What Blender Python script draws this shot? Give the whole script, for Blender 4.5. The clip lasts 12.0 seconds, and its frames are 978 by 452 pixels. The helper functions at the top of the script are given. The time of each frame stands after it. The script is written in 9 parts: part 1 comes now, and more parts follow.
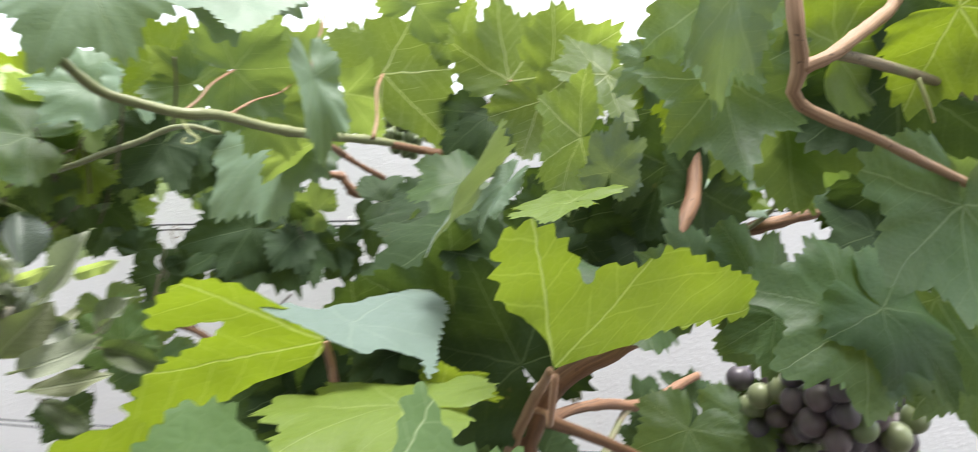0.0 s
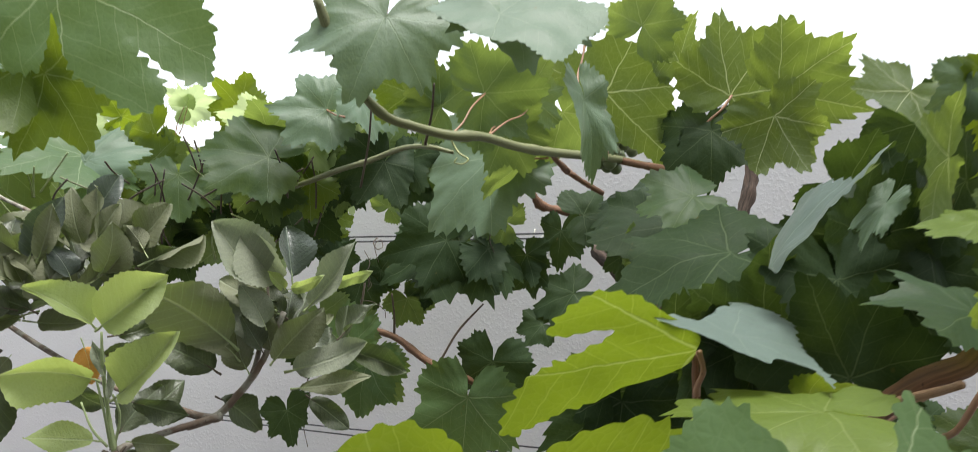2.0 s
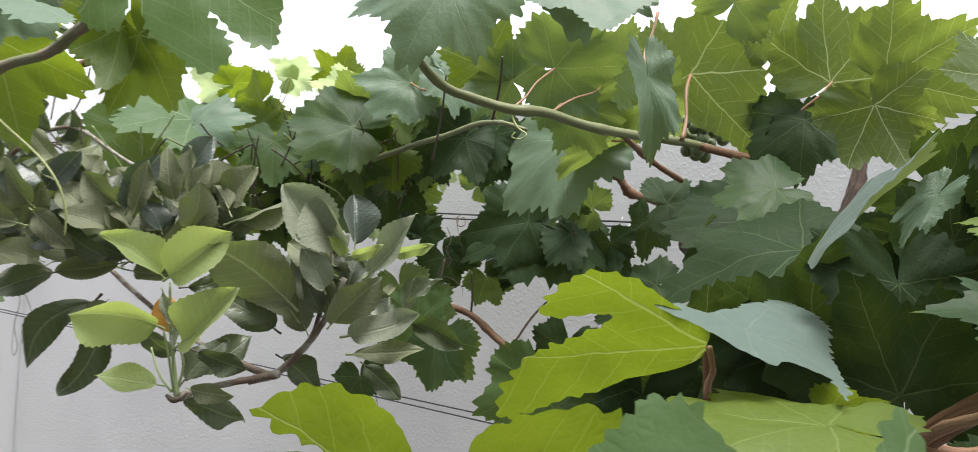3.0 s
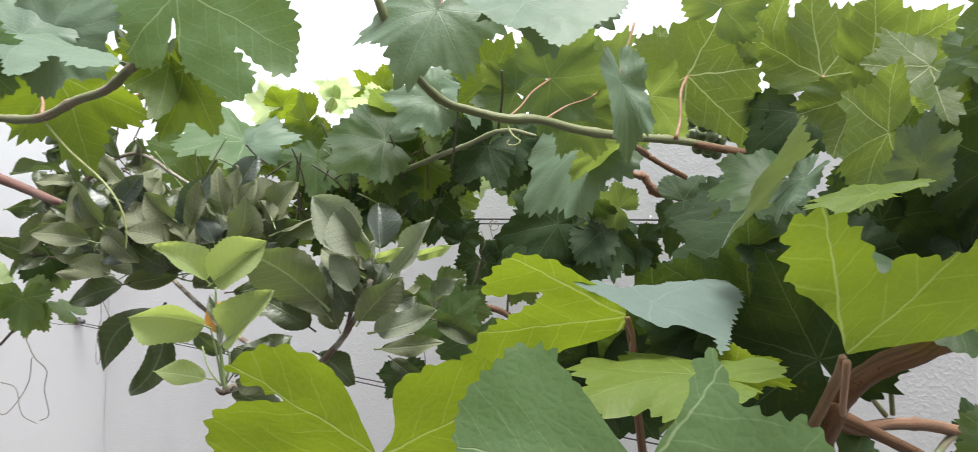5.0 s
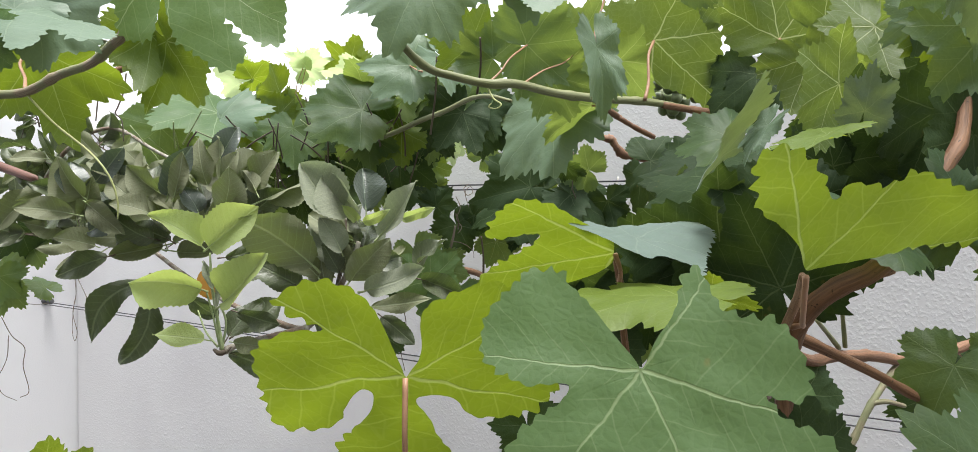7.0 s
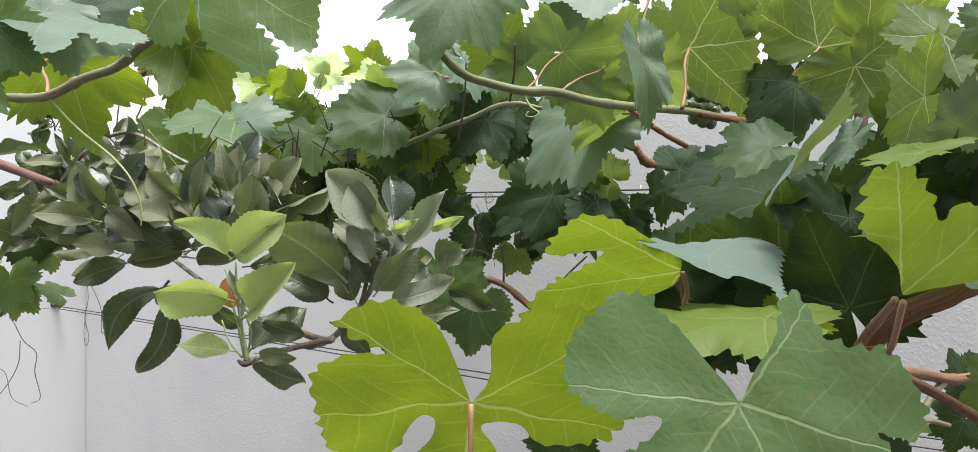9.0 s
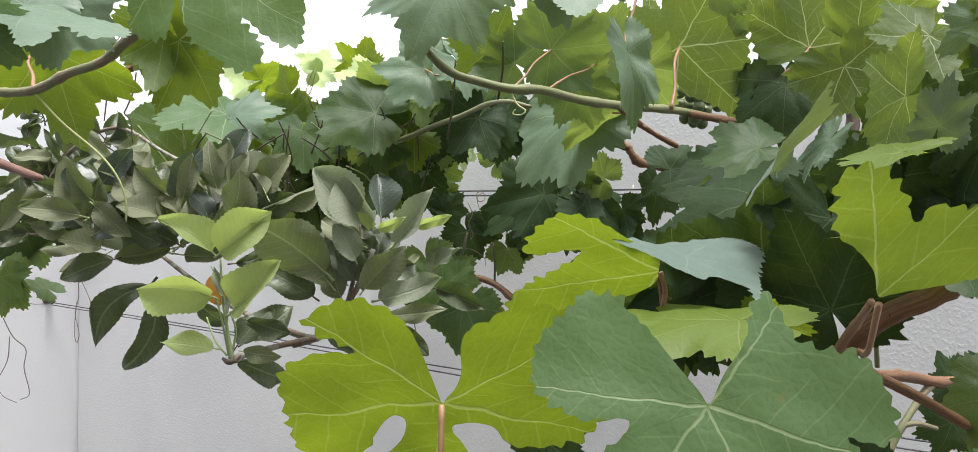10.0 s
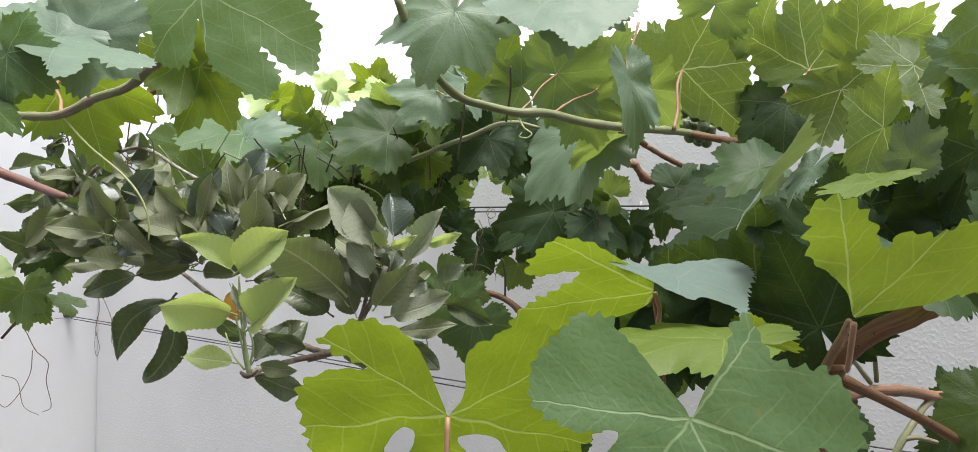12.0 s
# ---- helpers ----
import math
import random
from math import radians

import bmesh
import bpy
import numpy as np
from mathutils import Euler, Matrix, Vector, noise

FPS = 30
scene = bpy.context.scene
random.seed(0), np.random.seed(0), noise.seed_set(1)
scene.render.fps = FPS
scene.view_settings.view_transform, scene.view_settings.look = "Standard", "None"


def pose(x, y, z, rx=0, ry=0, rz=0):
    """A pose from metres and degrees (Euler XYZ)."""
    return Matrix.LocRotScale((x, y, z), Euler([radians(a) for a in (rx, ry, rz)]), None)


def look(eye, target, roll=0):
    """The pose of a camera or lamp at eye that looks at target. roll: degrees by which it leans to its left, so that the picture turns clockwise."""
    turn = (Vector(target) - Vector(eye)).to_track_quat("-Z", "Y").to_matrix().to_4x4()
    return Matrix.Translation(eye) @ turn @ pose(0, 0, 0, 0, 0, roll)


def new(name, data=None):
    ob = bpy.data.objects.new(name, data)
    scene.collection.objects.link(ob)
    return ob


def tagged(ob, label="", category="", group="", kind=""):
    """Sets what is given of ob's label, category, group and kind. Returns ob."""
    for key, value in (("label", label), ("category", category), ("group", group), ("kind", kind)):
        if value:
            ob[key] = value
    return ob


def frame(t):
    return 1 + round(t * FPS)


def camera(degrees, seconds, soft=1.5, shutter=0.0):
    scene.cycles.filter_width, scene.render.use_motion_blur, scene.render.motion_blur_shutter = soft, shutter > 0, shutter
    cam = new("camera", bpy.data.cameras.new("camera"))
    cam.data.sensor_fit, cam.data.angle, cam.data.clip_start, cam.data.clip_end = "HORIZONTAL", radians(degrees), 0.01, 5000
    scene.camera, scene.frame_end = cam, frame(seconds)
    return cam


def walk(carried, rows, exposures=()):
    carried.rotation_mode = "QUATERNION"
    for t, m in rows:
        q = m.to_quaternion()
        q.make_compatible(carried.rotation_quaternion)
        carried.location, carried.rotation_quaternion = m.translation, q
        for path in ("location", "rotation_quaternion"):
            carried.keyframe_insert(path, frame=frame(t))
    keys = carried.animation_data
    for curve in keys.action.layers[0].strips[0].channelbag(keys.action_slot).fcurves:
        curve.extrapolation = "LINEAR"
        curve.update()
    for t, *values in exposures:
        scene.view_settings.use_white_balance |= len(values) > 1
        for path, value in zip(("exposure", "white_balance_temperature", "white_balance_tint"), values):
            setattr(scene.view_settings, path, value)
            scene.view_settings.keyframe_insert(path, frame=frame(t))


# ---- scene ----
from mathutils.geometry import delaunay_2d_cdt

cam = camera(66.8, 12.0, 0.75, 0.5)
# Hand-held path: seconds, then place and turn
PATH = [
    (0.0, pose(0.0237, 0.0652, 1.5148, 91.412, 0.907, -19.150)),
    (0.5, pose(0.0218, 0.0240, 1.5198, 88.983, 1.296, -10.386)),
    (1.0, pose(-0.0133, -0.0030, 1.5034, 92.360, 0.711, -8.739)),
    (1.5, pose(-0.0757, 0.0322, 1.5319, 93.271, 0.783, -8.474)),
    (2.0, pose(-0.0861, 0.0693, 1.5180, 92.381, 0.544, -10.467)),
    (2.5, pose(-0.0664, 0.0912, 1.5121, 91.163, -2.009, -6.686)),
    (4.5, pose(0.0174, 0.0259, 1.5162, 91.277, -1.588, 5.846)),
    (5.0, pose(0.0170, 0.0286, 1.5079, 91.463, -1.516, 3.607)),
    (5.5, pose(0.0141, 0.0189, 1.5093, 90.532, -0.718, 1.245)),
    (6.0, pose(0.0068, 0.0054, 1.5058, 90.174, 0.328, 0.758)),
    (6.5, pose(0.0000, 0.0000, 1.5000, 89.000, -0.000, -0.000)),
    (7.0, pose(-0.0006, -0.0114, 1.4959, 89.298, 0.066, 0.707)),
    (9.0, pose(-0.0290, 0.0050, 1.5008, 89.678, -0.382, 0.928)),
    (9.5, pose(-0.0213, 0.0124, 1.4984, 89.277, -0.518, 0.586)),
    (10.0, pose(-0.0187, 0.0097, 1.5006, 89.602, -0.804, 0.776)),
    (10.5, pose(-0.0212, 0.0032, 1.5031, 90.255, -1.016, 1.840)),
    (11.0, pose(-0.0181, -0.0027, 1.5074, 90.829, -0.945, 2.048)),
    (11.5, pose(-0.0150, -0.0089, 1.5075, 90.873, -0.742, 1.936)),
    (12.0, pose(-0.0137, -0.0133, 1.5060, 90.578, -0.683, 1.806)),
]
EXPOSURES = [(0.0, 1.42), (0.5, 1.40), (1.0, 1.18), (1.5, 0.76), (2.0, 0.66), (2.5, 0.69), (4.5, 0.88), (6.5, 0.95), (9.0, 0.87), (12.0, 0.84)]
walk(cam, PATH, EXPOSURES)


# ---- light ----
world = bpy.data.worlds.new("world")
scene.world = world
world.use_nodes = True
wn = world.node_tree.nodes
sky = wn.new("ShaderNodeTexSky")
sky.sky_type = "NISHITA"
sky.sun_disc = False
sky.sun_elevation, sky.sun_rotation = radians(79), radians(154)
sky.air_density, sky.dust_density, sky.ozone_density = 1.0, 6.0, 1.0
haze = wn.new("ShaderNodeMix")
haze.data_type = "RGBA"
haze.inputs[0].default_value = 0.75
haze.inputs[7].default_value = (8.75, 9.2, 9.4, 1)
world.node_tree.links.new(sky.outputs[0], haze.inputs[6])
world.node_tree.links.new(haze.outputs[2], wn["Background"].inputs[0])
wn["Background"].inputs[1].default_value = 0.125

sun = new("sun", bpy.data.lights.new("sun", "SUN"))
sun.data.energy, sun.data.angle, sun.data.color = 3.3, radians(25), (1.0, 0.985, 0.95)
sun.matrix_world = look((0.72, -0.38, 7.28), (0.2, 0.7, 1.4))


# ---- materials ----
def nodes_of(name):
    m = bpy.data.materials.new(name)
    m.use_nodes = True
    nt = m.node_tree
    return m, nt, nt.nodes, nt.links, nt.nodes["Principled BSDF"], nt.nodes["Material Output"]


class Net:
    """Short hand for math nodes."""

    def __init__(self, nt):
        self.n, self.l = nt.nodes, nt.links

    def put(self, socket, value):
        if isinstance(value, (int, float)):
            socket.default_value = value
        elif isinstance(value, (tuple, list)):
            socket.default_value = value
        else:
            self.l.new(value, socket)

    def math(self, op, a, b=0.0, c=0.0, clamp=False):
        k = self.n.new("ShaderNodeMath")
        k.operation, k.use_clamp = op, clamp
        for s, v in zip(k.inputs, (a, b, c)):
            self.put(s, v)
        return k.outputs[0]

    def ramp(self, v, lo, hi, a=0.0, b=1.0):
        k = self.n.new("ShaderNodeMapRange")
        k.interpolation_type = "SMOOTHSTEP"
        for s, x in zip(k.inputs, (v, lo, hi, a, b)):
            self.put(s, x)
        return k.outputs[0]

    def mix(self, f, a, b):
        k = self.n.new("ShaderNodeMix")
        k.data_type = "RGBA"
        self.put(k.inputs[0], f)
        self.put(k.inputs[6], a)
        self.put(k.inputs[7], b)
        return k.outputs[2]

    def noise(self, vec, scale, detail=4.0, rough=0.55):
        k = self.n.new("ShaderNodeTexNoise")
        if vec is not None:
            self.l.new(vec, k.inputs["Vector"])
        k.inputs["Scale"].default_value = scale
        k.inputs["Detail"].default_value = detail
        k.inputs["Roughness"].default_value = rough
        return k.outputs["Fac"]

    def bump(self, height, strength, distance, normal=None):
        k = self.n.new("ShaderNodeBump")
        k.inputs["Strength"].default_value = strength
        k.inputs["Distance"].default_value = distance
        self.l.new(height, k.inputs["Height"])
        if normal is not None:
            self.l.new(normal, k.inputs["Normal"])
        return k.outputs[0]


def leaf_material(name, blade_a, blade_b, vein, through_colour, through_share, rough, gloss, lobed=True, fuzz=0.0, dusty=0.0, vein_k=1.0):
    """A leaf blade: two greens, pale veins that follow the leaf's own coordinates, light let through, a soft sheen."""
    m, nt, n, l, bsdf, out = nodes_of(name)
    q = Net(nt)
    att = n.new("ShaderNodeAttribute")
    att.attribute_name = "blade"
    sep = n.new("ShaderNodeSeparateXYZ")
    l.new(att.outputs["Vector"], sep.inputs[0])
    wob = n.new("ShaderNodeTexNoise")
    wob.inputs["Scale"].default_value, wob.inputs["Detail"].default_value = 4.5, 2.0
    l.new(att.outputs["Vector"], wob.inputs["Vector"])
    wsep = n.new("ShaderNodeSeparateColor")
    l.new(wob.outputs["Color"], wsep.inputs[0])
    amount = 0.06 if lobed else 0.04
    x = q.math("MULTIPLY_ADD", q.math("SUBTRACT", wsep.outputs[0], 0.5), amount, sep.outputs[0])
    y = q.math("MULTIPLY_ADD", q.math("SUBTRACT", wsep.outputs[1], 0.5), amount, sep.outputs[1])
    info = n.new("ShaderNodeObjectInfo").outputs["Random"]
    geo = n.new("ShaderNodeTexCoord").outputs["Object"]
    veins, fine, quilt = None, None, None
    if lobed:
        for a in (0, 50, -50, 106, -106):
            c, s = math.cos(radians(a)), math.sin(radians(a))
            along = q.math("MULTIPLY_ADD", x, s, q.math("MULTIPLY", y, c))
            side = q.math("MULTIPLY_ADD", x, c, q.math("MULTIPLY", y, -s))
            across = q.math("ABSOLUTE", side)
            width = q.math("MULTIPLY_ADD", along, -0.008, 0.0125)
            ahead = q.ramp(along, -0.01, 0.03)
            main = q.math("MULTIPLY", q.ramp(across, q.math("MULTIPLY", width, 0.25), width, 1.0, 0.0), ahead)
            step = q.math("MULTIPLY_ADD", across, -0.8, along)
            phase = q.math("FRACT", q.math("MULTIPLY", q.math("MULTIPLY_ADD", q.math("SIGN", side), 0.035, step), 6.2))
            rib = q.ramp(q.math("ABSOLUTE", q.math("SUBTRACT", phase, 0.5)), 0.0, 0.055, 1.0, 0.0)
            near = q.ramp(q.math("DIVIDE", across, q.math("MAXIMUM", along, 0.02)), 0.46, 0.54, 1.0, 0.0)
            near = q.math("MULTIPLY", near, ahead)
            rib = q.math("MULTIPLY", rib, near)
            dome = q.math("MULTIPLY", q.math("ABSOLUTE", q.math("SINE", q.math("MULTIPLY", phase, 3.1416))), near)
            veins = main if veins is None else q.math("MAXIMUM", veins, main)
            fine = rib if fine is None else q.math("MAXIMUM", fine, rib)
            quilt = dome if quilt is None else q.math("MAXIMUM", quilt, dome)
    else:
        across = q.math("ABSOLUTE", x)
        veins = q.ramp(across, 0.006, 0.02, 1.0, 0.0)
        phase = q.math("FRACT", q.math("MULTIPLY", q.math("MULTIPLY_ADD", across, -0.75, y), 9.0))
        fine = q.ramp(q.math("ABSOLUTE", q.math("SUBTRACT", phase, 0.5)), 0.0, 0.1, 1.0, 0.0)
        quilt = q.math("ABSOLUTE", q.math("SINE", q.math("MULTIPLY", phase, 3.1416)))
    cells = n.new("ShaderNodeTexVoronoi")
    cells.feature = "DISTANCE_TO_EDGE"
    cells.inputs["Scale"].default_value = 15.0 if lobed else 22.0
    l.new(att.outputs["Vector"], cells.inputs["Vector"])
    net = q.ramp(cells.outputs["Distance"], 0.0, 0.09, 1.0, 0.0)
    pillow = q.ramp(cells.outputs["Distance"], 0.0, 0.3)
    big = q.noise(geo, 28.0, 3.0)
    small = q.noise(geo, 420.0, 3.0)
    shade = q.math("MULTIPLY_ADD", info, 0.5, q.math("MULTIPLY", big, 0.6), clamp=True)
    blade = q.mix(shade, blade_a, blade_b)
    blade = q.mix(q.math("MULTIPLY", small, 0.25), blade, (blade_a[0] * 0.6, blade_a[1] * 0.6, blade_a[2] * 0.6, 1))
    spots = q.ramp(q.noise(geo, 70.0, 2.0), 0.73, 0.78)
    blade = q.mix(q.math("MULTIPLY", spots, 0.5), blade, (0.16, 0.11, 0.04, 1))
    blade = q.mix(q.math("MULTIPLY", net, 0.06 * vein_k), blade, vein)
    blade = q.mix(q.math("MULTIPLY", fine, 0.26 * vein_k), blade, vein)
    blade = q.mix(q.math("MULTIPLY", veins, 0.72 * vein_k), blade, vein)
    if fuzz:
        blade = q.mix(q.math("MULTIPLY", q.noise(geo, 900.0, 2.0), fuzz), blade, (0.55, 0.58, 0.52, 1))
    crinkle = q.noise(geo, 95.0 if lobed else 160.0, 3.0, 0.5)
    relief = q.math("MULTIPLY_ADD", quilt, 0.1, q.math("MULTIPLY_ADD", veins, -0.35 * vein_k, q.math("MULTIPLY_ADD", crinkle, 0.45, q.math("MULTIPLY_ADD", pillow, 0.09, q.math("MULTIPLY", small, 0.2)))))
    normal = q.bump(relief, 0.4 if lobed else 0.7, 0.0016)
    q.put(bsdf.inputs["Base Color"], blade)
    bsdf.inputs["Roughness"].default_value = rough
    bsdf.inputs["Specular IOR Level"].default_value = gloss
    bsdf.inputs["Sheen Weight"].default_value, bsdf.inputs["Sheen Roughness"].default_value = dusty, 0.5
    l.new(normal, bsdf.inputs["Normal"])
    tr = n.new("ShaderNodeBsdfTranslucent")
    passed = q.mix(q.math("MULTIPLY", veins, 0.55 * vein_k), through_colour, (0.75, 0.8, 0.35, 1))
    passed = q.mix(q.math("MULTIPLY", net, 0.08), passed, (0.6, 0.7, 0.2, 1))
    passed = q.mix(q.math("MULTIPLY", fine, 0.3 * vein_k), passed, (0.6, 0.7, 0.2, 1))
    passed = q.mix(q.math("MULTIPLY", shade, 0.45), passed, (through_colour[0] * 0.45, through_colour[1] * 0.6, through_colour[2] * 0.6, 1))
    q.put(tr.inputs["Color"], passed)
    l.new(normal, tr.inputs["Normal"])
    both = n.new("ShaderNodeMixShader")
    both.inputs[0].default_value = through_share
    l.new(bsdf.outputs[0], both.inputs[1])
    l.new(tr.outputs[0], both.inputs[2])
    l.new(both.outputs[0], out.inputs["Surface"])
    return m


def bark_material(name, light, dark, scale, rough=0.7, relief=0.0012, green=None):
    m, nt, n, l, bsdf, out = nodes_of(name)
    q = Net(nt)
    geo = n.new("ShaderNodeTexCoord").outputs["Object"]
    att = n.new("ShaderNodeAttribute")
    att.attribute_name = "blade"
    grain = n.new("ShaderNodeVectorMath")
    grain.operation = "MULTIPLY_ADD"
    l.new(geo, grain.inputs[0])
    grain.inputs[1].default_value = (0.12, 0.12, 0.12)
    l.new(att.outputs["Vector"], grain.inputs[2])
    fibre = q.noise(grain.outputs[0], scale, 6.0, 0.65)
    blot = q.noise(geo, scale * 0.18, 3.0)
    col = q.mix(q.ramp(fibre, 0.3, 0.7), dark, light)
    if green:
        col = q.mix(q.ramp(blot, 0.42, 0.6), col, green)
    col = q.mix(q.ramp(q.noise(geo, scale * 2.6, 2.0), 0.66, 0.72), col, (dark[0] * 0.5, dark[1] * 0.5, dark[2] * 0.5, 1))
    q.put(bsdf.inputs["Base Color"], col)
    bsdf.inputs["Roughness"].default_value = rough
    l.new(q.bump(fibre, 0.6, relief), bsdf.inputs["Normal"])
    return m


def plaster_material(name, colour, coarse):
    """Painted render coat: rough pimples, faint stains and a fine grain."""
    m, nt, n, l, bsdf, out = nodes_of(name)
    q = Net(nt)
    geo = n.new("ShaderNodeTexCoord").outputs["Object"]
    pimple = q.ramp(q.noise(geo, coarse, 3.0, 0.5), 0.42, 0.75)
    grain = q.noise(geo, 600.0, 3.0)
    stain = q.noise(geo, 2.2, 5.0, 0.6)
    col = q.mix(q.ramp(stain, 0.35, 0.75), colour, (colour[0] * 0.9, colour[1] * 0.89, colour[2] * 0.9, 1))
    col = q.mix(q.math("MULTIPLY", grain, 0.08), col, (0.5, 0.5, 0.52, 1))
    q.put(bsdf.inputs["Base Color"], col)
    bsdf.inputs["Roughness"].default_value = 0.85
    h = q.math("MULTIPLY_ADD", grain, 0.12, pimple)
    l.new(q.bump(h, 0.19, 0.002), bsdf.inputs["Normal"])
    return m


def plain_material(name, colour, rough, metal=0.0, speck=0.25, scale=200.0):
    m, nt, n, l, bsdf, out = nodes_of(name)
    q = Net(nt)
    geo = n.new("ShaderNodeTexCoord").outputs["Object"]
    f = q.noise(geo, scale, 4.0)
    q.put(bsdf.inputs["Base Color"], q.mix(q.math("MULTIPLY", f, speck), colour, (colour[0] * 0.4, colour[1] * 0.4, colour[2] * 0.4, 1)))
    bsdf.inputs["Roughness"].default_value, bsdf.inputs["Metallic"].default_value = rough, metal
    return m


def berry_material(name, a, b):
    """Grape skin: two ripening colours with a dusty bloom."""
    m, nt, n, l, bsdf, out = nodes_of(name)
    q = Net(nt)
    info = n.new("ShaderNodeObjectInfo").outputs["Random"]
    geo = n.new("ShaderNodeTexCoord").outputs["Object"]
    col = q.mix(q.ramp(q.math("MULTIPLY_ADD", info, 0.8, q.math("MULTIPLY", q.noise(geo, 90.0), 0.3)), 0.2, 0.9), a, b)
    bloom = q.ramp(q.noise(geo, 150.0, 3.0), 0.4, 0.75, 0.05, 0.28)
    col = q.mix(bloom, col, (0.3, 0.33, 0.34, 1))
    q.put(bsdf.inputs["Base Color"], col)
    bsdf.inputs["Roughness"].default_value = 0.38
    bsdf.inputs["Subsurface Weight"].default_value = 0.15
    bsdf.inputs["Subsurface Radius"].default_value = (0.004, 0.004, 0.002)
    return m


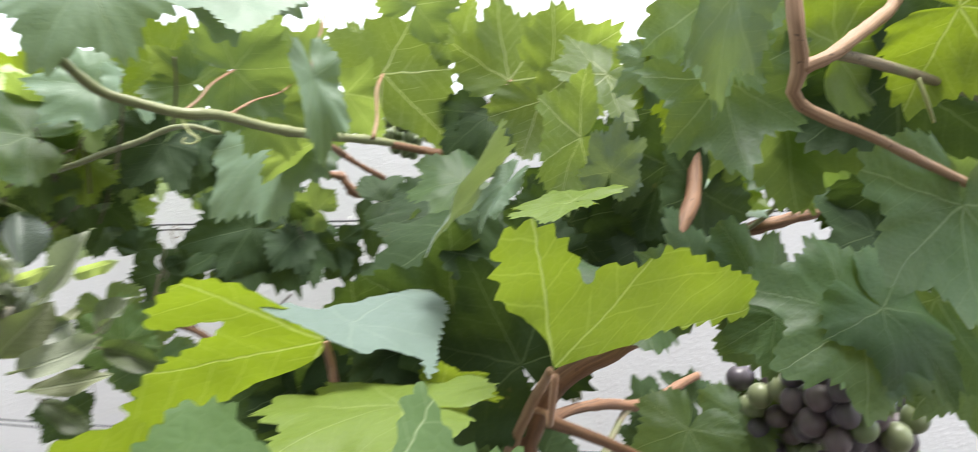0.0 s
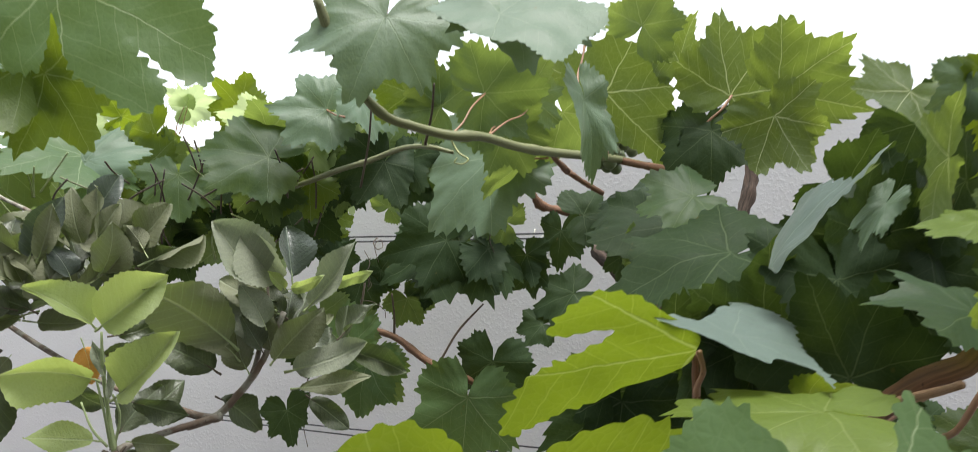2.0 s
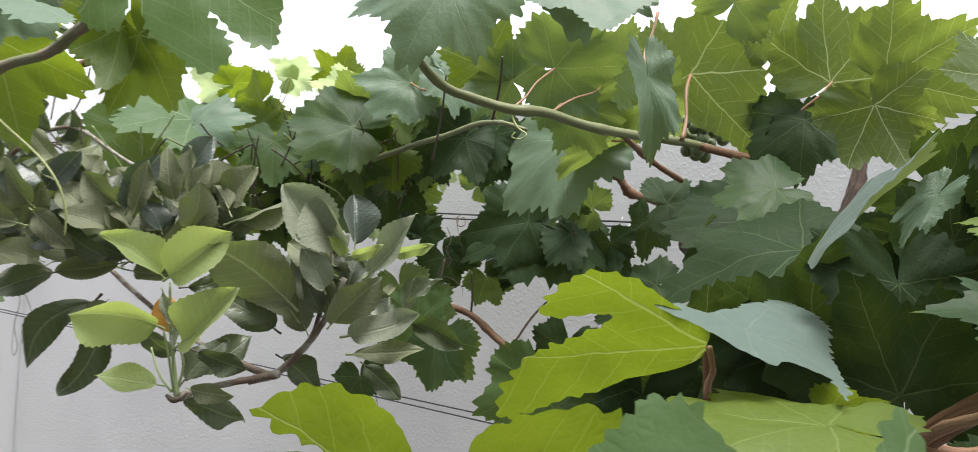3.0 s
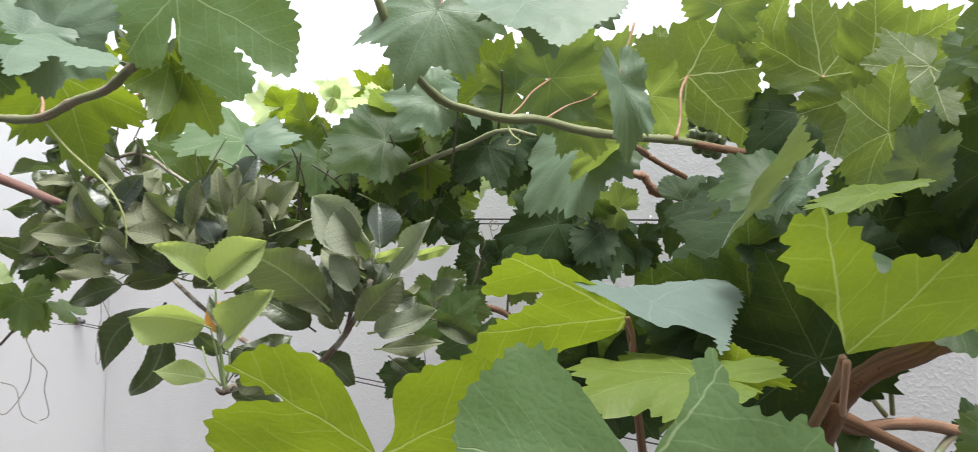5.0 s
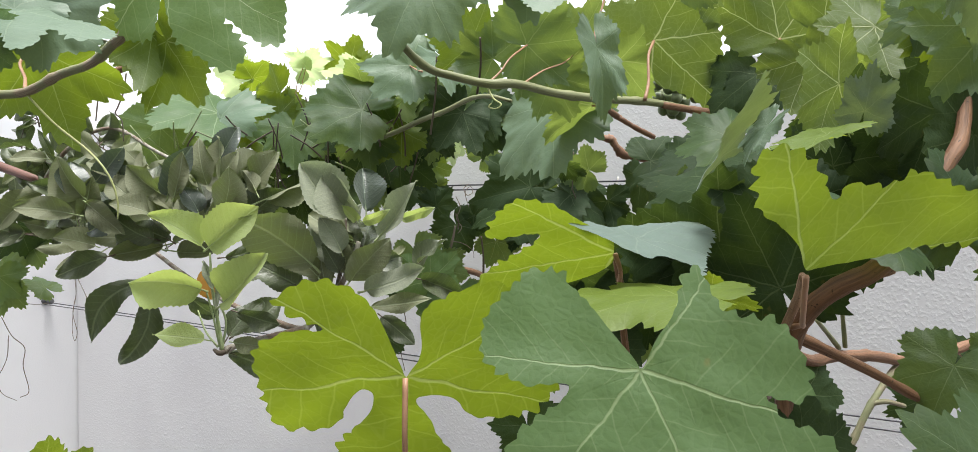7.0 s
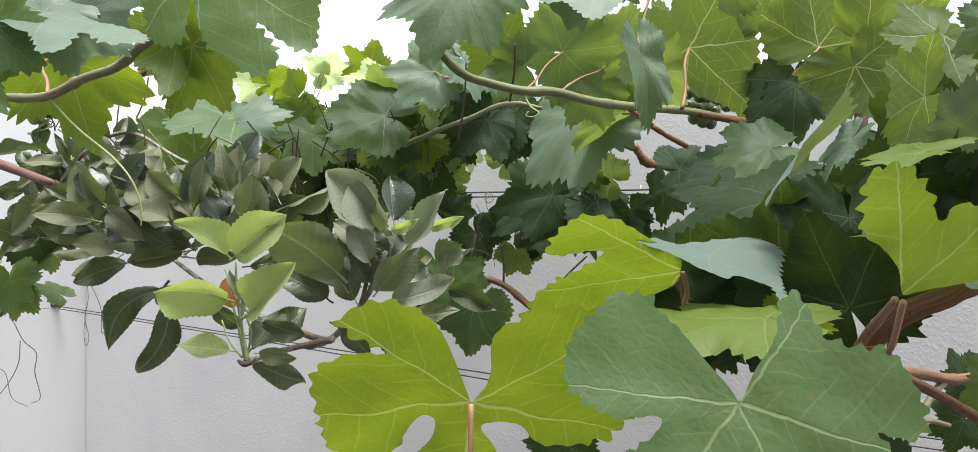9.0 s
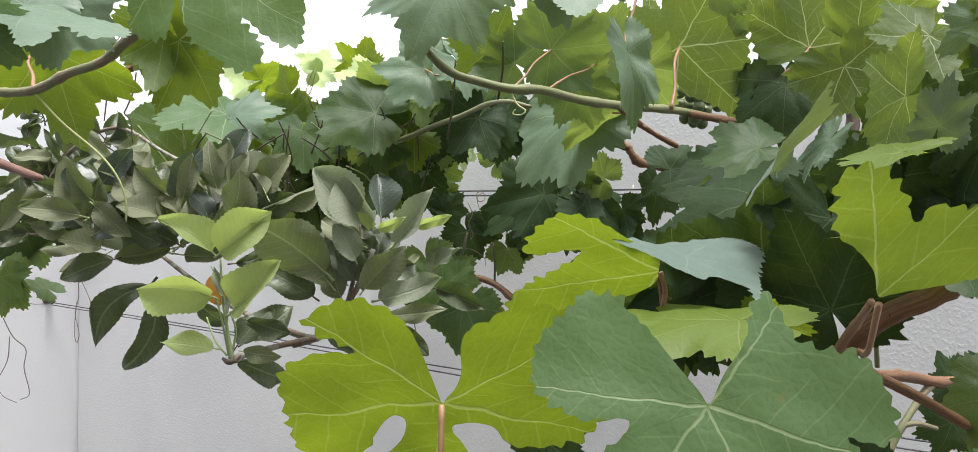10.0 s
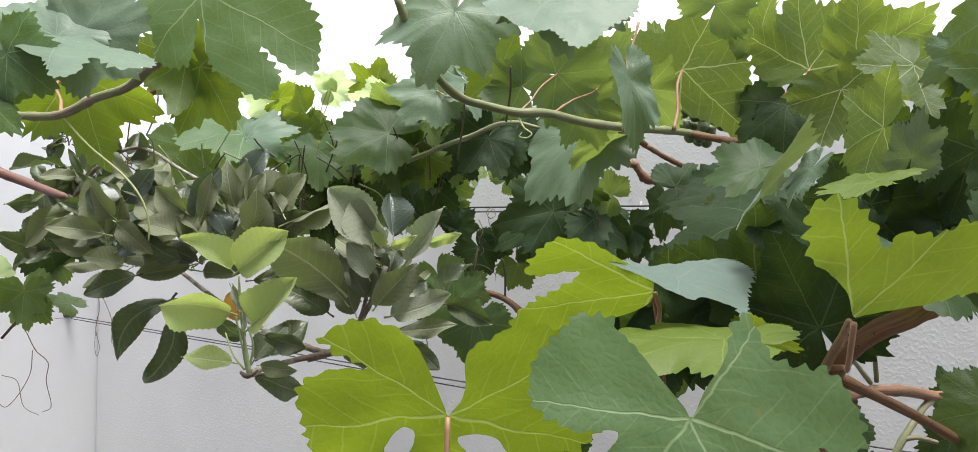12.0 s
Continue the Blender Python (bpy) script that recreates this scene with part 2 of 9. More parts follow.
MAT = {
    "mature": leaf_material("vine_leaf_mature", (0.032, 0.068, 0.034, 1), (0.05, 0.094, 0.046, 1), (0.2, 0.26, 0.12, 1), (0.34, 0.43, 0.075, 1), 0.42, 0.5, 0.27, vein_k=0.6),
    "young": leaf_material("vine_leaf_young", (0.056, 0.096, 0.022, 1), (0.095, 0.14, 0.035, 1), (0.3, 0.36, 0.14, 1), (0.36, 0.46, 0.02, 1), 0.36, 0.5, 0.3, vein_k=0.75),
    "lime": leaf_material("vine_leaf_lime", (0.095, 0.15, 0.026, 1), (0.13, 0.185, 0.035, 1), (0.32, 0.38, 0.14, 1), (0.36, 0.44, 0.022, 1), 0.4, 0.5, 0.3, vein_k=0.5),
    "under": leaf_material("vine_leaf_underside", (0.062, 0.1, 0.034, 1), (0.08, 0.12, 0.042, 1), (0.5, 0.53, 0.3, 1), (0.36, 0.45, 0.06, 1), 0.42, 0.55, 0.3, vein_k=1.35),
    # The next two carry the sky's reflection as pale blue-green blade colour.
    "sky_bluish": leaf_material("vine_leaf_sky_sheen", (0.078, 0.115, 0.1, 1), (0.115, 0.16, 0.138, 1), (0.22, 0.28, 0.21, 1), (0.34, 0.43, 0.1, 1), 0.2, 0.6, 0.3, True, 0.0, 0.08, 0.35),
    "sky_silver": leaf_material("vine_leaf_bright_sky_sheen", (0.12, 0.18, 0.125, 1), (0.15, 0.215, 0.15, 1), (0.24, 0.3, 0.21, 1), (0.34, 0.43, 0.14, 1), 0.2, 0.5, 0.34, True, 0.0, 0.08, 0.5),
    "thin": leaf_material("vine_leaf_thin", (0.16, 0.22, 0.08, 1), (0.2, 0.26, 0.11, 1), (0.36, 0.42, 0.2, 1), (0.64, 0.74, 0.36, 1), 0.6, 0.5, 0.3),
    "fresh": leaf_material("vine_leaf_fresh", (0.066, 0.12, 0.05, 1), (0.088, 0.15, 0.064, 1), (0.25, 0.32, 0.17, 1), (0.32, 0.45, 0.07, 1), 0.3, 0.5, 0.3, vein_k=0.9),
    # Very dark green: shade deep in the foliage is put into the leaf colour.
    "old_shaded": leaf_material("vine_leaf_shaded", (0.021, 0.038, 0.018, 1), (0.032, 0.055, 0.025, 1), (0.1, 0.14, 0.07, 1), (0.15, 0.23, 0.03, 1), 0.2, 0.6, 0.12, vein_k=0.6),
    # Blade lightened to hold the sky reflected on upward faces.
    "pale": leaf_material("vine_leaf_pale_sky_sheen", (0.085, 0.142, 0.09, 1), (0.115, 0.18, 0.115, 1), (0.22, 0.29, 0.18, 1), (0.34, 0.43, 0.1, 1), 0.24, 0.5, 0.4, True, 0.0, 0.08, 0.5),
    "apple": leaf_material("apple_leaf", (0.135, 0.143, 0.08, 1), (0.185, 0.194, 0.115, 1), (0.22, 0.25, 0.16, 1), (0.3, 0.4, 0.08, 1), 0.18, 0.6, 0.28, False, 0.1),
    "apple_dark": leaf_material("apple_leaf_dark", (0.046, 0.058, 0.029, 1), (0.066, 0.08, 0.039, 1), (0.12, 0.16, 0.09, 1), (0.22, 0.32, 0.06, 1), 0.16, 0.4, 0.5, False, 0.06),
    # Dark glossy leaf; the blue of reflected sky is tinted into its green.
    "apple_blue": leaf_material("apple_leaf_sky_tint", (0.03, 0.044, 0.036, 1), (0.05, 0.066, 0.055, 1), (0.12, 0.16, 0.12, 1), (0.2, 0.3, 0.1, 1), 0.12, 0.32, 0.6, False, 0.06, 0.1),
    "apple_pale": leaf_material("apple_leaf_pale", (0.2, 0.22, 0.15, 1), (0.27, 0.29, 0.2, 1), (0.34, 0.37, 0.27, 1), (0.4, 0.46, 0.24, 1), 0.25, 0.65, 0.25, False, 0.4),
    "apple_new": leaf_material("apple_leaf_new", (0.27, 0.36, 0.11, 1), (0.36, 0.44, 0.17, 1), (0.42, 0.5, 0.24, 1), (0.6, 0.7, 0.16, 1), 0.42, 0.5, 0.35, False, 0.2),
    "apple_grey": leaf_material("apple_leaf_silvery", (0.14, 0.155, 0.1, 1), (0.2, 0.22, 0.15, 1), (0.26, 0.29, 0.21, 1), (0.35, 0.42, 0.2, 1), 0.25, 0.65, 0.25, False, 0.4),
    "apple_dry": leaf_material("apple_leaf_orange", (0.55, 0.24, 0.04, 1), (0.6, 0.3, 0.07, 1), (0.6, 0.35, 0.12, 1), (0.8, 0.4, 0.05, 1), 0.3, 0.6, 0.3, False, 0.05),
    "stalk": bark_material("leaf_stalk", (0.38, 0.21, 0.13, 1), (0.27, 0.15, 0.085, 1), 300.0, 0.5, 0.0003),
    "stalk_green": bark_material("green_leaf_stalk", (0.36, 0.42, 0.2, 1), (0.26, 0.33, 0.13, 1), 300.0, 0.5, 0.0003),
    "stalk_dark": bark_material("dark_leaf_stalk", (0.12, 0.09, 0.06, 1), (0.07, 0.05, 0.035, 1), 300.0, 0.6, 0.0003),
    "cane_green": bark_material("green_cane", (0.21, 0.22, 0.1, 1), (0.145, 0.155, 0.07, 1), 160.0, 0.5, 0.0004),
    "cane_brown": bark_material("brown_cane", (0.25, 0.125, 0.065, 1), (0.12, 0.062, 0.035, 1), 150.0, 0.65, 0.0012),
    "cane_tan": bark_material("tan_cane", (0.36, 0.22, 0.125, 1), (0.23, 0.135, 0.075, 1), 150.0, 0.6, 0.0008),
    "cane_grey": bark_material("greyish_cane", (0.3, 0.26, 0.17, 1), (0.17, 0.13, 0.08, 1), 200.0, 0.65, 0.0008, (0.19, 0.2, 0.1, 1)),
    # Bark colours darkened to include the shade the trunk stands in.
    "trunk": bark_material("shaggy_trunk", (0.16, 0.11, 0.085, 1), (0.03, 0.022, 0.018, 1), 120.0, 0.9, 0.004),
    "apple_bark": bark_material("apple_bark", (0.2, 0.088, 0.062, 1), (0.1, 0.05, 0.04, 1), 260.0, 0.55, 0.0006),
    "apple_twig": bark_material("apple_twig", (0.2, 0.14, 0.1, 1), (0.11, 0.075, 0.055, 1), 260.0, 0.65, 0.0006, (0.3, 0.29, 0.24, 1)),
    "down": bark_material("downy_green_stem", (0.38, 0.45, 0.24, 1), (0.28, 0.35, 0.16, 1), 300.0, 0.8, 0.0004),
    "tendril": bark_material("tendril", (0.4, 0.42, 0.18, 1), (0.3, 0.33, 0.12, 1), 300.0, 0.5, 0.0002),
    "tendril_dry": bark_material("dry_tendril", (0.2, 0.16, 0.12, 1), (0.12, 0.09, 0.07, 1), 300.0, 0.6, 0.0002),
    "wire": plain_material("galvanised_wire", (0.1, 0.1, 0.11, 1), 0.45, 0.7),
    "string": plain_material("tie_string", (0.62, 0.6, 0.55, 1), 0.8),
    "anchor": plain_material("anchor_metal", (0.16, 0.16, 0.17, 1), 0.5, 0.6),
    "wall": plaster_material("white_render", (0.76, 0.76, 0.78, 1), 190.0),
    "unseen_wall": plaster_material("unseen_wall_grey", (0.36, 0.35, 0.34, 1), 120.0),
    "smooth_wall": plaster_material("smooth_white_paint", (0.72, 0.72, 0.74, 1), 420.0),
    "ground": plain_material("dark_unseen_ground", (0.055, 0.045, 0.038, 1), 0.9, 0.0, 0.4, 30.0),
    # Both skins are darkened and dulled to hold the shade of leaves above.
    "grape_green": berry_material("grape_unripe", (0.13, 0.17, 0.06, 1), (0.18, 0.2, 0.09, 1)),
    "grape_dark": berry_material("grape_ripe", (0.045, 0.03, 0.048, 1), (0.12, 0.08, 0.09, 1)),
}


# ---- builders ----
def mesh_object(name, verts, faces, mats, slots=None, parent=None, label="", smooth=True, blade=None):
    me = bpy.data.meshes.new(name)
    me.from_pydata([tuple(v) for v in verts], [], faces)
    for m in mats:
        me.materials.append(m)
    if slots is not None:
        me.polygons.foreach_set("material_index", slots)
    if smooth:
        me.polygons.foreach_set("use_smooth", [True] * len(me.polygons))
    if blade is not None:
        a = me.attributes.new("blade", "FLOAT_VECTOR", "POINT")
        a.data.foreach_set("vector", np.asarray(blade, dtype=np.float32).ravel())
    me.update()
    ob = new(name, me)
    ob.parent = parent
    if label:
        tagged(ob, label)
    return ob


def thing(name, place, label, category, group="", kind=""):
    ob = new(name)
    ob.location = place
    ob.empty_display_size = 0.05
    return tagged(ob, label, category, group, kind)


def smooth_line(points, per=6):
    """A Catmull-Rom line through the points, with their last column carried along."""
    p = np.asarray(points, dtype=float)
    p = np.vstack([2 * p[0] - p[1], p, 2 * p[-1] - p[-2]])
    out = []
    for i in range(1, len(p) - 2):
        for t in np.linspace(0, 1, per, endpoint=False):
            a, b, c, d = p[i - 1], p[i], p[i + 1], p[i + 2]
            out.append(0.5 * (2 * b + (c - a) * t + (2 * a - 5 * b + 4 * c - d) * t * t + (3 * b - a - 3 * c + d) * t ** 3))
    out.append(p[-2])
    return np.array(out)


def tube_data(line, sides, rough=0.0, start=0, seed=0):
    """Rings round a line of x, y, z, radius, with closed ends."""
    rnd = np.random.RandomState(seed)
    pts, rad = line[:, :3], line[:, 3]
    verts, faces = [], []
    up = np.array([0.31, 0.17, 0.93])
    for i in range(len(pts)):
        d = pts[min(i + 1, len(pts) - 1)] - pts[max(i - 1, 0)]
        d = d / (np.linalg.norm(d) + 1e-9)
        a = np.cross(d, up)
        a /= np.linalg.norm(a) + 1e-9
        b = np.cross(d, a)
        up = -np.cross(d, a) if abs(d @ up) > 0.9 else up
        for k in range(sides):
            w = 2 * math.pi * k / sides
            r = max(rad[i], 0.0002) * (1 + rough * rnd.uniform(-1, 1))
            verts.append(pts[i] + r * (math.cos(w) * a + math.sin(w) * b))
    for i in range(len(pts) - 1):
        for k in range(sides):
            p, q = start + i * sides + k, start + i * sides + (k + 1) % sides
            faces.append((p, q, q + sides, p + sides))
    faces.append(tuple(start + k for k in range(sides))[::-1])
    faces.append(tuple(start + (len(pts) - 1) * sides + k for k in range(sides)))
    return verts, faces


def tube(name, points, mat, parent=None, label="", sides=8, rough=0.06, per=6, nodes=0.0, gap=0.055, seed=1):
    """A stem, cane or wire through points of x, y, z, radius; nodes: how much it swells at its joints, gap metres apart."""
    line = smooth_line(points, per)
    if nodes:
        walked = np.r_[0, np.cumsum(np.linalg.norm(np.diff(line[:, :3], axis=0), axis=1))]
        fine = np.linspace(0, walked[-1], max(8, int(walked[-1] / 0.006)))
        line = np.stack([np.interp(fine, walked, line[:, k]) for k in range(4)], 1)
        phase = np.abs((fine / gap + 0.3 * seed) % 1.0 - 0.5)
        line[:, 3] *= 1 + nodes * np.exp(-((phase / 0.07) ** 2))
        zig = np.sin(2 * math.pi * fine / gap / 2)
        line[:, 2] += zig * line[:, 3] * 0.35
    v, f = tube_data(line, sides, rough, 0, seed)
    walked = np.r_[0, np.cumsum(np.linalg.norm(np.diff(line[:, :3], axis=0), axis=1))]
    turn = [2 * math.pi * k / sides for k in range(sides)]
    streak = [(0.02 * math.cos(w), 0.02 * math.sin(w), 0.12 * s) for s in walked for w in turn]
    origin = root_place(parent)
    return mesh_object(name, np.array(v) - np.array(origin), f, [MAT[mat]], None, parent, label, True, streak)


def root_place(parent):
    """World place of a parent chain in which only the top has a place of its own."""
    p = Vector((0, 0, 0))
    while parent is not None:
        p += parent.location
        parent = parent.parent
    return p


def frame_of(tip, normal):
    y = Vector(tip).normalized()
    z = Vector(normal)
    z = (z - y * z.dot(y)).normalized()
    x = y.cross(z)
    return np.array([x, y, z]).T


def lobed_outline(d, deep, deep2):
    """Radius of a vine leaf at d degrees from its tip."""
    keys = ((0, 1.0), (27, 0.95 - deep), (50, 0.93), (79, 0.88 - deep2), (104, 0.84), (138, 0.68), (158, 0.56), (173, 0.3), (180, 0.04))
    for (d0, r0), (d1, r1) in zip(keys, keys[1:]):
        if d <= d1:
            t = (d - d0) / (d1 - d0)
            return r0 + (r1 - r0) * (t * t * (3 - 2 * t))
    return 0.04


def filled_outline(shape, rnd):
    """The toothed rim through the lobe tips and bays of shape, and a net of points and triangles that fills it."""
    p = np.array([(r * math.sin(radians(d)), r * math.cos(radians(d))) for d, r in shape])
    for k in range(2):
        q = np.roll(p, -1, 0)
        p = np.stack([0.8 * p + 0.2 * q, 0.2 * p + 0.8 * q], 1).reshape(-1, 2)
    q = np.vstack([p, p[:1]])
    walked = np.r_[0, np.cumsum(np.linalg.norm(np.diff(q, axis=0), axis=1))]
    n = int(walked[-1] / 0.02)
    at = np.linspace(0, walked[-1], n, endpoint=False)
    rim = np.stack([np.interp(at, walked, q[:, 0]), np.interp(at, walked, q[:, 1])], 1)
    along = np.roll(rim, -2, 0) - np.roll(rim, 2, 0)
    along /= np.linalg.norm(along, axis=1)[:, None] + 1e-9
    turn = np.sum(rim[:, 0] * np.roll(rim[:, 1], -1) - np.roll(rim[:, 0], -1) * rim[:, 1])
    out = np.stack([along[:, 1], -along[:, 0]], 1) * (1 if turn > 0 else -1)
    phase = np.cumsum(rnd.uniform(0.1, 0.3, n))
    tall = rnd.uniform(0.3, 1.3, n + 9)
    far = np.clip((np.linalg.norm(rim, axis=1) - 0.35) * 3, 0, 1)
    saw = phase % 1.0
    saw = np.where(saw < 0.6, saw / 0.6, (1 - saw) / 0.4) - 0.4
    rim = rim + out * (saw * far * 0.052 * tall[phase.astype(int)])[:, None]
    low, high = rim.min(0), rim.max(0)
    net = [(x, y) for x in np.arange(low[0], high[0], 0.065) for y in np.arange(low[1], high[1], 0.065)]
    points = [Vector(v) for v in (*rim, *net)]
    spots, edges, tris, *rest = delaunay_2d_cdt(points, [], [list(range(n))], 1, 0.0005)
    return [tuple(v) for v in spots], [tuple(k) for k in tris]


def vine_leaf(parent, place, tip, normal, size, kind="mature", fold=8, droop=0.15, wave=0.075, deep=0.24, deep2=0.2, cup=0.12, gamma=1.0, gap=6, stalk=None, stalk_mat="stalk", seed=0, width=1.0, lobes=1.0, shape=None, veins=(-106, -50, 0, 50, 106), name="leaf"):
    """A five-lobed, toothed vine leaf at the place where blade and stalk meet; the stalk runs to the point stalk; shape: lobe tips and bays as degrees from the tip and length."""
    rnd = np.random.RandomState(seed * 7 + 11)
    around, rings = 176, (0.0, 0.1, 0.25, 0.42, 0.58, 0.74, 0.87, 0.95, 1.0)
    teeth = 43
    lop, twist = rnd.uniform(-0.08, 0.08), rnd.uniform(-0.18, 0.18)
    ph = rnd.uniform(0, 6.28, 6)
    lobe_curl = rnd.uniform(-0.5, 0.22, 5)
    jag = rnd.uniform(0.3, 1.6, teeth + 1)
    verts, flat = [(0.0, 0.0, 0.0)], [(0.0, 0.0, 0.0)]
    f = radians(fold)
    spots = []
    if shape:
        spots, tris = filled_outline(shape, rnd)
        verts, flat = [], []
    for x, y in spots:
        a, r = math.atan2(x, y), math.hypot(x, y)
        z = (math.sqrt(x * x + 0.0016) - 0.04) * math.sin(f) - droop * r * r * (0.55 + 0.45 * math.cos(a)) - cup * x * x
        z += wave * r * r * (math.sin(4 * a + ph[2]) + 0.2 * math.sin(9 * a + ph[3])) + 0.006 * r * math.cos(7.05 * a)
        z += 0.03 * noise.noise(Vector((x * 4, y * 4, seed * 3.1))) + 0.006 * noise.noise(Vector((x * 14, y * 14, seed * 1.7)))
        verts.append((x * math.cos(f), y, z))
        b = radians(np.interp(math.degrees(a), (-180, *veins, 180), (-180, -106, -50, 0, 50, 106, 180)))
        flat.append((r * math.sin(b), r * math.cos(b), 0.0))
    for s in () if shape else rings[1:]:
        for i in range(around):
            a = -math.pi + 2 * math.pi * (i + 0.5) / around
            d = abs(math.degrees(a))
            own = 180.0 * min(1.0, d / (180.0 - gap)) ** gamma
            r = lobed_outline(own, deep, deep2) * (1 + lop * math.sin(a) + 0.04 * math.sin(3 * a + ph[0]) + 0.03 * math.sin(5 * a + ph[4]))
            spot = i * teeth / around + 0.25 * math.sin(5 * a + ph[5])
            saw = spot % 1.0
            bite = (saw / 0.68 if saw < 0.68 else (1 - saw) / 0.32) * 0.11 * jag[int(spot) % teeth]
            r = r * s * (1 + (bite - 0.05) * s ** 7)
            r *= lobes if d > 90 else 1.0
            x, y = r * math.sin(a) * width, r * math.cos(a)
            u = abs(x)
            z = (math.sqrt(u * u + 0.0016) - 0.04) * math.sin(f)
            z -= droop * r * r * (0.55 + 0.45 * math.cos(a)) + cup * x * x
            z += wave * r * r * (math.sin(4 * a + ph[2]) + 0.2 * math.sin(9 * a + ph[3]))
            z += 0.006 * r * math.cos(7.05 * a) + twist * x * y
            lobe = lobe_curl[int((math.degrees(a) + 180) // 72) % 5] * math.sin(math.radians((math.degrees(a) + 180) % 72 * 2.5))
            z += lobe * max(0.0, r - 0.35) ** 1.5
            z += 0.05 * noise.noise(Vector((x * 4, y * 4, seed * 3.1))) + 0.007 * s ** 4 * math.sin(23 * a + ph[1])
            verts.append((x * math.cos(f), y, z))
            b = math.copysign(radians(own), a)
            flat.append((r * math.sin(b), r * math.cos(b), 0.0))
    faces, slots = [], []
    if shape:
        faces = tris
    for i in () if shape else range(around):
        j = (i + 1) % around
        if i != around - 1:
            faces.append((0, 1 + j, 1 + i))
        for k in range(len(rings) - 2):
            a, b = 1 + k * around, 1 + (k + 1) * around
            if i != around - 1:
                faces.append((a + i, a + j, b + j, b + i))
    slots = [0] * len(faces)
    m = frame_of(tip, normal)
    world_v = np.array(verts) @ m.T * size
    mats = [MAT[kind], MAT[stalk_mat]]
    if stalk is not None:
        end = np.array(stalk) - np.array(place)
        y, z = m[:, 1], m[:, 2]
        bow = np.linalg.norm(end)
        p = [np.r_[-0.012 * size * z, 0.016 * size], np.r_[0.35 * end - 0.12 * bow * z - 0.06 * bow * y, 0.015 * size], np.r_[0.7 * end - 0.06 * bow * z, 0.016 * size], np.r_[end, 0.022 * size]]
        v, g = tube_data(smooth_line(p, 5), 6, 0.0, len(world_v), seed)
        world_v = np.vstack([world_v, v])
        faces += g
        slots += [1] * len(g)
        flat += [(0.0, 0.0, 0.0)] * len(v)
    ob = mesh_object(name, world_v, faces, mats, slots, parent, "", True, flat)
    ob.location = Vector(place) - root_place(parent)
    return ob


def apple_leaf(parent, place, tip, normal, size, kind="apple", fold=18, droop=0.15, wide=0.5, curl=0.0, arc=0.0, seed=0, stalk=0.25):
    """An oval, finely toothed apple leaf on a short stalk; place is the foot of its stalk."""
    rnd = np.random.RandomState(seed * 5 + 3)
    n_long, half = 26, 4
    f = radians(fold)
    ph = rnd.uniform(0, 6.28, 3)
    bend = rnd.uniform(-0.26, 0.26)
    sharp = kind == "apple_new"
    m = frame_of(tip, normal)
    verts, flat = [], []
    for i in range(n_long + 1):
        t = i / n_long
        if sharp:
            w = wide * 0.56 * max(4 * t ** 0.8 * (1 - t), 0.0) ** (0.62 + 0.4 * t) + 0.003
        else:
            w = wide * 0.56 * max(math.sin(math.pi * t ** 0.98), 0.0) ** (0.52 + 0.22 * t) + 0.003
        w *= 1 + 0.06 * (i % 2) + 0.03 * math.sin(7 * t + ph[2])
        for k in range(-half, half + 1):
            s = k / half
            x = s * w
            z = (math.sqrt(x * x + 0.002) - 0.045) * math.sin(f) * 1.3 - droop * t * t + 0.02 * math.sin(9 * t + ph[0]) * abs(s) + 0.03 * math.sin(4 * t + ph[1]) * s
            z += curl * s * s * w + (0.1 if kind == "apple_dark" else 0.06) * s * s * math.sin(9 * t + ph[2] + 2 * s)
            verts.append((x * math.cos(f) + (4 * arc * t * (1 - t) if arc else bend * t * t), stalk + t, z))
            flat.append((x, t, 0.0))
    row = 2 * half + 1
    faces = []
    for i in range(n_long):
        for k in range(2 * half):
            a = i * row + k
            faces.append((a, a + 1, a + 1 + row, a + row))
    slots = [0] * len(faces)
    mid = [np.array(verts[i * row + half]) for i in (0, 3, 8)]
    p = [np.r_[0, -0.02, -0.01, 0.02], np.r_[0, stalk * 0.5, -0.02, 0.016], np.r_[mid[0] - (0, 0, 0.006), 0.014], np.r_[mid[1] - (0, 0, 0.008), 0.011], np.r_[mid[2] - (0, 0, 0.006), 0.006]]
    v, g = tube_data(smooth_line(p, 3), 5, 0.0, len(verts), seed)
    verts = np.vstack([verts, v])
    faces += g
    slots += [1] * len(g)
    flat += [(0.0, 0.3, 0.0)] * len(v)
    foot = "stalk_green" if kind in ("apple_new", "apple_grey") else "stalk_dark" if kind == "apple_dark" else "down"
    ob = mesh_object("leaf", verts @ m.T * size, faces, [MAT[kind], MAT[foot]], slots, parent, "", True, flat)
    ob.location = Vector(place) - root_place(parent)
    return ob


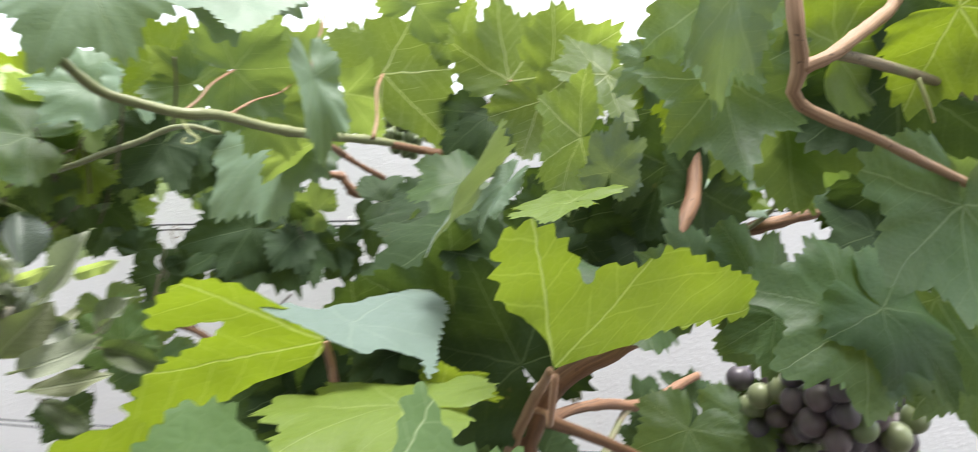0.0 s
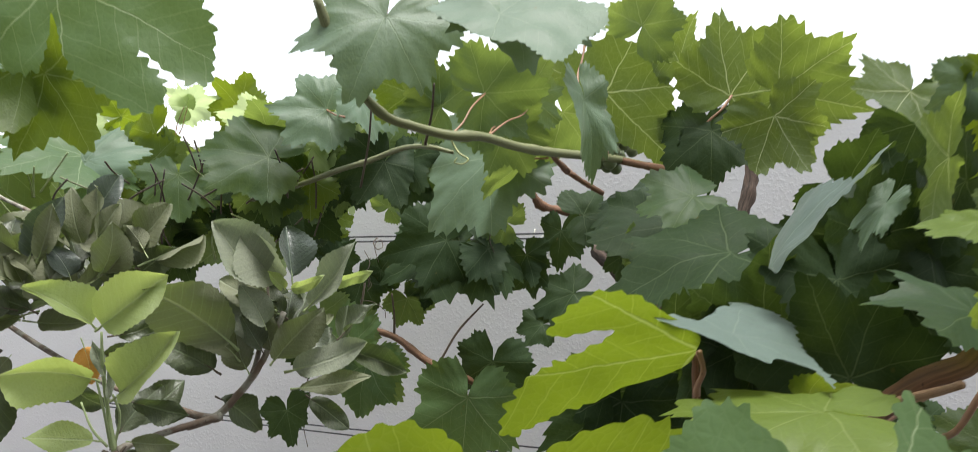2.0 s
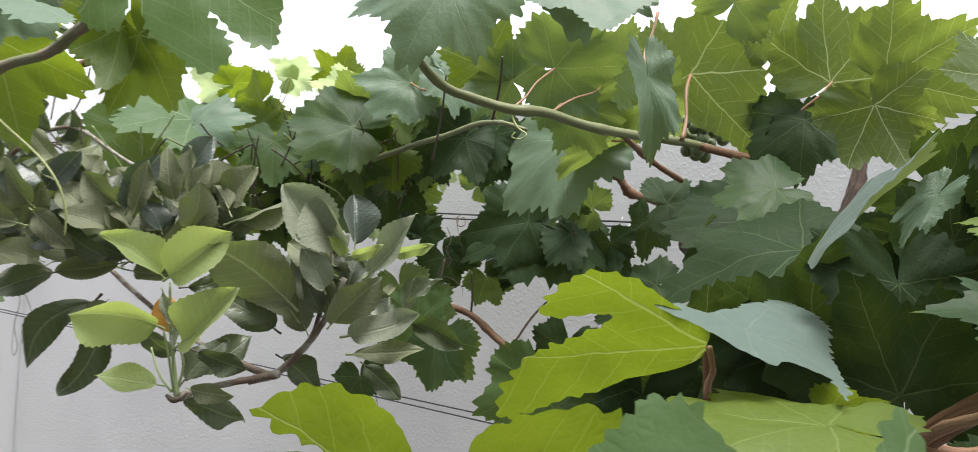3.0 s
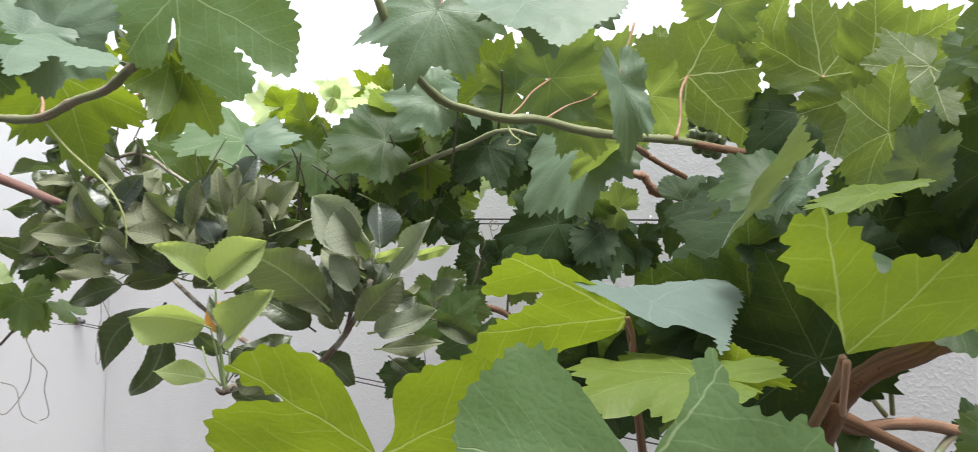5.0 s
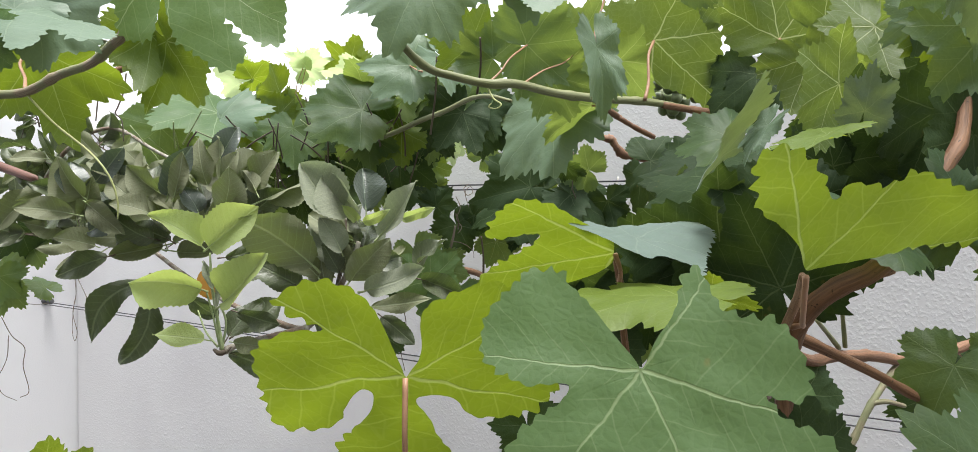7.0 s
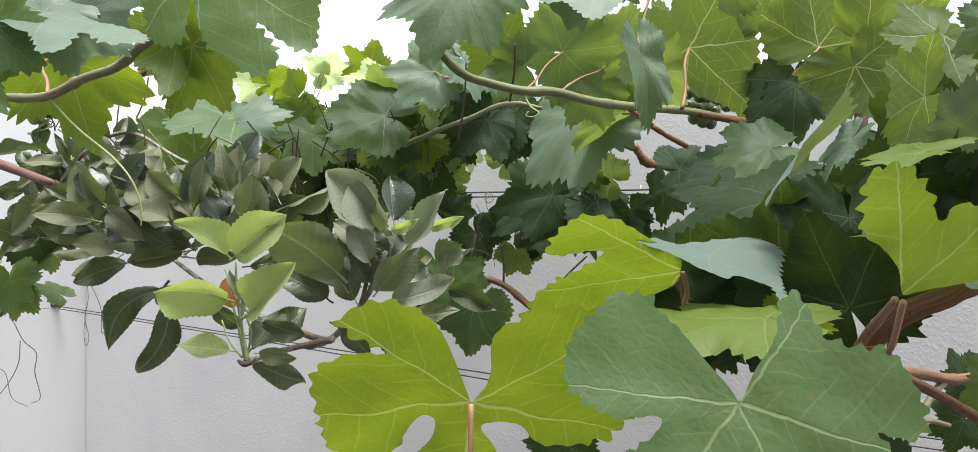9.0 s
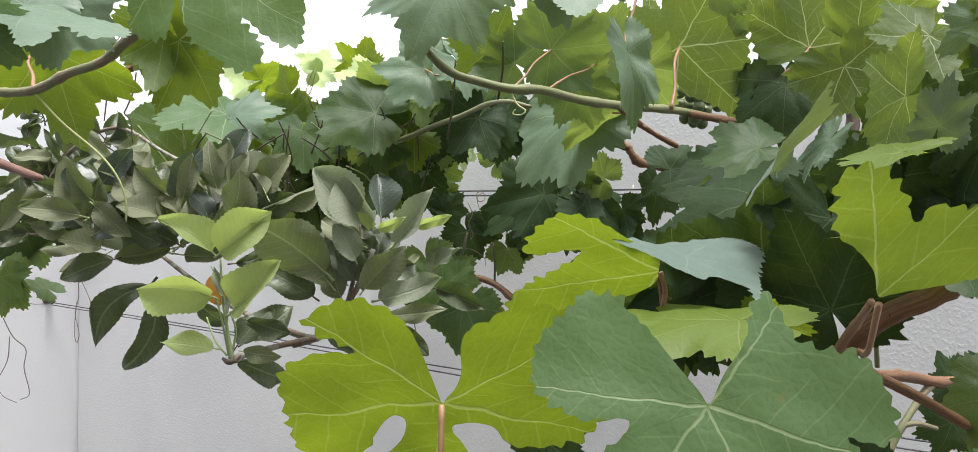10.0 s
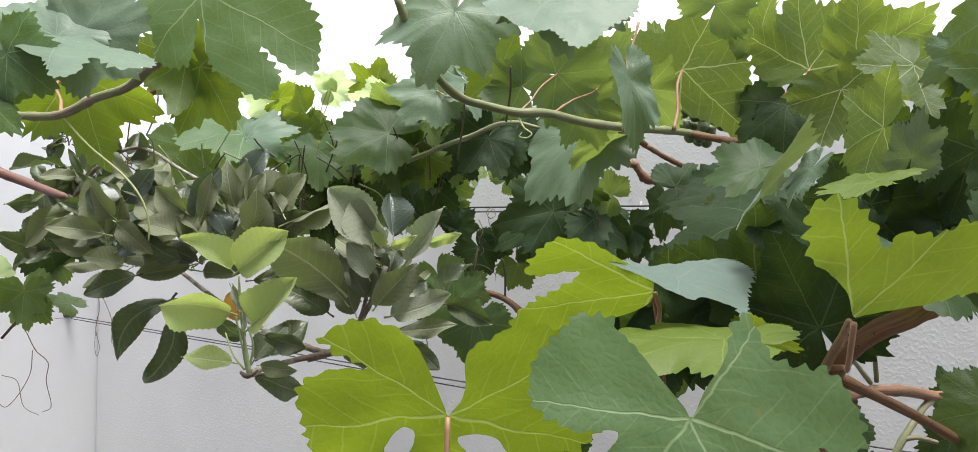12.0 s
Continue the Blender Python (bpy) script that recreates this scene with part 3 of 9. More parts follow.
def slab(name, corner_a, corner_b, normal, thick, z0, z1, mat, label):
    """An upright wall slab: its face runs from corner_a to corner_b, and its body lies behind the face."""
    bm = bmesh.new()
    back = Vector((*normal, 0)) * -thick
    ring = []
    for z in (z0, z1):
        for c in (corner_a, corner_b):
            ring.append(bm.verts.new((c[0], c[1], z)))
        for c in (corner_b, corner_a):
            ring.append(bm.verts.new(Vector((c[0], c[1], z)) + back))
    lo, hi = ring[:4], ring[4:]
    bm.faces.new(lo[::-1])
    bm.faces.new(hi)
    for k in range(4):
        bm.faces.new((lo[k], lo[(k + 1) % 4], hi[(k + 1) % 4], hi[k]))
    bmesh.ops.recalc_face_normals(bm, faces=bm.faces)
    edges = [e for e in bm.edges if abs(e.verts[0].co.z - e.verts[1].co.z) > 0.5]
    bmesh.ops.bevel(bm, geom=edges, offset=0.006, segments=2, affect="EDGES")
    me = bpy.data.meshes.new(name)
    bm.to_mesh(me)
    bm.free()
    me.materials.append(MAT[mat])
    return tagged(new(name, me), label, "wall", "", "structure")


# ---- the large structure ----
ALONG = Vector((0.848, -0.53, 0))
OUT = Vector((-0.53, -0.848, 0))
WIRE_FOOT = Vector((-0.09, 1.37, 0))
WALL_FOOT = WIRE_FOOT - OUT * 0.09
corner = WALL_FOOT - ALONG * 1.46
far_end = WALL_FOOT + ALONG * 4.0
slab("wall_back", corner.xy, far_end.xy, OUT.xy, 0.2, 0.0, 1.75, "wall", "white painted wall with a rough rendered surface behind the vines")
side_end = corner + OUT * 2.4
slab("wall_side", side_end.xy, (corner - OUT * 0.2).xy, ALONG.xy, 0.2, 0.0, 1.93, "smooth_wall", "smooth white painted wall that meets the rendered wall in a corner")

# Added wall behind the camera, out of view: holds low sky off the back wall.
opposite = WALL_FOOT + OUT * 2.4
slab("sky_block_wall", (opposite + ALONG * 4.0).xy, (opposite - ALONG * 1.46).xy, (-OUT).xy, 0.2, 0.0, 4.8, "unseen_wall", "unseen plain grey wall added behind the camera to block low sky light")

# Ground out of view; its dark colour keeps bounce off the lower walls.
bm = bmesh.new()
bmesh.ops.create_grid(bm, x_segments=40, y_segments=40, size=60.0)
for v in bm.verts:
    v.co.z = 0.01 * noise.noise(v.co * 0.4) - 0.012
me = bpy.data.meshes.new("ground")
bm.to_mesh(me)
bm.free()
me.materials.append(MAT["ground"])
tagged(new("ground", me), "flat unseen ground below the vines, kept dark to cut bounced light", "ground", "", "structure")


def wire_at(s, z, off=0.0):
    p = WIRE_FOOT + ALONG * s + OUT * off
    return (p.x, p.y, z)


# ---- trellis wires: two pairs, each strung along the wall ----
for k, (z, off, dz) in enumerate(((1.546, 0.0, 0.0), (1.556, 0.012, -0.003), (1.236, 0.0, -0.012), (1.226, -0.012, -0.018))):
    pts = [(*wire_at(-1.46, z + (0.012 if k > 1 else 0), off), 0.0014), (*wire_at(-0.6, z, off), 0.0014), (*wire_at(0.3, z + dz, off), 0.0014), (*wire_at(1.2, z + dz, off), 0.0014), (*wire_at(3.2, z, off), 0.0014)]
    w = tube("trellis_wire", pts, "wire", None, "", 6, 0.0, 10)
    tagged(w, "thin dark galvanised trellis wire stretched along the wall", "wire", "trellis wires")

# anchor bolt for the lower wires on the side wall
bx, by, bz = wire_at(-1.46, 1.252)
bolt = thing("wire_anchor", (bx, by, bz), "small dark metal anchor bolt on the white side wall", "anchor")
bolt_axis = ALONG
tube("plate", [(bx - 0.001 * bolt_axis.x, by - 0.001 * bolt_axis.y, bz, 0.012), (bx + 0.003 * bolt_axis.x, by + 0.003 * bolt_axis.y, bz, 0.012)], "anchor", bolt, "", 12, 0.0, 2)
tube("shank", [(bx, by, bz, 0.005), (bx + 0.02 * bolt_axis.x, by + 0.02 * bolt_axis.y, bz, 0.005), (bx + 0.026 * bolt_axis.x, by + 0.026 * bolt_axis.y, bz, 0.009), (bx + 0.034 * bolt_axis.x, by + 0.034 * bolt_axis.y, bz, 0.008)], "anchor", bolt, "", 8, 0.1, 3)

# string tied over the upper wires
tx, ty, tz = wire_at(0.345, 1.556, 0.004)
knot = tube("string_tie", [(tx - 0.008, ty, tz + 0.004, 0.0013), (tx - 0.012, ty - 0.006, tz - 0.018, 0.0013), (tx + 0.002, ty - 0.01, tz - 0.045, 0.0012), (tx + 0.014, ty - 0.008, tz - 0.025, 0.0013), (tx + 0.006, ty + 0.004, tz - 0.006, 0.0013), (tx - 0.004, ty - 0.003, tz - 0.03, 0.0012), (tx + 0.004, ty - 0.006, tz - 0.055, 0.001)], "string", None, "", 6, 0.1, 6)
tagged(knot, "pale string tied in a loop round the upper wire", "string")

# ---- the plants ----
back_vine = thing("grape_vine", (0.45, 1.05, 0.0), "old grape vine with shaggy brown trunk trained on wall wires", "grape vine")
trunk = tube("trunk", [(0.4500, 1.0500, -0.0200, 0.0260), (0.4400, 1.0500, 0.7000, 0.0240), (0.3800, 1.0600, 1.2000, 0.0220), (0.2995, 0.9976, 1.4678, 0.02000), (0.2900, 1.0391, 1.4917, 0.01700), (0.2741, 1.1219, 1.5271, 0.01300)], "trunk", back_vine, "shaggy peeling grey-brown trunk", 10, 0.2)
tube("arm", [(0.3034, 1.0070, 1.4690, 0.01300), (0.3438, 0.9779, 1.4988, 0.01100), (0.3870, 0.9581, 1.5365, 0.01000), (0.4149, 0.9511, 1.5806, 0.00900), (0.4282, 0.9567, 1.6301, 0.00800), (0.4214, 0.9664, 1.6725, 0.00600)], "trunk", back_vine, "shaggy peeling grey-brown arm of the trunk", 10, 0.25)
arm = tube("cane", [(0.1140, 1.1227, 1.6443, 0.00400), (0.1435, 1.1324, 1.6285, 0.00650), (0.1597, 1.1322, 1.6171, 0.00500), (0.1730, 1.1322, 1.6152, 0.00700), (0.1806, 1.1320, 1.6038, 0.00550), (0.1917, 1.1418, 1.5942, 0.00750), (0.2205, 1.1617, 1.5890, 0.00600), (0.2692, 1.1615, 1.5773, 0.00700), (0.3250, 1.1511, 1.5544, 0.00800)], "cane_brown", back_vine, "knobbly orange-brown cane", 9, 0.22)
cane_b = tube("cane", [(-0.2110, 1.0518, 1.5938, 0.00300), (-0.1547, 1.0020, 1.6078, 0.00330), (-0.0991, 0.9523, 1.6208, 0.00320), (-0.0474, 0.8824, 1.6319, 0.00300), (-0.0131, 0.8224, 1.6319, 0.00260), (0.0141, 0.8023, 1.6233, 0.00200)], "cane_green", back_vine, "", 8, 0.05, 6, 0.2, 0.06)
cane_c = tube("cane", [(-0.0901, 1.2145, 1.4132, 0.00500), (-0.0263, 1.1829, 1.4006, 0.00500), (0.0240, 1.1342, 1.3687, 0.00550), (0.0577, 1.1184, 1.3539, 0.00500), (0.1281, 1.1583, 1.3067, 0.00500)], "cane_brown", back_vine, "smooth orange-brown cane", 8, 0.05, 6, 0.25, 0.09)
tube("side_shoot", [(0.0372, 1.1318, 1.3686, 0.00180), (0.0649, 1.1350, 1.4119, 0.00170), (0.1022, 1.1367, 1.4496, 0.00130)], "stalk_dark", back_vine)
tube("side_shoot", [(-0.0245, 1.1826, 1.4006, 0.00180), (-0.0245, 1.1812, 1.4329, 0.00160), (-0.0280, 1.1805, 1.4653, 0.00130)], "stalk_dark", back_vine)
tube("side_shoot", [(-0.0805, 1.1389, 1.4264, 0.00200), (-0.0729, 1.1394, 1.4533, 0.00200), (-0.0677, 1.1499, 1.4819, 0.00160)], "stalk_dark", back_vine)
cane_d = tube("cane", [(-0.6233, 1.3546, 1.7534, 0.00400), (-0.6058, 1.3841, 1.7219, 0.00420), (-0.5780, 1.4233, 1.6746, 0.00450), (-0.5536, 1.4528, 1.6454, 0.00450)], "cane_brown", back_vine, "", 8, 0.05, 6, 0.2, 0.06)
vine_leaf(cane_d, (-0.4781, 1.3837, 1.7010), (-0.975, 0.171, -0.140), (-0.209, -0.507, 0.836), 0.0897, "pale", fold=14, seed=1)
vine_leaf(cane_d, (-0.5123, 1.4232, 1.6686), (-0.853, 0.165, -0.495), (-0.437, -0.746, 0.503), 0.0780, seed=2)
vine_leaf(cane_d, (-0.4639, 1.4032, 1.6722), (0.925, 0.168, -0.340), (0.374, -0.552, 0.745), 0.0780, seed=3)
vine_leaf(cane_d, (-0.4933, 1.4047, 1.7546), (-0.814, 0.350, 0.464), (0.507, 0.819, 0.271), 0.0663, "thin", seed=4)
vine_leaf(cane_d, (-0.4631, 1.3847, 1.7567), (0.908, 0.265, 0.326), (-0.418, 0.496, 0.761), 0.0585, "young", fold=20, seed=5)
vine_leaf(cane_d, (-0.3481, 1.3148, 1.7657), (-0.633, 0.187, 0.751), (0.659, 0.640, 0.396), 0.0390, "thin", stalk=(-0.3597, 1.3039, 1.7145), seed=6)
vine_leaf(cane_d, (-0.3437, 1.3148, 1.7646), (0.893, 0.181, 0.413), (-0.445, 0.505, 0.739), 0.0507, "thin", stalk=(-0.3542, 1.3040, 1.7167), seed=7)
vine_leaf(cane_d, (-0.4580, 1.4039, 1.7134), (0.492, 0.159, -0.856), (-0.087, 0.987, 0.133), 0.0585, "thin", seed=8)
vine_leaf(cane_d, (-0.3849, 1.3532, 1.6717), (0.754, 0.163, -0.636), (0.623, -0.482, 0.616), 0.0780, "old_shaded", seed=9)
vine_leaf(cane_d, (-0.3905, 1.3537, 1.7001), (-0.633, 0.187, 0.751), (0.367, 0.927, 0.079), 0.0390, seed=10)
vine_leaf(cane_d, (-0.1848, 0.9926, 1.6409), (-0.978, 0.004, 0.208), (0.104, -0.857, 0.504), 0.0842, fold=10, deep=0.15, deep2=0.12, stalk=(-0.1713, 1.0521, 1.6115), seed=11)
vine_leaf(cane_d, (-0.2021, 1.1532, 1.6753), (0.985, 0.003, 0.174), (-0.087, -0.857, 0.507), 0.0468, "old_shaded", seed=12)
vine_leaf(cane_d, (-0.3324, 1.3025, 1.6325), (0.500, -0.015, -0.866), (0.433, -0.862, 0.265), 0.0585, "old_shaded", seed=13)
vine_leaf(cane_d, (-0.4019, 1.3527, 1.6433), (-0.174, -0.017, -0.985), (-0.492, -0.864, 0.102), 0.0663, seed=14)
vine_leaf(cane_d, (-0.2613, 1.3046, 1.7528), (-0.492, 0.189, 0.850), (0.568, 0.809, 0.149), 0.0702, "young", seed=15)
vine_leaf(cane_d, (-0.2449, 1.3043, 1.7364), (-0.925, 0.168, -0.340), (0.036, 0.932, 0.361), 0.0546, "young", seed=16)
vine_leaf(cane_b, (-0.1150, 0.9535, 1.6927), (-0.996, 0.002, 0.087), (0.023, -0.961, 0.275), 0.0663, "pale", fold=12, stalk=(-0.0939, 0.9032, 1.6750), seed=17)
vine_leaf(cane_b, (-0.0751, 0.9537, 1.7047), (0.807, 0.164, -0.568), (0.506, -0.687, 0.521), 0.0585, "pale", seed=18)
vine_leaf(cane_b, (-0.1724, 1.2537, 1.7010), (-0.937, 0.064, -0.342), (0.066, 0.998, 0.006), 0.0546, "young", seed=19)
vine_leaf(cane_b, (-0.1201, 1.2038, 1.7081), (0.797, 0.399, 0.453), (-0.476, 0.877, 0.067), 0.0546, "young", seed=20)
vine_leaf(cane_b, (-0.0848, 1.2036, 1.6930), (0.866, -0.009, -0.500), (0.044, 0.997, 0.058), 0.0624, seed=21)
vine_leaf(cane_b, (-0.1958, 1.2028, 1.6526), (-0.338, -0.173, -0.925), (-0.516, 0.856, 0.029), 0.0546, "young", seed=22)
vine_leaf(cane_b, (-0.2355, 1.2528, 1.6485), (0.433, 0.487, -0.759), (0.292, 0.720, 0.629), 0.0624, seed=23)
vine_leaf(cane_b, (-0.1793, 1.3019, 1.5997), (-0.173, 0.053, -0.983), (0.012, 0.999, 0.051), 0.0702, "old_shaded", seed=24)
vine_leaf(cane_b, (-0.2230, 1.3017, 1.5888), (-0.460, 0.377, -0.804), (-0.407, 0.715, 0.568), 0.0585, seed=25)
vine_leaf(cane_b, (-0.0962, 1.1025, 1.6353), (0.845, 0.481, -0.235), (0.512, -0.854, 0.093), 0.0624, "old_shaded", seed=26)
vine_leaf(cane_b, (-0.0212, 1.0525, 1.6335), (0.984, -0.032, 0.174), (-0.070, -0.974, 0.216), 0.0624, "old_shaded", seed=27)
vine_leaf(cane_b, (-0.0909, 1.1524, 1.6269), (-0.853, 0.165, -0.495), (-0.472, -0.649, 0.597), 0.0585, seed=28)
vine_leaf(cane_b, (-0.1453, 1.2022, 1.6173), (0.172, -0.173, -0.970), (0.164, 0.976, -0.145), 0.0546, seed=29)
vine_leaf(cane_b, (-0.2886, 1.3023, 1.6216), (0.633, -0.187, -0.751), (0.261, -0.862, 0.434), 0.0546, seed=30)
vine_leaf(cane_b, (-0.2012, 1.3013, 1.5615), (-0.979, 0.108, 0.171), (0.147, 0.960, 0.237), 0.0546, seed=31)
vine_leaf(cane_b, (-0.1520, 1.3012, 1.5560), (0.999, 0.035, -0.001), (0.029, -0.829, 0.559), 0.0663, "old_shaded", seed=32)
vine_leaf(cane_b, (-0.0930, 1.4025, 1.6333), (0.340, 0.088, -0.936), (0.564, 0.778, 0.278), 0.0429, "thin", seed=33)
vine_leaf(cane_b, (-0.0412, 1.0030, 1.6608), (0.478, 0.307, 0.823), (-0.265, 0.944, -0.198), 0.0468, seed=34)
vine_leaf(cane_b, (-0.1936, 1.0786, 1.6405), (0.579, 0.489, -0.652), (0.661, -0.750, 0.026), 0.0671, wave=0.11, cup=0.11, fold=0, seed=35)
vine_leaf(cane_b, (-0.1968, 1.0562, 1.6181), (0.871, 0.079, -0.484), (0.184, 0.862, 0.472), 0.0638, wave=0.12, cup=0.17, fold=7, seed=38)
vine_leaf(cane_b, (-0.0859, 1.0895, 1.6883), (0.691, -0.287, -0.663), (0.236, -0.777, 0.583), 0.0446, "young", wave=0.08, cup=0.2, fold=17, seed=41)
vine_leaf(cane_b, (-0.1351, 1.0330, 1.6604), (0.568, 0.272, 0.777), (-0.208, 0.960, -0.185), 0.0509, "thin", wave=0.13, cup=0.17, fold=9, seed=44)
vine_leaf(cane_b, (-0.1396, 1.0593, 1.6202), (-0.706, -0.065, -0.705), (-0.062, -0.986, 0.152), 0.0587, "young", wave=0.09, cup=0.08, fold=22, seed=47)
vine_leaf(cane_b, (-0.0689, 1.1101, 1.6706), (0.970, -0.160, -0.186), (0.245, 0.594, 0.766), 0.0488, wave=0.12, cup=0.19, fold=1, seed=50)
vine_leaf(cane_b, (-0.0658, 1.0755, 1.6913), (0.766, -0.011, -0.643), (0.350, 0.846, 0.403), 0.0602, wave=0.12, cup=0.18, fold=17, seed=53)
vine_leaf(cane_b, (-0.2096, 1.0826, 1.6989), (-0.852, 0.417, -0.317), (0.111, 0.736, 0.668), 0.0509, "thin", wave=0.1, cup=0.11, fold=12, seed=56)
vine_leaf(cane_b, (-0.1690, 1.0661, 1.6656), (0.919, -0.339, 0.201), (0.293, 0.929, 0.224), 0.0709, wave=0.09, cup=0.15, fold=4, seed=59)
vine_leaf(cane_b, (-0.0710, 1.0318, 1.6499), (0.992, 0.072, 0.103), (-0.086, 0.985, 0.148), 0.0519, "thin", wave=0.1, cup=0.17, fold=21, seed=62)
vine_leaf(cane_b, (-0.1996, 1.1119, 1.6560), (0.478, -0.307, -0.823), (0.420, 0.903, -0.092), 0.0585, "thin", wave=0.1, cup=0.19, fold=7, seed=65)
vine_leaf(cane_b, (-0.1889, 1.0383, 1.6795), (0.954, -0.278, -0.112), (0.285, 0.725, 0.627), 0.0612, wave=0.11, cup=0.22, fold=6, seed=68)
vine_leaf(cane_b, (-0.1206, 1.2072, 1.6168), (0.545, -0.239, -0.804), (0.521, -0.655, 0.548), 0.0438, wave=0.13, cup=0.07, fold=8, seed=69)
vine_leaf(cane_b, (-0.1829, 1.2242, 1.6153), (0.716, 0.476, -0.510), (0.695, -0.427, 0.578), 0.0609, "old_shaded", wave=0.12, cup=0.2, fold=8, seed=71)
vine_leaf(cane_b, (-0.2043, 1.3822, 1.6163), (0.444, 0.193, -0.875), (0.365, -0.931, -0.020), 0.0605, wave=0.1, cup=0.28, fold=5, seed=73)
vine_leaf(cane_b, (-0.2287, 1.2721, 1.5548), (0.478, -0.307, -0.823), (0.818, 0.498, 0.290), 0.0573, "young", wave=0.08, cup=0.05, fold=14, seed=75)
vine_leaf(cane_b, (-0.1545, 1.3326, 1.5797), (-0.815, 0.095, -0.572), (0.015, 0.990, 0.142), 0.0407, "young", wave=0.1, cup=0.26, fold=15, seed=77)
vine_leaf(cane_b, (-0.1159, 1.1328, 1.6494), (-0.724, 0.413, -0.553), (-0.021, 0.788, 0.616), 0.0471, "old_shaded", wave=0.11, cup=0.23, fold=11, seed=79)
vine_leaf(cane_b, (-0.0681, 1.0673, 1.6229), (0.714, 0.432, 0.551), (-0.019, -0.774, 0.633), 0.0560, "old_shaded", wave=0.12, cup=0.09, fold=25, seed=81)
vine_leaf(cane_b, (0.0138, 1.0268, 1.6492), (-0.107, 0.470, -0.876), (-0.533, -0.771, -0.348), 0.0574, "old_shaded", wave=0.08, cup=0.08, fold=25, seed=83)
vine_leaf(cane_b, (-0.0141, 0.9856, 1.6399), (-0.389, -0.120, -0.913), (-0.690, -0.619, 0.375), 0.0608, "old_shaded", wave=0.11, cup=0.3, fold=23, seed=85)
vine_leaf(cane_b, (-0.0773, 1.0590, 1.6645), (-0.581, 0.245, -0.776), (-0.533, 0.605, 0.591), 0.0609, "old_shaded", wave=0.07, cup=0.09, fold=0, seed=87)
vine_leaf(cane_d, (-0.4422, 1.3763, 1.6781), (0.965, 0.223, -0.140), (-0.195, 0.963, 0.186), 0.0422, "old_shaded", wave=0.12, cup=0.17, fold=2, seed=89)
vine_leaf(cane_d, (-0.3736, 1.2644, 1.6265), (-0.788, 0.300, -0.537), (-0.273, 0.612, 0.742), 0.0451, "old_shaded", wave=0.14, cup=0.12, fold=23, seed=91)
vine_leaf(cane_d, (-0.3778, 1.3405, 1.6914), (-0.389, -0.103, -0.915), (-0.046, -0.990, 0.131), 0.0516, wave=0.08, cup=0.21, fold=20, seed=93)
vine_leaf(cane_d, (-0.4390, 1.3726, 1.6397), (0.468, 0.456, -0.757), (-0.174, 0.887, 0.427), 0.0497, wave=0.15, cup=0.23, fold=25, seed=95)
vine_leaf(cane_d, (-0.3203, 1.2558, 1.6478), (-0.211, -0.358, -0.909), (-0.622, -0.669, 0.408), 0.0605, "old_shaded", wave=0.1, cup=0.15, fold=9, seed=97)
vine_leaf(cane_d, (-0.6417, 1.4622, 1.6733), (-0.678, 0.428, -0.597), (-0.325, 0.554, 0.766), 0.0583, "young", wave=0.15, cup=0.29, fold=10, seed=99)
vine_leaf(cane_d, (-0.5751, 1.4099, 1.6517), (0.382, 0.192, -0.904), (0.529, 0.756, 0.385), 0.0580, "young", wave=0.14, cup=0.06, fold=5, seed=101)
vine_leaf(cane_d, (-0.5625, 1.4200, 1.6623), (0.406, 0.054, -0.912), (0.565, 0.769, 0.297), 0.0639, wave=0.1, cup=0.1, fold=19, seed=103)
vine_leaf(cane_b, (-0.3433, 1.3995, 1.5732), (-0.122, 0.018, -0.992), (-0.416, 0.907, 0.067), 0.0534, "old_shaded", wave=0.15, cup=0.08, fold=14, seed=105)
vine_leaf(cane_b, (-0.3743, 1.3924, 1.5658), (0.872, 0.234, -0.430), (0.140, 0.722, 0.678), 0.0657, "old_shaded", wave=0.09, cup=0.24, fold=13, seed=107)
vine_leaf(cane_b, (-0.2469, 1.4058, 1.5345), (0.644, -0.178, 0.744), (-0.434, 0.716, 0.547), 0.0548, "old_shaded", wave=0.11, cup=0.09, fold=20, seed=109)
vine_leaf(cane_b, (-0.3066, 1.3880, 1.6052), (0.362, 0.243, -0.900), (0.033, 0.961, 0.273), 0.0770, "old_shaded", wave=0.09, cup=0.05, fold=1, seed=111)
vine_leaf(cane_b, (-0.2732, 1.2903, 1.5653), (0.939, 0.196, 0.284), (-0.188, 0.981, -0.056), 0.0563, "old_shaded", wave=0.07, cup=0.09, fold=1, seed=113)
vine_leaf(cane_b, (-0.4379, 1.3158, 1.5345), (-0.310, 0.486, -0.817), (0.130, 0.873, 0.470), 0.0702, "old_shaded", wave=0.09, cup=0.27, fold=9, seed=115)
vine_leaf(cane_b, (-0.3714, 1.4210, 1.5433), (0.052, 0.156, -0.986), (0.842, 0.524, 0.127), 0.0565, "old_shaded", wave=0.13, cup=0.2, fold=14, seed=117)
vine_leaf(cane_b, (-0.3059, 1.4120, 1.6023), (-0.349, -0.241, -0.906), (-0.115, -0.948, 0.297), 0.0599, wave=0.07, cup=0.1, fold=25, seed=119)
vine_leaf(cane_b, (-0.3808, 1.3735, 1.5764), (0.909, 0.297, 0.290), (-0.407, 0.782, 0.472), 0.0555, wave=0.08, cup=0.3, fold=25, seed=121)
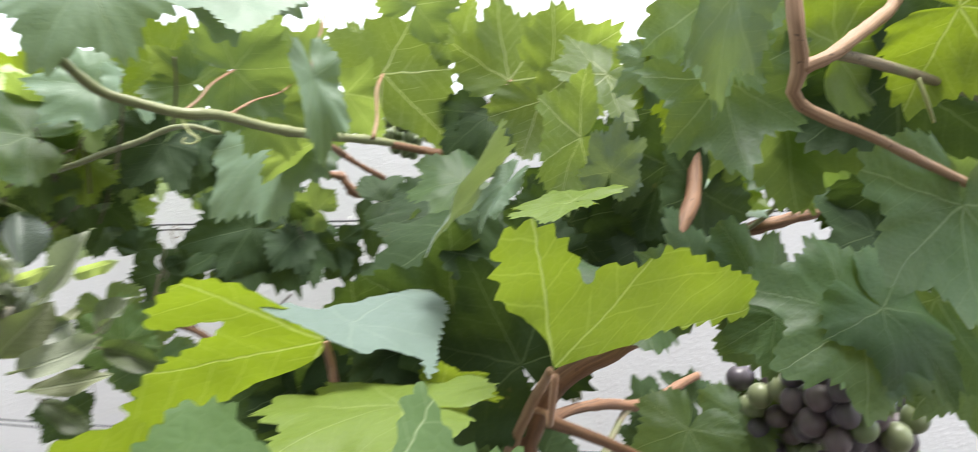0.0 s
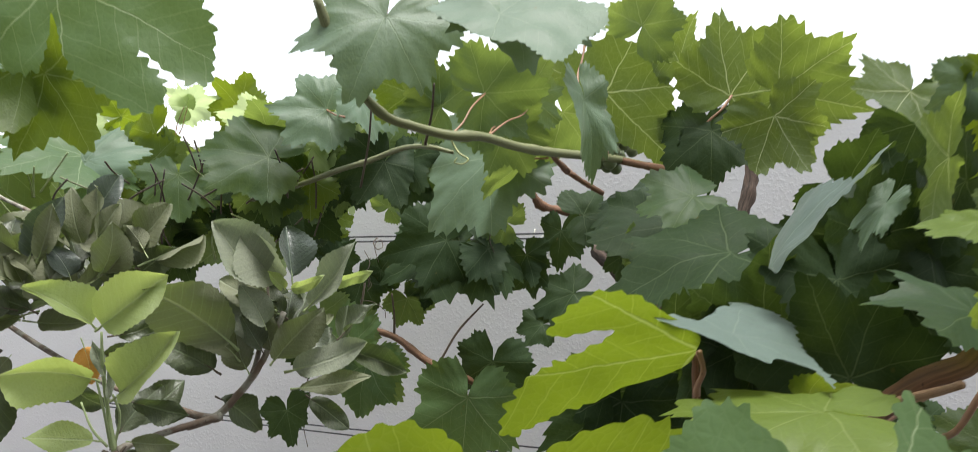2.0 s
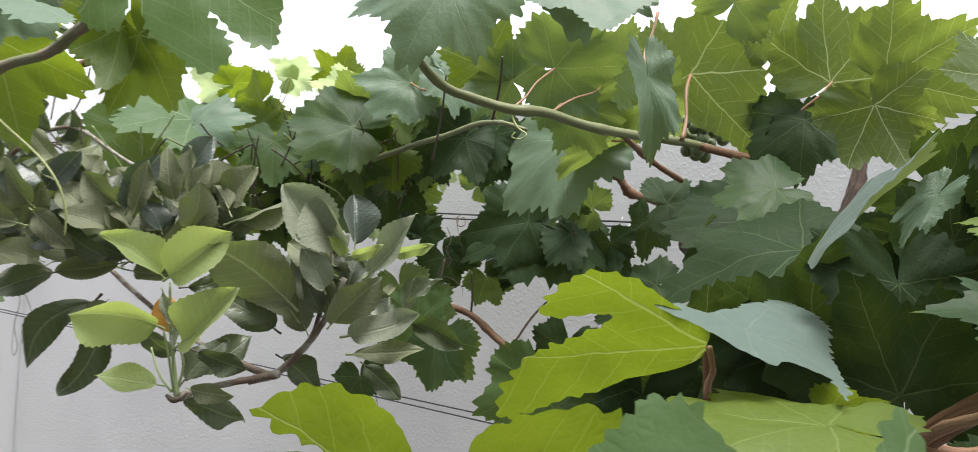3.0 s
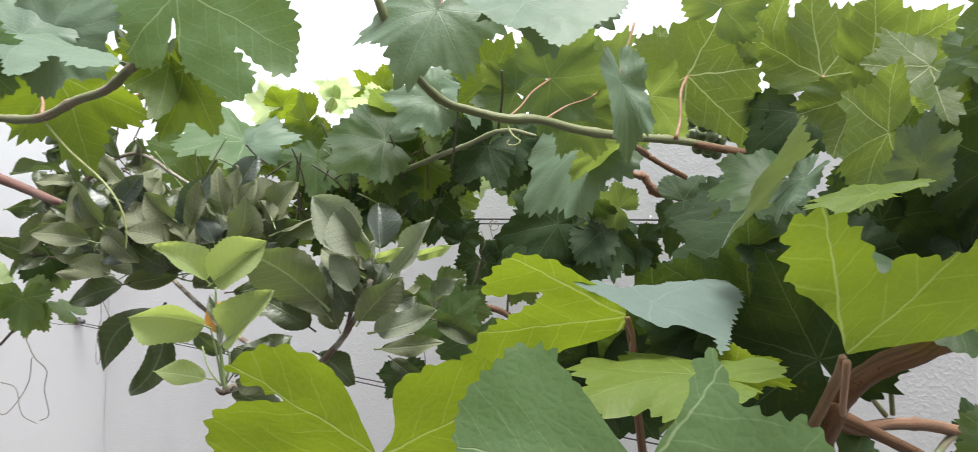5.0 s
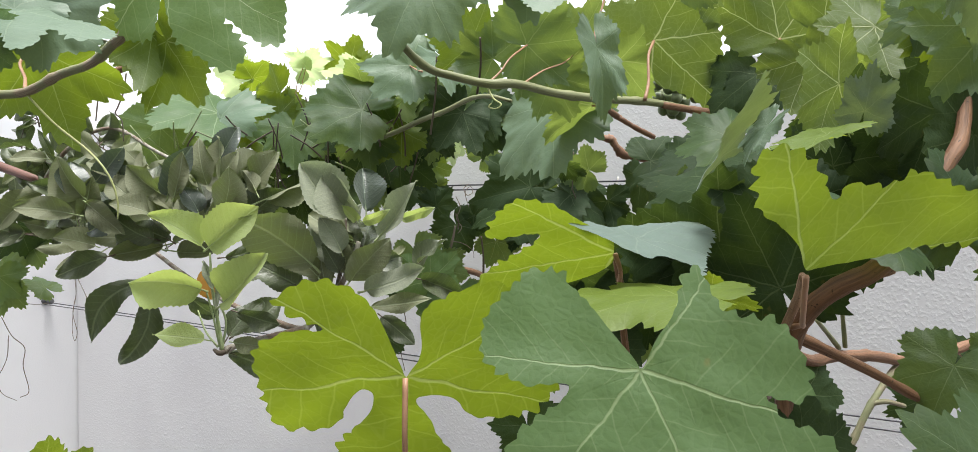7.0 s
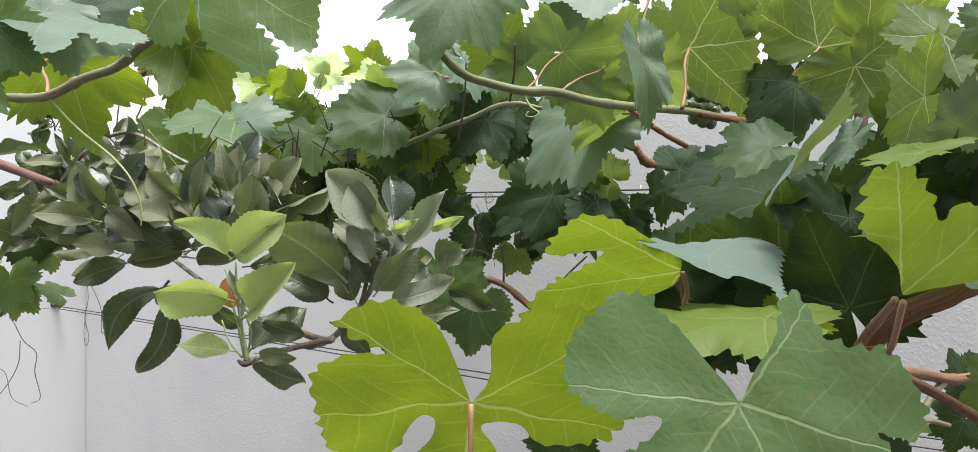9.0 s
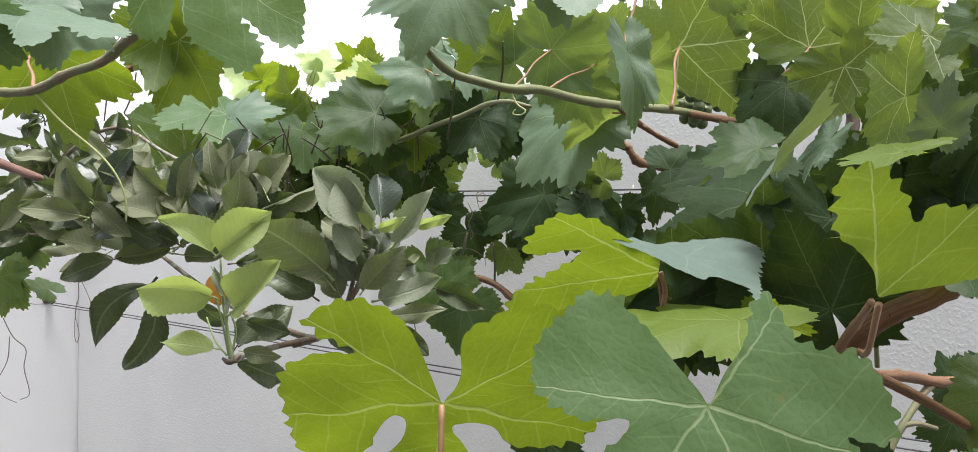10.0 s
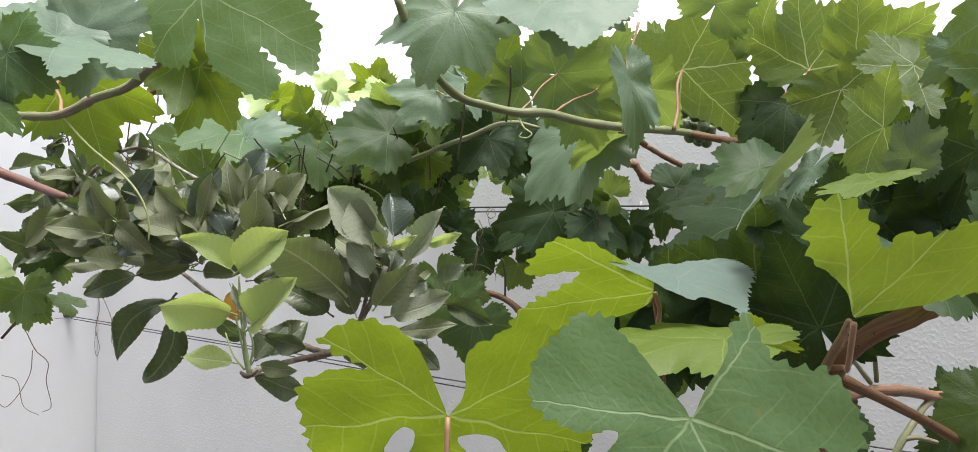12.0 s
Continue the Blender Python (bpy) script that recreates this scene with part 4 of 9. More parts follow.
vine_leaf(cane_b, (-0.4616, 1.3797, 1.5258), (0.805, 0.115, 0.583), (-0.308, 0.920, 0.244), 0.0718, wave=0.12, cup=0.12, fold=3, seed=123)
vine_leaf(cane_b, (-0.3775, 1.4078, 1.5310), (0.363, 0.226, -0.904), (0.568, -0.823, 0.023), 0.0635, "old_shaded", wave=0.08, cup=0.29, fold=14, seed=125)
vine_leaf(cane_b, (-0.4205, 1.3717, 1.5855), (0.865, -0.234, 0.445), (-0.263, 0.542, 0.798), 0.0522, "old_shaded", wave=0.06, cup=0.28, fold=18, seed=127)
vine_leaf(arm, (0.1056, 1.1324, 1.5716), (0.935, -0.213, -0.282), (0.351, 0.654, 0.671), 0.0298, "old_shaded", wave=0.13, cup=0.21, fold=5, seed=129)
vine_leaf(arm, (0.1092, 1.2488, 1.5359), (0.403, -0.155, -0.902), (0.663, -0.630, 0.404), 0.0318, "old_shaded", wave=0.12, cup=0.26, fold=4, seed=130)
vine_leaf(arm, (0.0763, 1.2271, 1.5549), (0.311, 0.277, -0.909), (-0.079, 0.961, 0.265), 0.0277, wave=0.14, cup=0.18, fold=16, seed=131)
vine_leaf(arm, (0.0691, 1.1917, 1.5863), (0.891, -0.008, -0.454), (0.367, -0.575, 0.731), 0.0271, wave=0.1, cup=0.22, fold=1, seed=132)
vine_leaf(arm, (0.1242, 1.2425, 1.5754), (0.294, 0.293, -0.910), (0.438, 0.805, 0.401), 0.0335, "old_shaded", wave=0.07, cup=0.08, fold=17, seed=133)
vine_leaf(arm, (0.3034, 0.9917, 1.5319), (-0.499, -0.085, -0.863), (-0.661, -0.607, 0.442), 0.0282, "old_shaded", wave=0.08, cup=0.26, fold=12, seed=134)
vine_leaf(arm, (0.2326, 0.8985, 1.5198), (-0.830, 0.334, -0.447), (-0.520, -0.753, 0.402), 0.0358, "old_shaded", wave=0.11, cup=0.16, fold=13, seed=135)
vine_leaf(arm, (0.3151, 0.9998, 1.5346), (-0.910, 0.355, -0.216), (0.190, 0.818, 0.543), 0.0372, "old_shaded", wave=0.12, cup=0.13, fold=20, seed=136)
vine_leaf(arm, (0.2180, 0.8285, 1.5224), (0.305, 0.439, -0.845), (0.620, 0.582, 0.526), 0.0361, wave=0.11, cup=0.09, fold=22, seed=137)
vine_leaf(arm, (0.2071, 0.8107, 1.5329), (0.872, 0.484, -0.069), (-0.467, 0.867, 0.174), 0.0275, wave=0.11, cup=0.07, fold=14, seed=138)
vine_leaf(arm, (0.2640, 0.8037, 1.5353), (-0.635, -0.170, -0.754), (-0.470, 0.859, 0.203), 0.0364, wave=0.07, cup=0.11, fold=6, seed=139)
vine_leaf(arm, (0.2600, 0.8187, 1.5352), (0.104, 0.070, -0.992), (0.365, -0.931, -0.027), 0.0363, "old_shaded", wave=0.09, cup=0.25, fold=22, seed=140)
vine_leaf(arm, (0.2771, 0.8940, 1.5467), (0.735, -0.336, -0.589), (0.668, 0.511, 0.542), 0.0287, "old_shaded", wave=0.14, cup=0.17, fold=17, seed=141)
tube("leaf_stalk", [(-0.1093, 1.1236, 1.6989, 0.00110), (-0.1136, 1.1331, 1.6675, 0.00120), (-0.1237, 1.1425, 1.6354, 0.00130)], "stalk_dark", back_vine)
tube("leaf_stalk", [(-0.0885, 1.1241, 1.7225, 0.00110), (-0.0912, 1.1337, 1.7031, 0.00120), (-0.0997, 1.1434, 1.6833, 0.00130)], "stalk_dark", back_vine)
tube("leaf_stalk", [(-0.1620, 1.1232, 1.6754, 0.00110), (-0.1639, 1.1326, 1.6366, 0.00120), (-0.1716, 1.1419, 1.5970, 0.00130)], "stalk_dark", back_vine)
tube("leaf_stalk", [(-0.1356, 1.1228, 1.6519, 0.00110), (-0.1378, 1.1321, 1.6105, 0.00120), (-0.1457, 1.1414, 1.5683, 0.00130)], "stalk_dark", back_vine)
tube("leaf_stalk", [(-0.1168, 1.1226, 1.6377, 0.00110), (-0.1245, 1.1318, 1.5938, 0.00120), (-0.1381, 1.1410, 1.5491, 0.00130)], "stalk_dark", back_vine)
tube("leaf_stalk", [(-0.3099, 1.1234, 1.6848, 0.00110), (-0.2979, 1.1328, 1.6532, 0.00120), (-0.2914, 1.1423, 1.6210, 0.00130)], "stalk_dark", back_vine)
tube("leaf_stalk", [(-0.2958, 1.1233, 1.6801, 0.00110), (-0.2884, 1.1328, 1.6485, 0.00120), (-0.2867, 1.1422, 1.6162, 0.00130)], "stalk_dark", back_vine)
tube("leaf_stalk", [(-0.1771, 1.1231, 1.6660, 0.00110), (-0.1834, 1.1326, 1.6390, 0.00120), (-0.1956, 1.1421, 1.6114, 0.00130)], "stalk_dark", back_vine)
tube("leaf_stalk", [(-0.2110, 1.1229, 1.6566, 0.00110), (-0.1958, 1.1326, 1.6404, 0.00120), (-0.1860, 1.1423, 1.6239, 0.00130)], "stalk_dark", back_vine)
tube("leaf_stalk", [(-0.0659, 1.1202, 1.5012, 0.00110), (-0.0618, 1.1300, 1.4893, 0.00120), (-0.0633, 1.1398, 1.4772, 0.00130)], "stalk_dark", back_vine)
vine_leaf(arm, (0.0727, 0.9024, 1.6311), (-0.740, 0.076, -0.668), (-0.480, -0.755, 0.446), 0.1053, "pale", fold=6, deep=0.15, stalk=(0.0858, 0.8825, 1.6341), seed=142)
vine_leaf(arm, (0.1092, 0.8623, 1.6267), (-0.845, 0.078, -0.529), (-0.358, 0.652, 0.668), 0.0686, fold=25, stalk=(0.1258, 0.8523, 1.6260), seed=143)
vine_leaf(arm, (0.0734, 1.1809, 1.5409), (-0.953, 0.082, -0.293), (-0.266, -0.693, 0.670), 0.1248, "old_shaded", fold=8, deep=0.15, seed=144)
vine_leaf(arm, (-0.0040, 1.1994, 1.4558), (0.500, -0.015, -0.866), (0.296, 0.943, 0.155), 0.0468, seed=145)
vine_leaf(arm, (0.0363, 1.1999, 1.4811), (-0.940, -0.006, -0.342), (-0.171, -0.858, 0.485), 0.0468, "old_shaded", seed=146)
vine_leaf(arm, (0.1122, 1.1507, 1.5302), (0.866, -0.009, -0.500), (0.321, -0.756, 0.570), 0.0780, "old_shaded", seed=147)
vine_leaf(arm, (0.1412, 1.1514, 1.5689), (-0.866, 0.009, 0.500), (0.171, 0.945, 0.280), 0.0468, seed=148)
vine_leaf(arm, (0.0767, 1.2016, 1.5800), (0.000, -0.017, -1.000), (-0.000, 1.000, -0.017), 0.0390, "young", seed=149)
vine_leaf(arm, (0.1702, 1.1505, 1.5205), (0.342, -0.016, -0.940), (0.470, 0.869, 0.156), 0.0468, "old_shaded", seed=150)
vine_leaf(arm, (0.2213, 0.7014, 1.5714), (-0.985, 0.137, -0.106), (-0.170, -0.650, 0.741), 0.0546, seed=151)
vine_leaf(arm, (0.2496, 0.8010, 1.5513), (-0.981, 0.084, -0.174), (-0.188, -0.627, 0.756), 0.0897, "old_shaded", deep=0.12, seed=152)
vine_leaf(arm, (0.2539, 0.8616, 1.5819), (-0.981, 0.084, -0.174), (-0.194, -0.390, 0.900), 0.0780, "old_shaded", deep=0.12, seed=153)
vine_leaf(arm, (0.1965, 0.9513, 1.5689), (0.985, 0.003, 0.174), (-0.087, -0.857, 0.507), 0.0546, "old_shaded", seed=154)
vine_leaf(arm, (0.2023, 0.6004, 1.5198), (-0.973, 0.171, -0.157), (-0.213, -0.385, 0.898), 0.0975, "old_shaded", fold=10, deep=0.14, seed=155)
vine_leaf(arm, (0.2195, 1.1309, 1.5553), (-0.172, 0.073, -0.982), (-0.762, -0.642, 0.086), 0.0546, "old_shaded", seed=156)
vine_leaf(arm, (0.1787, 1.1611, 1.5000), (0.169, 0.010, -0.986), (0.762, 0.633, 0.137), 0.0468, "old_shaded", seed=157)
vine_leaf(cane_c, (0.2317, 1.1121, 1.4637), (-0.879, 0.353, -0.321), (-0.475, -0.584, 0.658), 0.0702, "old_shaded", seed=158)
vine_leaf(cane_c, (0.1869, 1.1223, 1.4188), (-0.922, 0.354, -0.154), (-0.375, -0.723, 0.580), 0.0429, "old_shaded", seed=159)
vine_leaf(cane_c, (0.1098, 1.1081, 1.3693), (-0.172, 0.073, -0.982), (-0.574, -0.818, 0.040), 0.0780, "old_shaded", seed=160)
vine_leaf(cane_c, (-0.1285, 1.1391, 1.4398), (0.341, 0.071, -0.937), (0.349, -0.935, 0.056), 0.0562, seed=161)
vine_leaf(cane_c, (-0.0885, 1.1187, 1.4164), (0.500, -0.015, -0.866), (0.296, -0.937, 0.187), 0.0562, seed=162)
vine_leaf(cane_c, (-0.1356, 1.1184, 1.3976), (-0.342, -0.016, -0.940), (-0.321, -0.938, 0.133), 0.0468, "old_shaded", seed=163)
vine_leaf(cane_c, (-0.0638, 1.0979, 1.3717), (-0.174, -0.017, -0.985), (-0.255, -0.965, 0.062), 0.0663, seed=164)
vine_leaf(cane_c, (-0.1733, 1.1169, 1.3128), (0.174, -0.017, -0.985), (0.565, -0.817, 0.114), 0.0468, "old_shaded", seed=165)
vine_leaf(cane_c, (-0.0710, 1.2386, 1.4827), (0.490, -0.054, -0.870), (0.121, -0.984, 0.129), 0.0546, "old_shaded", seed=166)
apple_leaf(arm, (0.2584, 1.0626, 1.5575), (0.777, 0.028, -0.629), (0.245, -0.933, 0.262), 0.0220, "apple_dry", wide=0.7, curl=1.2, fold=40, seed=167)
cane_e = tube("cane", [(0.2151, 0.5784, 1.4006, 0.00450), (0.2586, 0.6179, 1.3745, 0.00500), (0.3039, 0.6479, 1.3739, 0.00500), (0.3850, 0.6976, 1.3583, 0.00520), (0.4335, 0.7177, 1.3615, 0.00500), (0.4891, 0.7379, 1.3714, 0.00450)], "cane_brown", back_vine, "smooth red-brown cane", 8, 0.05, 6, 0.2, 0.07)
tube("side_shoot", [(0.3832, 0.6976, 1.3565, 0.00350), (0.3551, 0.6773, 1.3406, 0.00320), (0.3386, 0.6670, 1.3232, 0.00320), (0.3142, 0.6564, 1.2876, 0.00300)], "cane_grey", back_vine, "", 8, 0.05, 6, 0.2, 0.03)
tube("side_shoot", [(0.3386, 0.6670, 1.3249, 0.00250), (0.3527, 0.6671, 1.3272, 0.00230), (0.3751, 0.6770, 1.3206, 0.00200)], "cane_grey", back_vine)
tube("tendril", [(0.3067, 0.6480, 1.3804, 0.00220), (0.3003, 0.6384, 1.4038, 0.00200), (0.2946, 0.6287, 1.4212, 0.00160)], "cane_green", back_vine)
tube("tendril", [(0.3012, 0.6480, 1.3793, 0.00220), (0.2829, 0.6283, 1.3947, 0.00200), (0.2604, 0.5985, 1.4108, 0.00160)], "cane_green", back_vine)
vine_leaf(cane_e, (0.4142, 0.7175, 1.3494), (-0.423, 0.016, 0.906), (0.157, -0.983, 0.091), 0.0359, "old_shaded", stalk=(0.3862, 0.6977, 1.3595), seed=168)
vine_leaf(cane_e, (0.4829, 0.7374, 1.3452), (-0.643, 0.013, 0.766), (0.133, -0.983, 0.129), 0.0390, "old_shaded", stalk=(0.4457, 0.7177, 1.3645), seed=169)
vine_leaf(cane_e, (0.4133, 0.7184, 1.3153), (-0.933, -0.028, -0.359), (-0.031, -0.987, 0.158), 0.0351, "old_shaded", seed=171)
vine_leaf(cane_e, (0.2586, 0.6174, 1.3443), (0.643, -0.013, -0.766), (0.262, -0.936, 0.236), 0.0468, "old_shaded", seed=172)
vine_leaf(cane_e, (0.0240, 0.6169, 1.3182), (0.174, -0.017, -0.985), (0.000, -1.000, 0.017), 0.0390, "old_shaded", seed=173)
front_vine = thing("grape_vine", (0.20, 0.48, 0.0), "leafy grape vine with brown canes, large toothed leaves and ripening grapes", "grape vine")
stem = tube("trunk", [(0.2000, 0.4800, -0.0200, 0.0140), (0.2000, 0.4750, 0.6000, 0.0100), (0.1900, 0.4600, 1.1000, 0.0070), (0.1800, 0.4400, 1.3000, 0.0060), (0.1685, 0.4282, 1.3920, 0.00550), (0.1648, 0.4087, 1.4246, 0.00550), (0.1671, 0.3841, 1.4470, 0.00550), (0.1761, 0.3694, 1.4606, 0.00550), (0.1850, 0.3595, 1.4686, 0.00500), (0.2072, 0.3697, 1.4817, 0.00480), (0.2330, 0.3804, 1.5196, 0.00400), (0.2490, 0.3908, 1.5398, 0.00380), (0.2624, 0.4115, 1.5832, 0.00360), (0.2806, 0.4325, 1.6378, 0.00330)], "cane_brown", front_vine, "reddish-brown main stem", 10, 0.08, 6, 0.2, 0.08)
stem_b = tube("cane", [(0.1559, 0.4283, 1.3992, 0.0030), (0.1534, 0.3987, 1.4247, 0.0027), (0.1471, 0.3592, 1.4519, 0.0023), (0.1264, 0.2995, 1.4713, 0.0015)], "cane_tan", front_vine, "", 8, 0.05, 6, 0.15, 0.08)
cane_r = tube("cane", [(0.1641, 0.4088, 1.4298, 0.00350), (0.1929, 0.4186, 1.4157, 0.00320), (0.2228, 0.4284, 1.4021, 0.00300), (0.2427, 0.4382, 1.3924, 0.00300), (0.2710, 0.4480, 1.3786, 0.00250)], "cane_brown", front_vine, "", 8, 0.05, 6, 0.2, 0.08)
tube("cane", [(0.0594, 0.3696, 1.4755, 0.00160), (0.0642, 0.3793, 1.4557, 0.00180), (0.0676, 0.3888, 1.4283, 0.00200), (0.0798, 0.4179, 1.3733, 0.00240)], "cane_brown", front_vine, "", 8, 0.05, 6, 0.15, 0.08)
cane_t = tube("cane", [(0.1957, 0.2574, 1.5982, 0.00260), (0.1971, 0.2574, 1.5801, 0.00270), (0.2018, 0.2613, 1.5711, 0.00300), (0.2042, 0.2660, 1.5607, 0.00230), (0.2426, 0.2741, 1.5533, 0.00200), (0.2795, 0.2827, 1.5436, 0.00200), (0.3187, 0.2904, 1.5353, 0.00200), (0.3670, 0.2952, 1.5223, 0.00200)], "cane_tan", front_vine, "", 8, 0.05, 6, 0.2, 0.05)
tube("side_shoot", [(0.2018, 0.2613, 1.5711, 0.0028), (0.2108, 0.2581, 1.5751, 0.0024), (0.2226, 0.2591, 1.5825, 0.00260), (0.2431, 0.2622, 1.5959, 0.00240), (0.2473, 0.2605, 1.6067, 0.00220)], "cane_tan", front_vine, "", 8, 0.1)
tube("side_shoot", [(0.2166, 0.2613, 1.5773, 0.00200), (0.2408, 0.2635, 1.5752, 0.00200), (0.2753, 0.2728, 1.5736, 0.00190), (0.3170, 0.2796, 1.5686, 0.00180)], "cane_grey", front_vine)
tube("side_shoot", [(0.2603, 0.2674, 1.5728, 0.00090), (0.2631, 0.2666, 1.5648, 0.00080), (0.2745, 0.2734, 1.5583, 0.00060)], "tendril", front_vine)
cane_m = tube("cane", [(-0.1093, 0.5835, 1.6957, 0.00320), (-0.0928, 0.6028, 1.6545, 0.00340), (-0.0647, 0.6223, 1.6268, 0.00360), (-0.0366, 0.6322, 1.6183, 0.00380), (-0.0075, 0.6421, 1.6126, 0.00400), (0.0153, 0.6521, 1.6133, 0.00400), (0.0485, 0.6720, 1.6100, 0.00400), (0.0876, 0.6920, 1.6098, 0.00400), (0.1290, 0.7120, 1.6082, 0.00380), (0.1694, 0.7320, 1.6063, 0.00360), (0.2107, 0.7519, 1.6029, 0.00360), (0.2144, 0.7517, 1.5922, 0.00360)], "cane_green", front_vine, "long green cane with brown cut end", 8, 0.04, 6, 0.25, 0.075)
tube("cane_tip", [(0.1622, 0.7270, 1.6068, 0.00380), (0.1904, 0.7419, 1.6047, 0.00390), (0.2132, 0.7519, 1.6023, 0.00480)], "cane_brown", front_vine, "brown woody cane end")
tube("side_shoot", [(0.0818, 0.6920, 1.6110, 0.00260), (0.1033, 0.7420, 1.6090, 0.00260), (0.1253, 0.7819, 1.6038, 0.00360), (0.1318, 0.7819, 1.5992, 0.00280), (0.1468, 0.7917, 1.5925, 0.00280), (0.1668, 0.8016, 1.5842, 0.00300), (0.1709, 0.8016, 1.5822, 0.00200)], "cane_brown", front_vine, "", 8, 0.15)
tube("tendril", [(-0.0102, 0.6420, 1.6110, 0.00090), (-0.0048, 0.6368, 1.5994, 0.00080), (0.0021, 0.6317, 1.5934, 0.00070), (-0.0021, 0.6317, 1.5897, 0.00060), (-0.0085, 0.6317, 1.5907, 0.00060), (-0.0064, 0.6317, 1.5944, 0.00050)], "tendril", front_vine)
vine_leaf(stem_b, (-0.0407, 0.3088, 1.4268), (-0.074, 0.515, -0.854), (0.046, 0.857, 0.513), 0.0860, "young", fold=0, droop=0.02, cup=0.03, wave=0.03, gamma=1.3, shape=((150, 0.03), (152, 0.14), (160, 0.24), (170, 0.37), (169, 0.47), (162, 0.55), (155, 0.66), (147, 0.77), (136, 0.82), (118, 0.81), (98, 0.78), (82, 0.71), (71, 0.62), (59, 0.46), (56, 0.37), (65, 0.30), (56, 0.19), (16, 0.13), (25, 0.31), (22, 0.45), (29, 0.67), (10, 0.88), (-2, 1.01), (-19, 0.87), (-34, 0.70), (-35, 0.52), (-33, 0.32), (-49, 0.22), (-61, 0.26), (-55, 0.36), (-43, 0.53), (-47, 0.67), (-56, 0.83), (-69, 0.77), (-90, 0.76), (-98, 0.77), (-105, 0.71), (-114, 0.61), (-125, 0.45), (-122, 0.62), (-123, 0.78), (-139, 0.73), (-153, 0.59), (-157, 0.47), (-159, 0.31), (-161, 0.06), (0, 0.01)), veins=(-125, -78, 0, 85, 132), stalk=(-0.0400, 0.3273, 1.3450), seed=174)
vine_leaf(stem_b, (0.0496, 0.2490, 1.4418), (0.352, -0.357, -0.865), (-0.128, -0.934, 0.333), 0.0640, "fresh", fold=3, droop=0.0, cup=0.03, wave=0.04, gamma=1.1, shape=((-132, 0.19), (-126, 0.34), (-130, 0.49), (-133, 0.60), (-130, 0.67), (-125, 0.67), (-116, 0.60), (-104, 0.56), (-94, 0.65), (-90, 0.76), (-82, 0.82), (-69, 0.88), (-63, 0.89), (-56, 0.84), (-57, 0.66), (-53, 0.68), (-48, 0.81), (-49, 1.06), (-34, 1.09), (3, 0.85), (40, 0.80), (80, 0.92), (86, 0.74), (91, 0.45), (101, 0.39), (103, 0.48), (104, 0.65), (112, 0.82), (119, 0.91), (130, 0.93), (139, 0.90), (151, 0.85), (155, 0.87), (165, 0.72), (164, 0.64), (166, 0.44), (166, 0.21), (176, 0.07), (0, 0.01)), veins=(-122, -50, 0, 62, 117), stalk=(0.0957, 0.3578, 1.3732), seed=175)
vine_leaf(stem, (0.1220, 0.2866, 1.4724), (0.970, 0.159, 0.185), (-0.236, 0.801, 0.550), 0.0840, "young", fold=2, droop=0.02, wave=0.03, cup=0.02, gamma=1.0, shape=((106, 0.18), (118, 0.37), (124, 0.50), (123, 0.61), (120, 0.70), (119, 0.80), (114, 0.83), (108, 0.80), (102, 0.72), (94, 0.61), (88, 0.50), (83, 0.42), (76, 0.43), (78, 0.51), (68, 0.51), (52, 0.54), (48, 0.60), (48, 0.65), (42, 0.70), (32, 0.75), (22, 0.86), (9, 1.08), (-3, 1.10), (-1, 0.85), (2, 0.50), (1, 0.30), (13, 0.09), (0, 0.01)), stalk=(0.1608, 0.3989, 1.4348), seed=176)
vine_leaf(stem_b, (0.0587, 0.3649, 1.4779), (-0.916, 0.354, -0.188), (0.135, 0.714, 0.687), 0.0850, "young", fold=0, droop=0.02, cup=0.02, wave=0.02, shape=((-105, 0.10), (-77, 0.23), (-66, 0.39), (-63, 0.54), (-55, 0.70), (-43, 0.75), (-31, 0.78), (-24, 0.75), (-28, 0.59), (-36, 0.46), (-24, 0.47), (-9, 0.68), (2, 0.93), (13, 1.14), (21, 1.17), (22, 0.81), (26, 0.45), (44, 0.20), (73, 0.08), (0, 0.01)), stalk=(0.0642, 0.3793, 1.4557), seed=177)
vine_leaf(stem_b, (0.1071, 0.3883, 1.5128), (0.069, -0.886, 0.458), (-0.806, 0.221, 0.549), 0.0800, "sky_bluish", fold=0, droop=0.02, cup=0.15, wave=0.09, shape=((-179, 0.03), (-119, 0.03), (-117, 0.43), (-113, 0.62), (-111, 0.78), (-73, 0.64), (-9, 1.06), (-7, 1.06), (-5, 0.78), (1, 0.7), (3, 0.37), (17, 0.23), (49, 0.2), (77, 0.03), (179, 0.03)), seed=179)
vine_leaf(stem_b, (0.1048, 0.3593, 1.4565), (0.985, -0.003, -0.174), (0.133, 0.656, 0.743), 0.0240, "young", seed=181)
vine_leaf(stem, (0.1232, 0.3307, 1.5378), (-0.669, -0.013, -0.743), (-0.609, -0.564, 0.558), 0.0220, "pale", fold=30, width=0.5, seed=185)
vine_leaf(stem, (0.1551, 0.3993, 1.4567), (-0.469, 0.015, 0.883), (0.153, 0.986, 0.064), 0.0600, "old_shaded", seed=187)
vine_leaf(stem, (0.2020, 0.4405, 1.5264), (0.500, 0.015, 0.866), (-0.296, 0.943, 0.155), 0.0500, "old_shaded", seed=188)
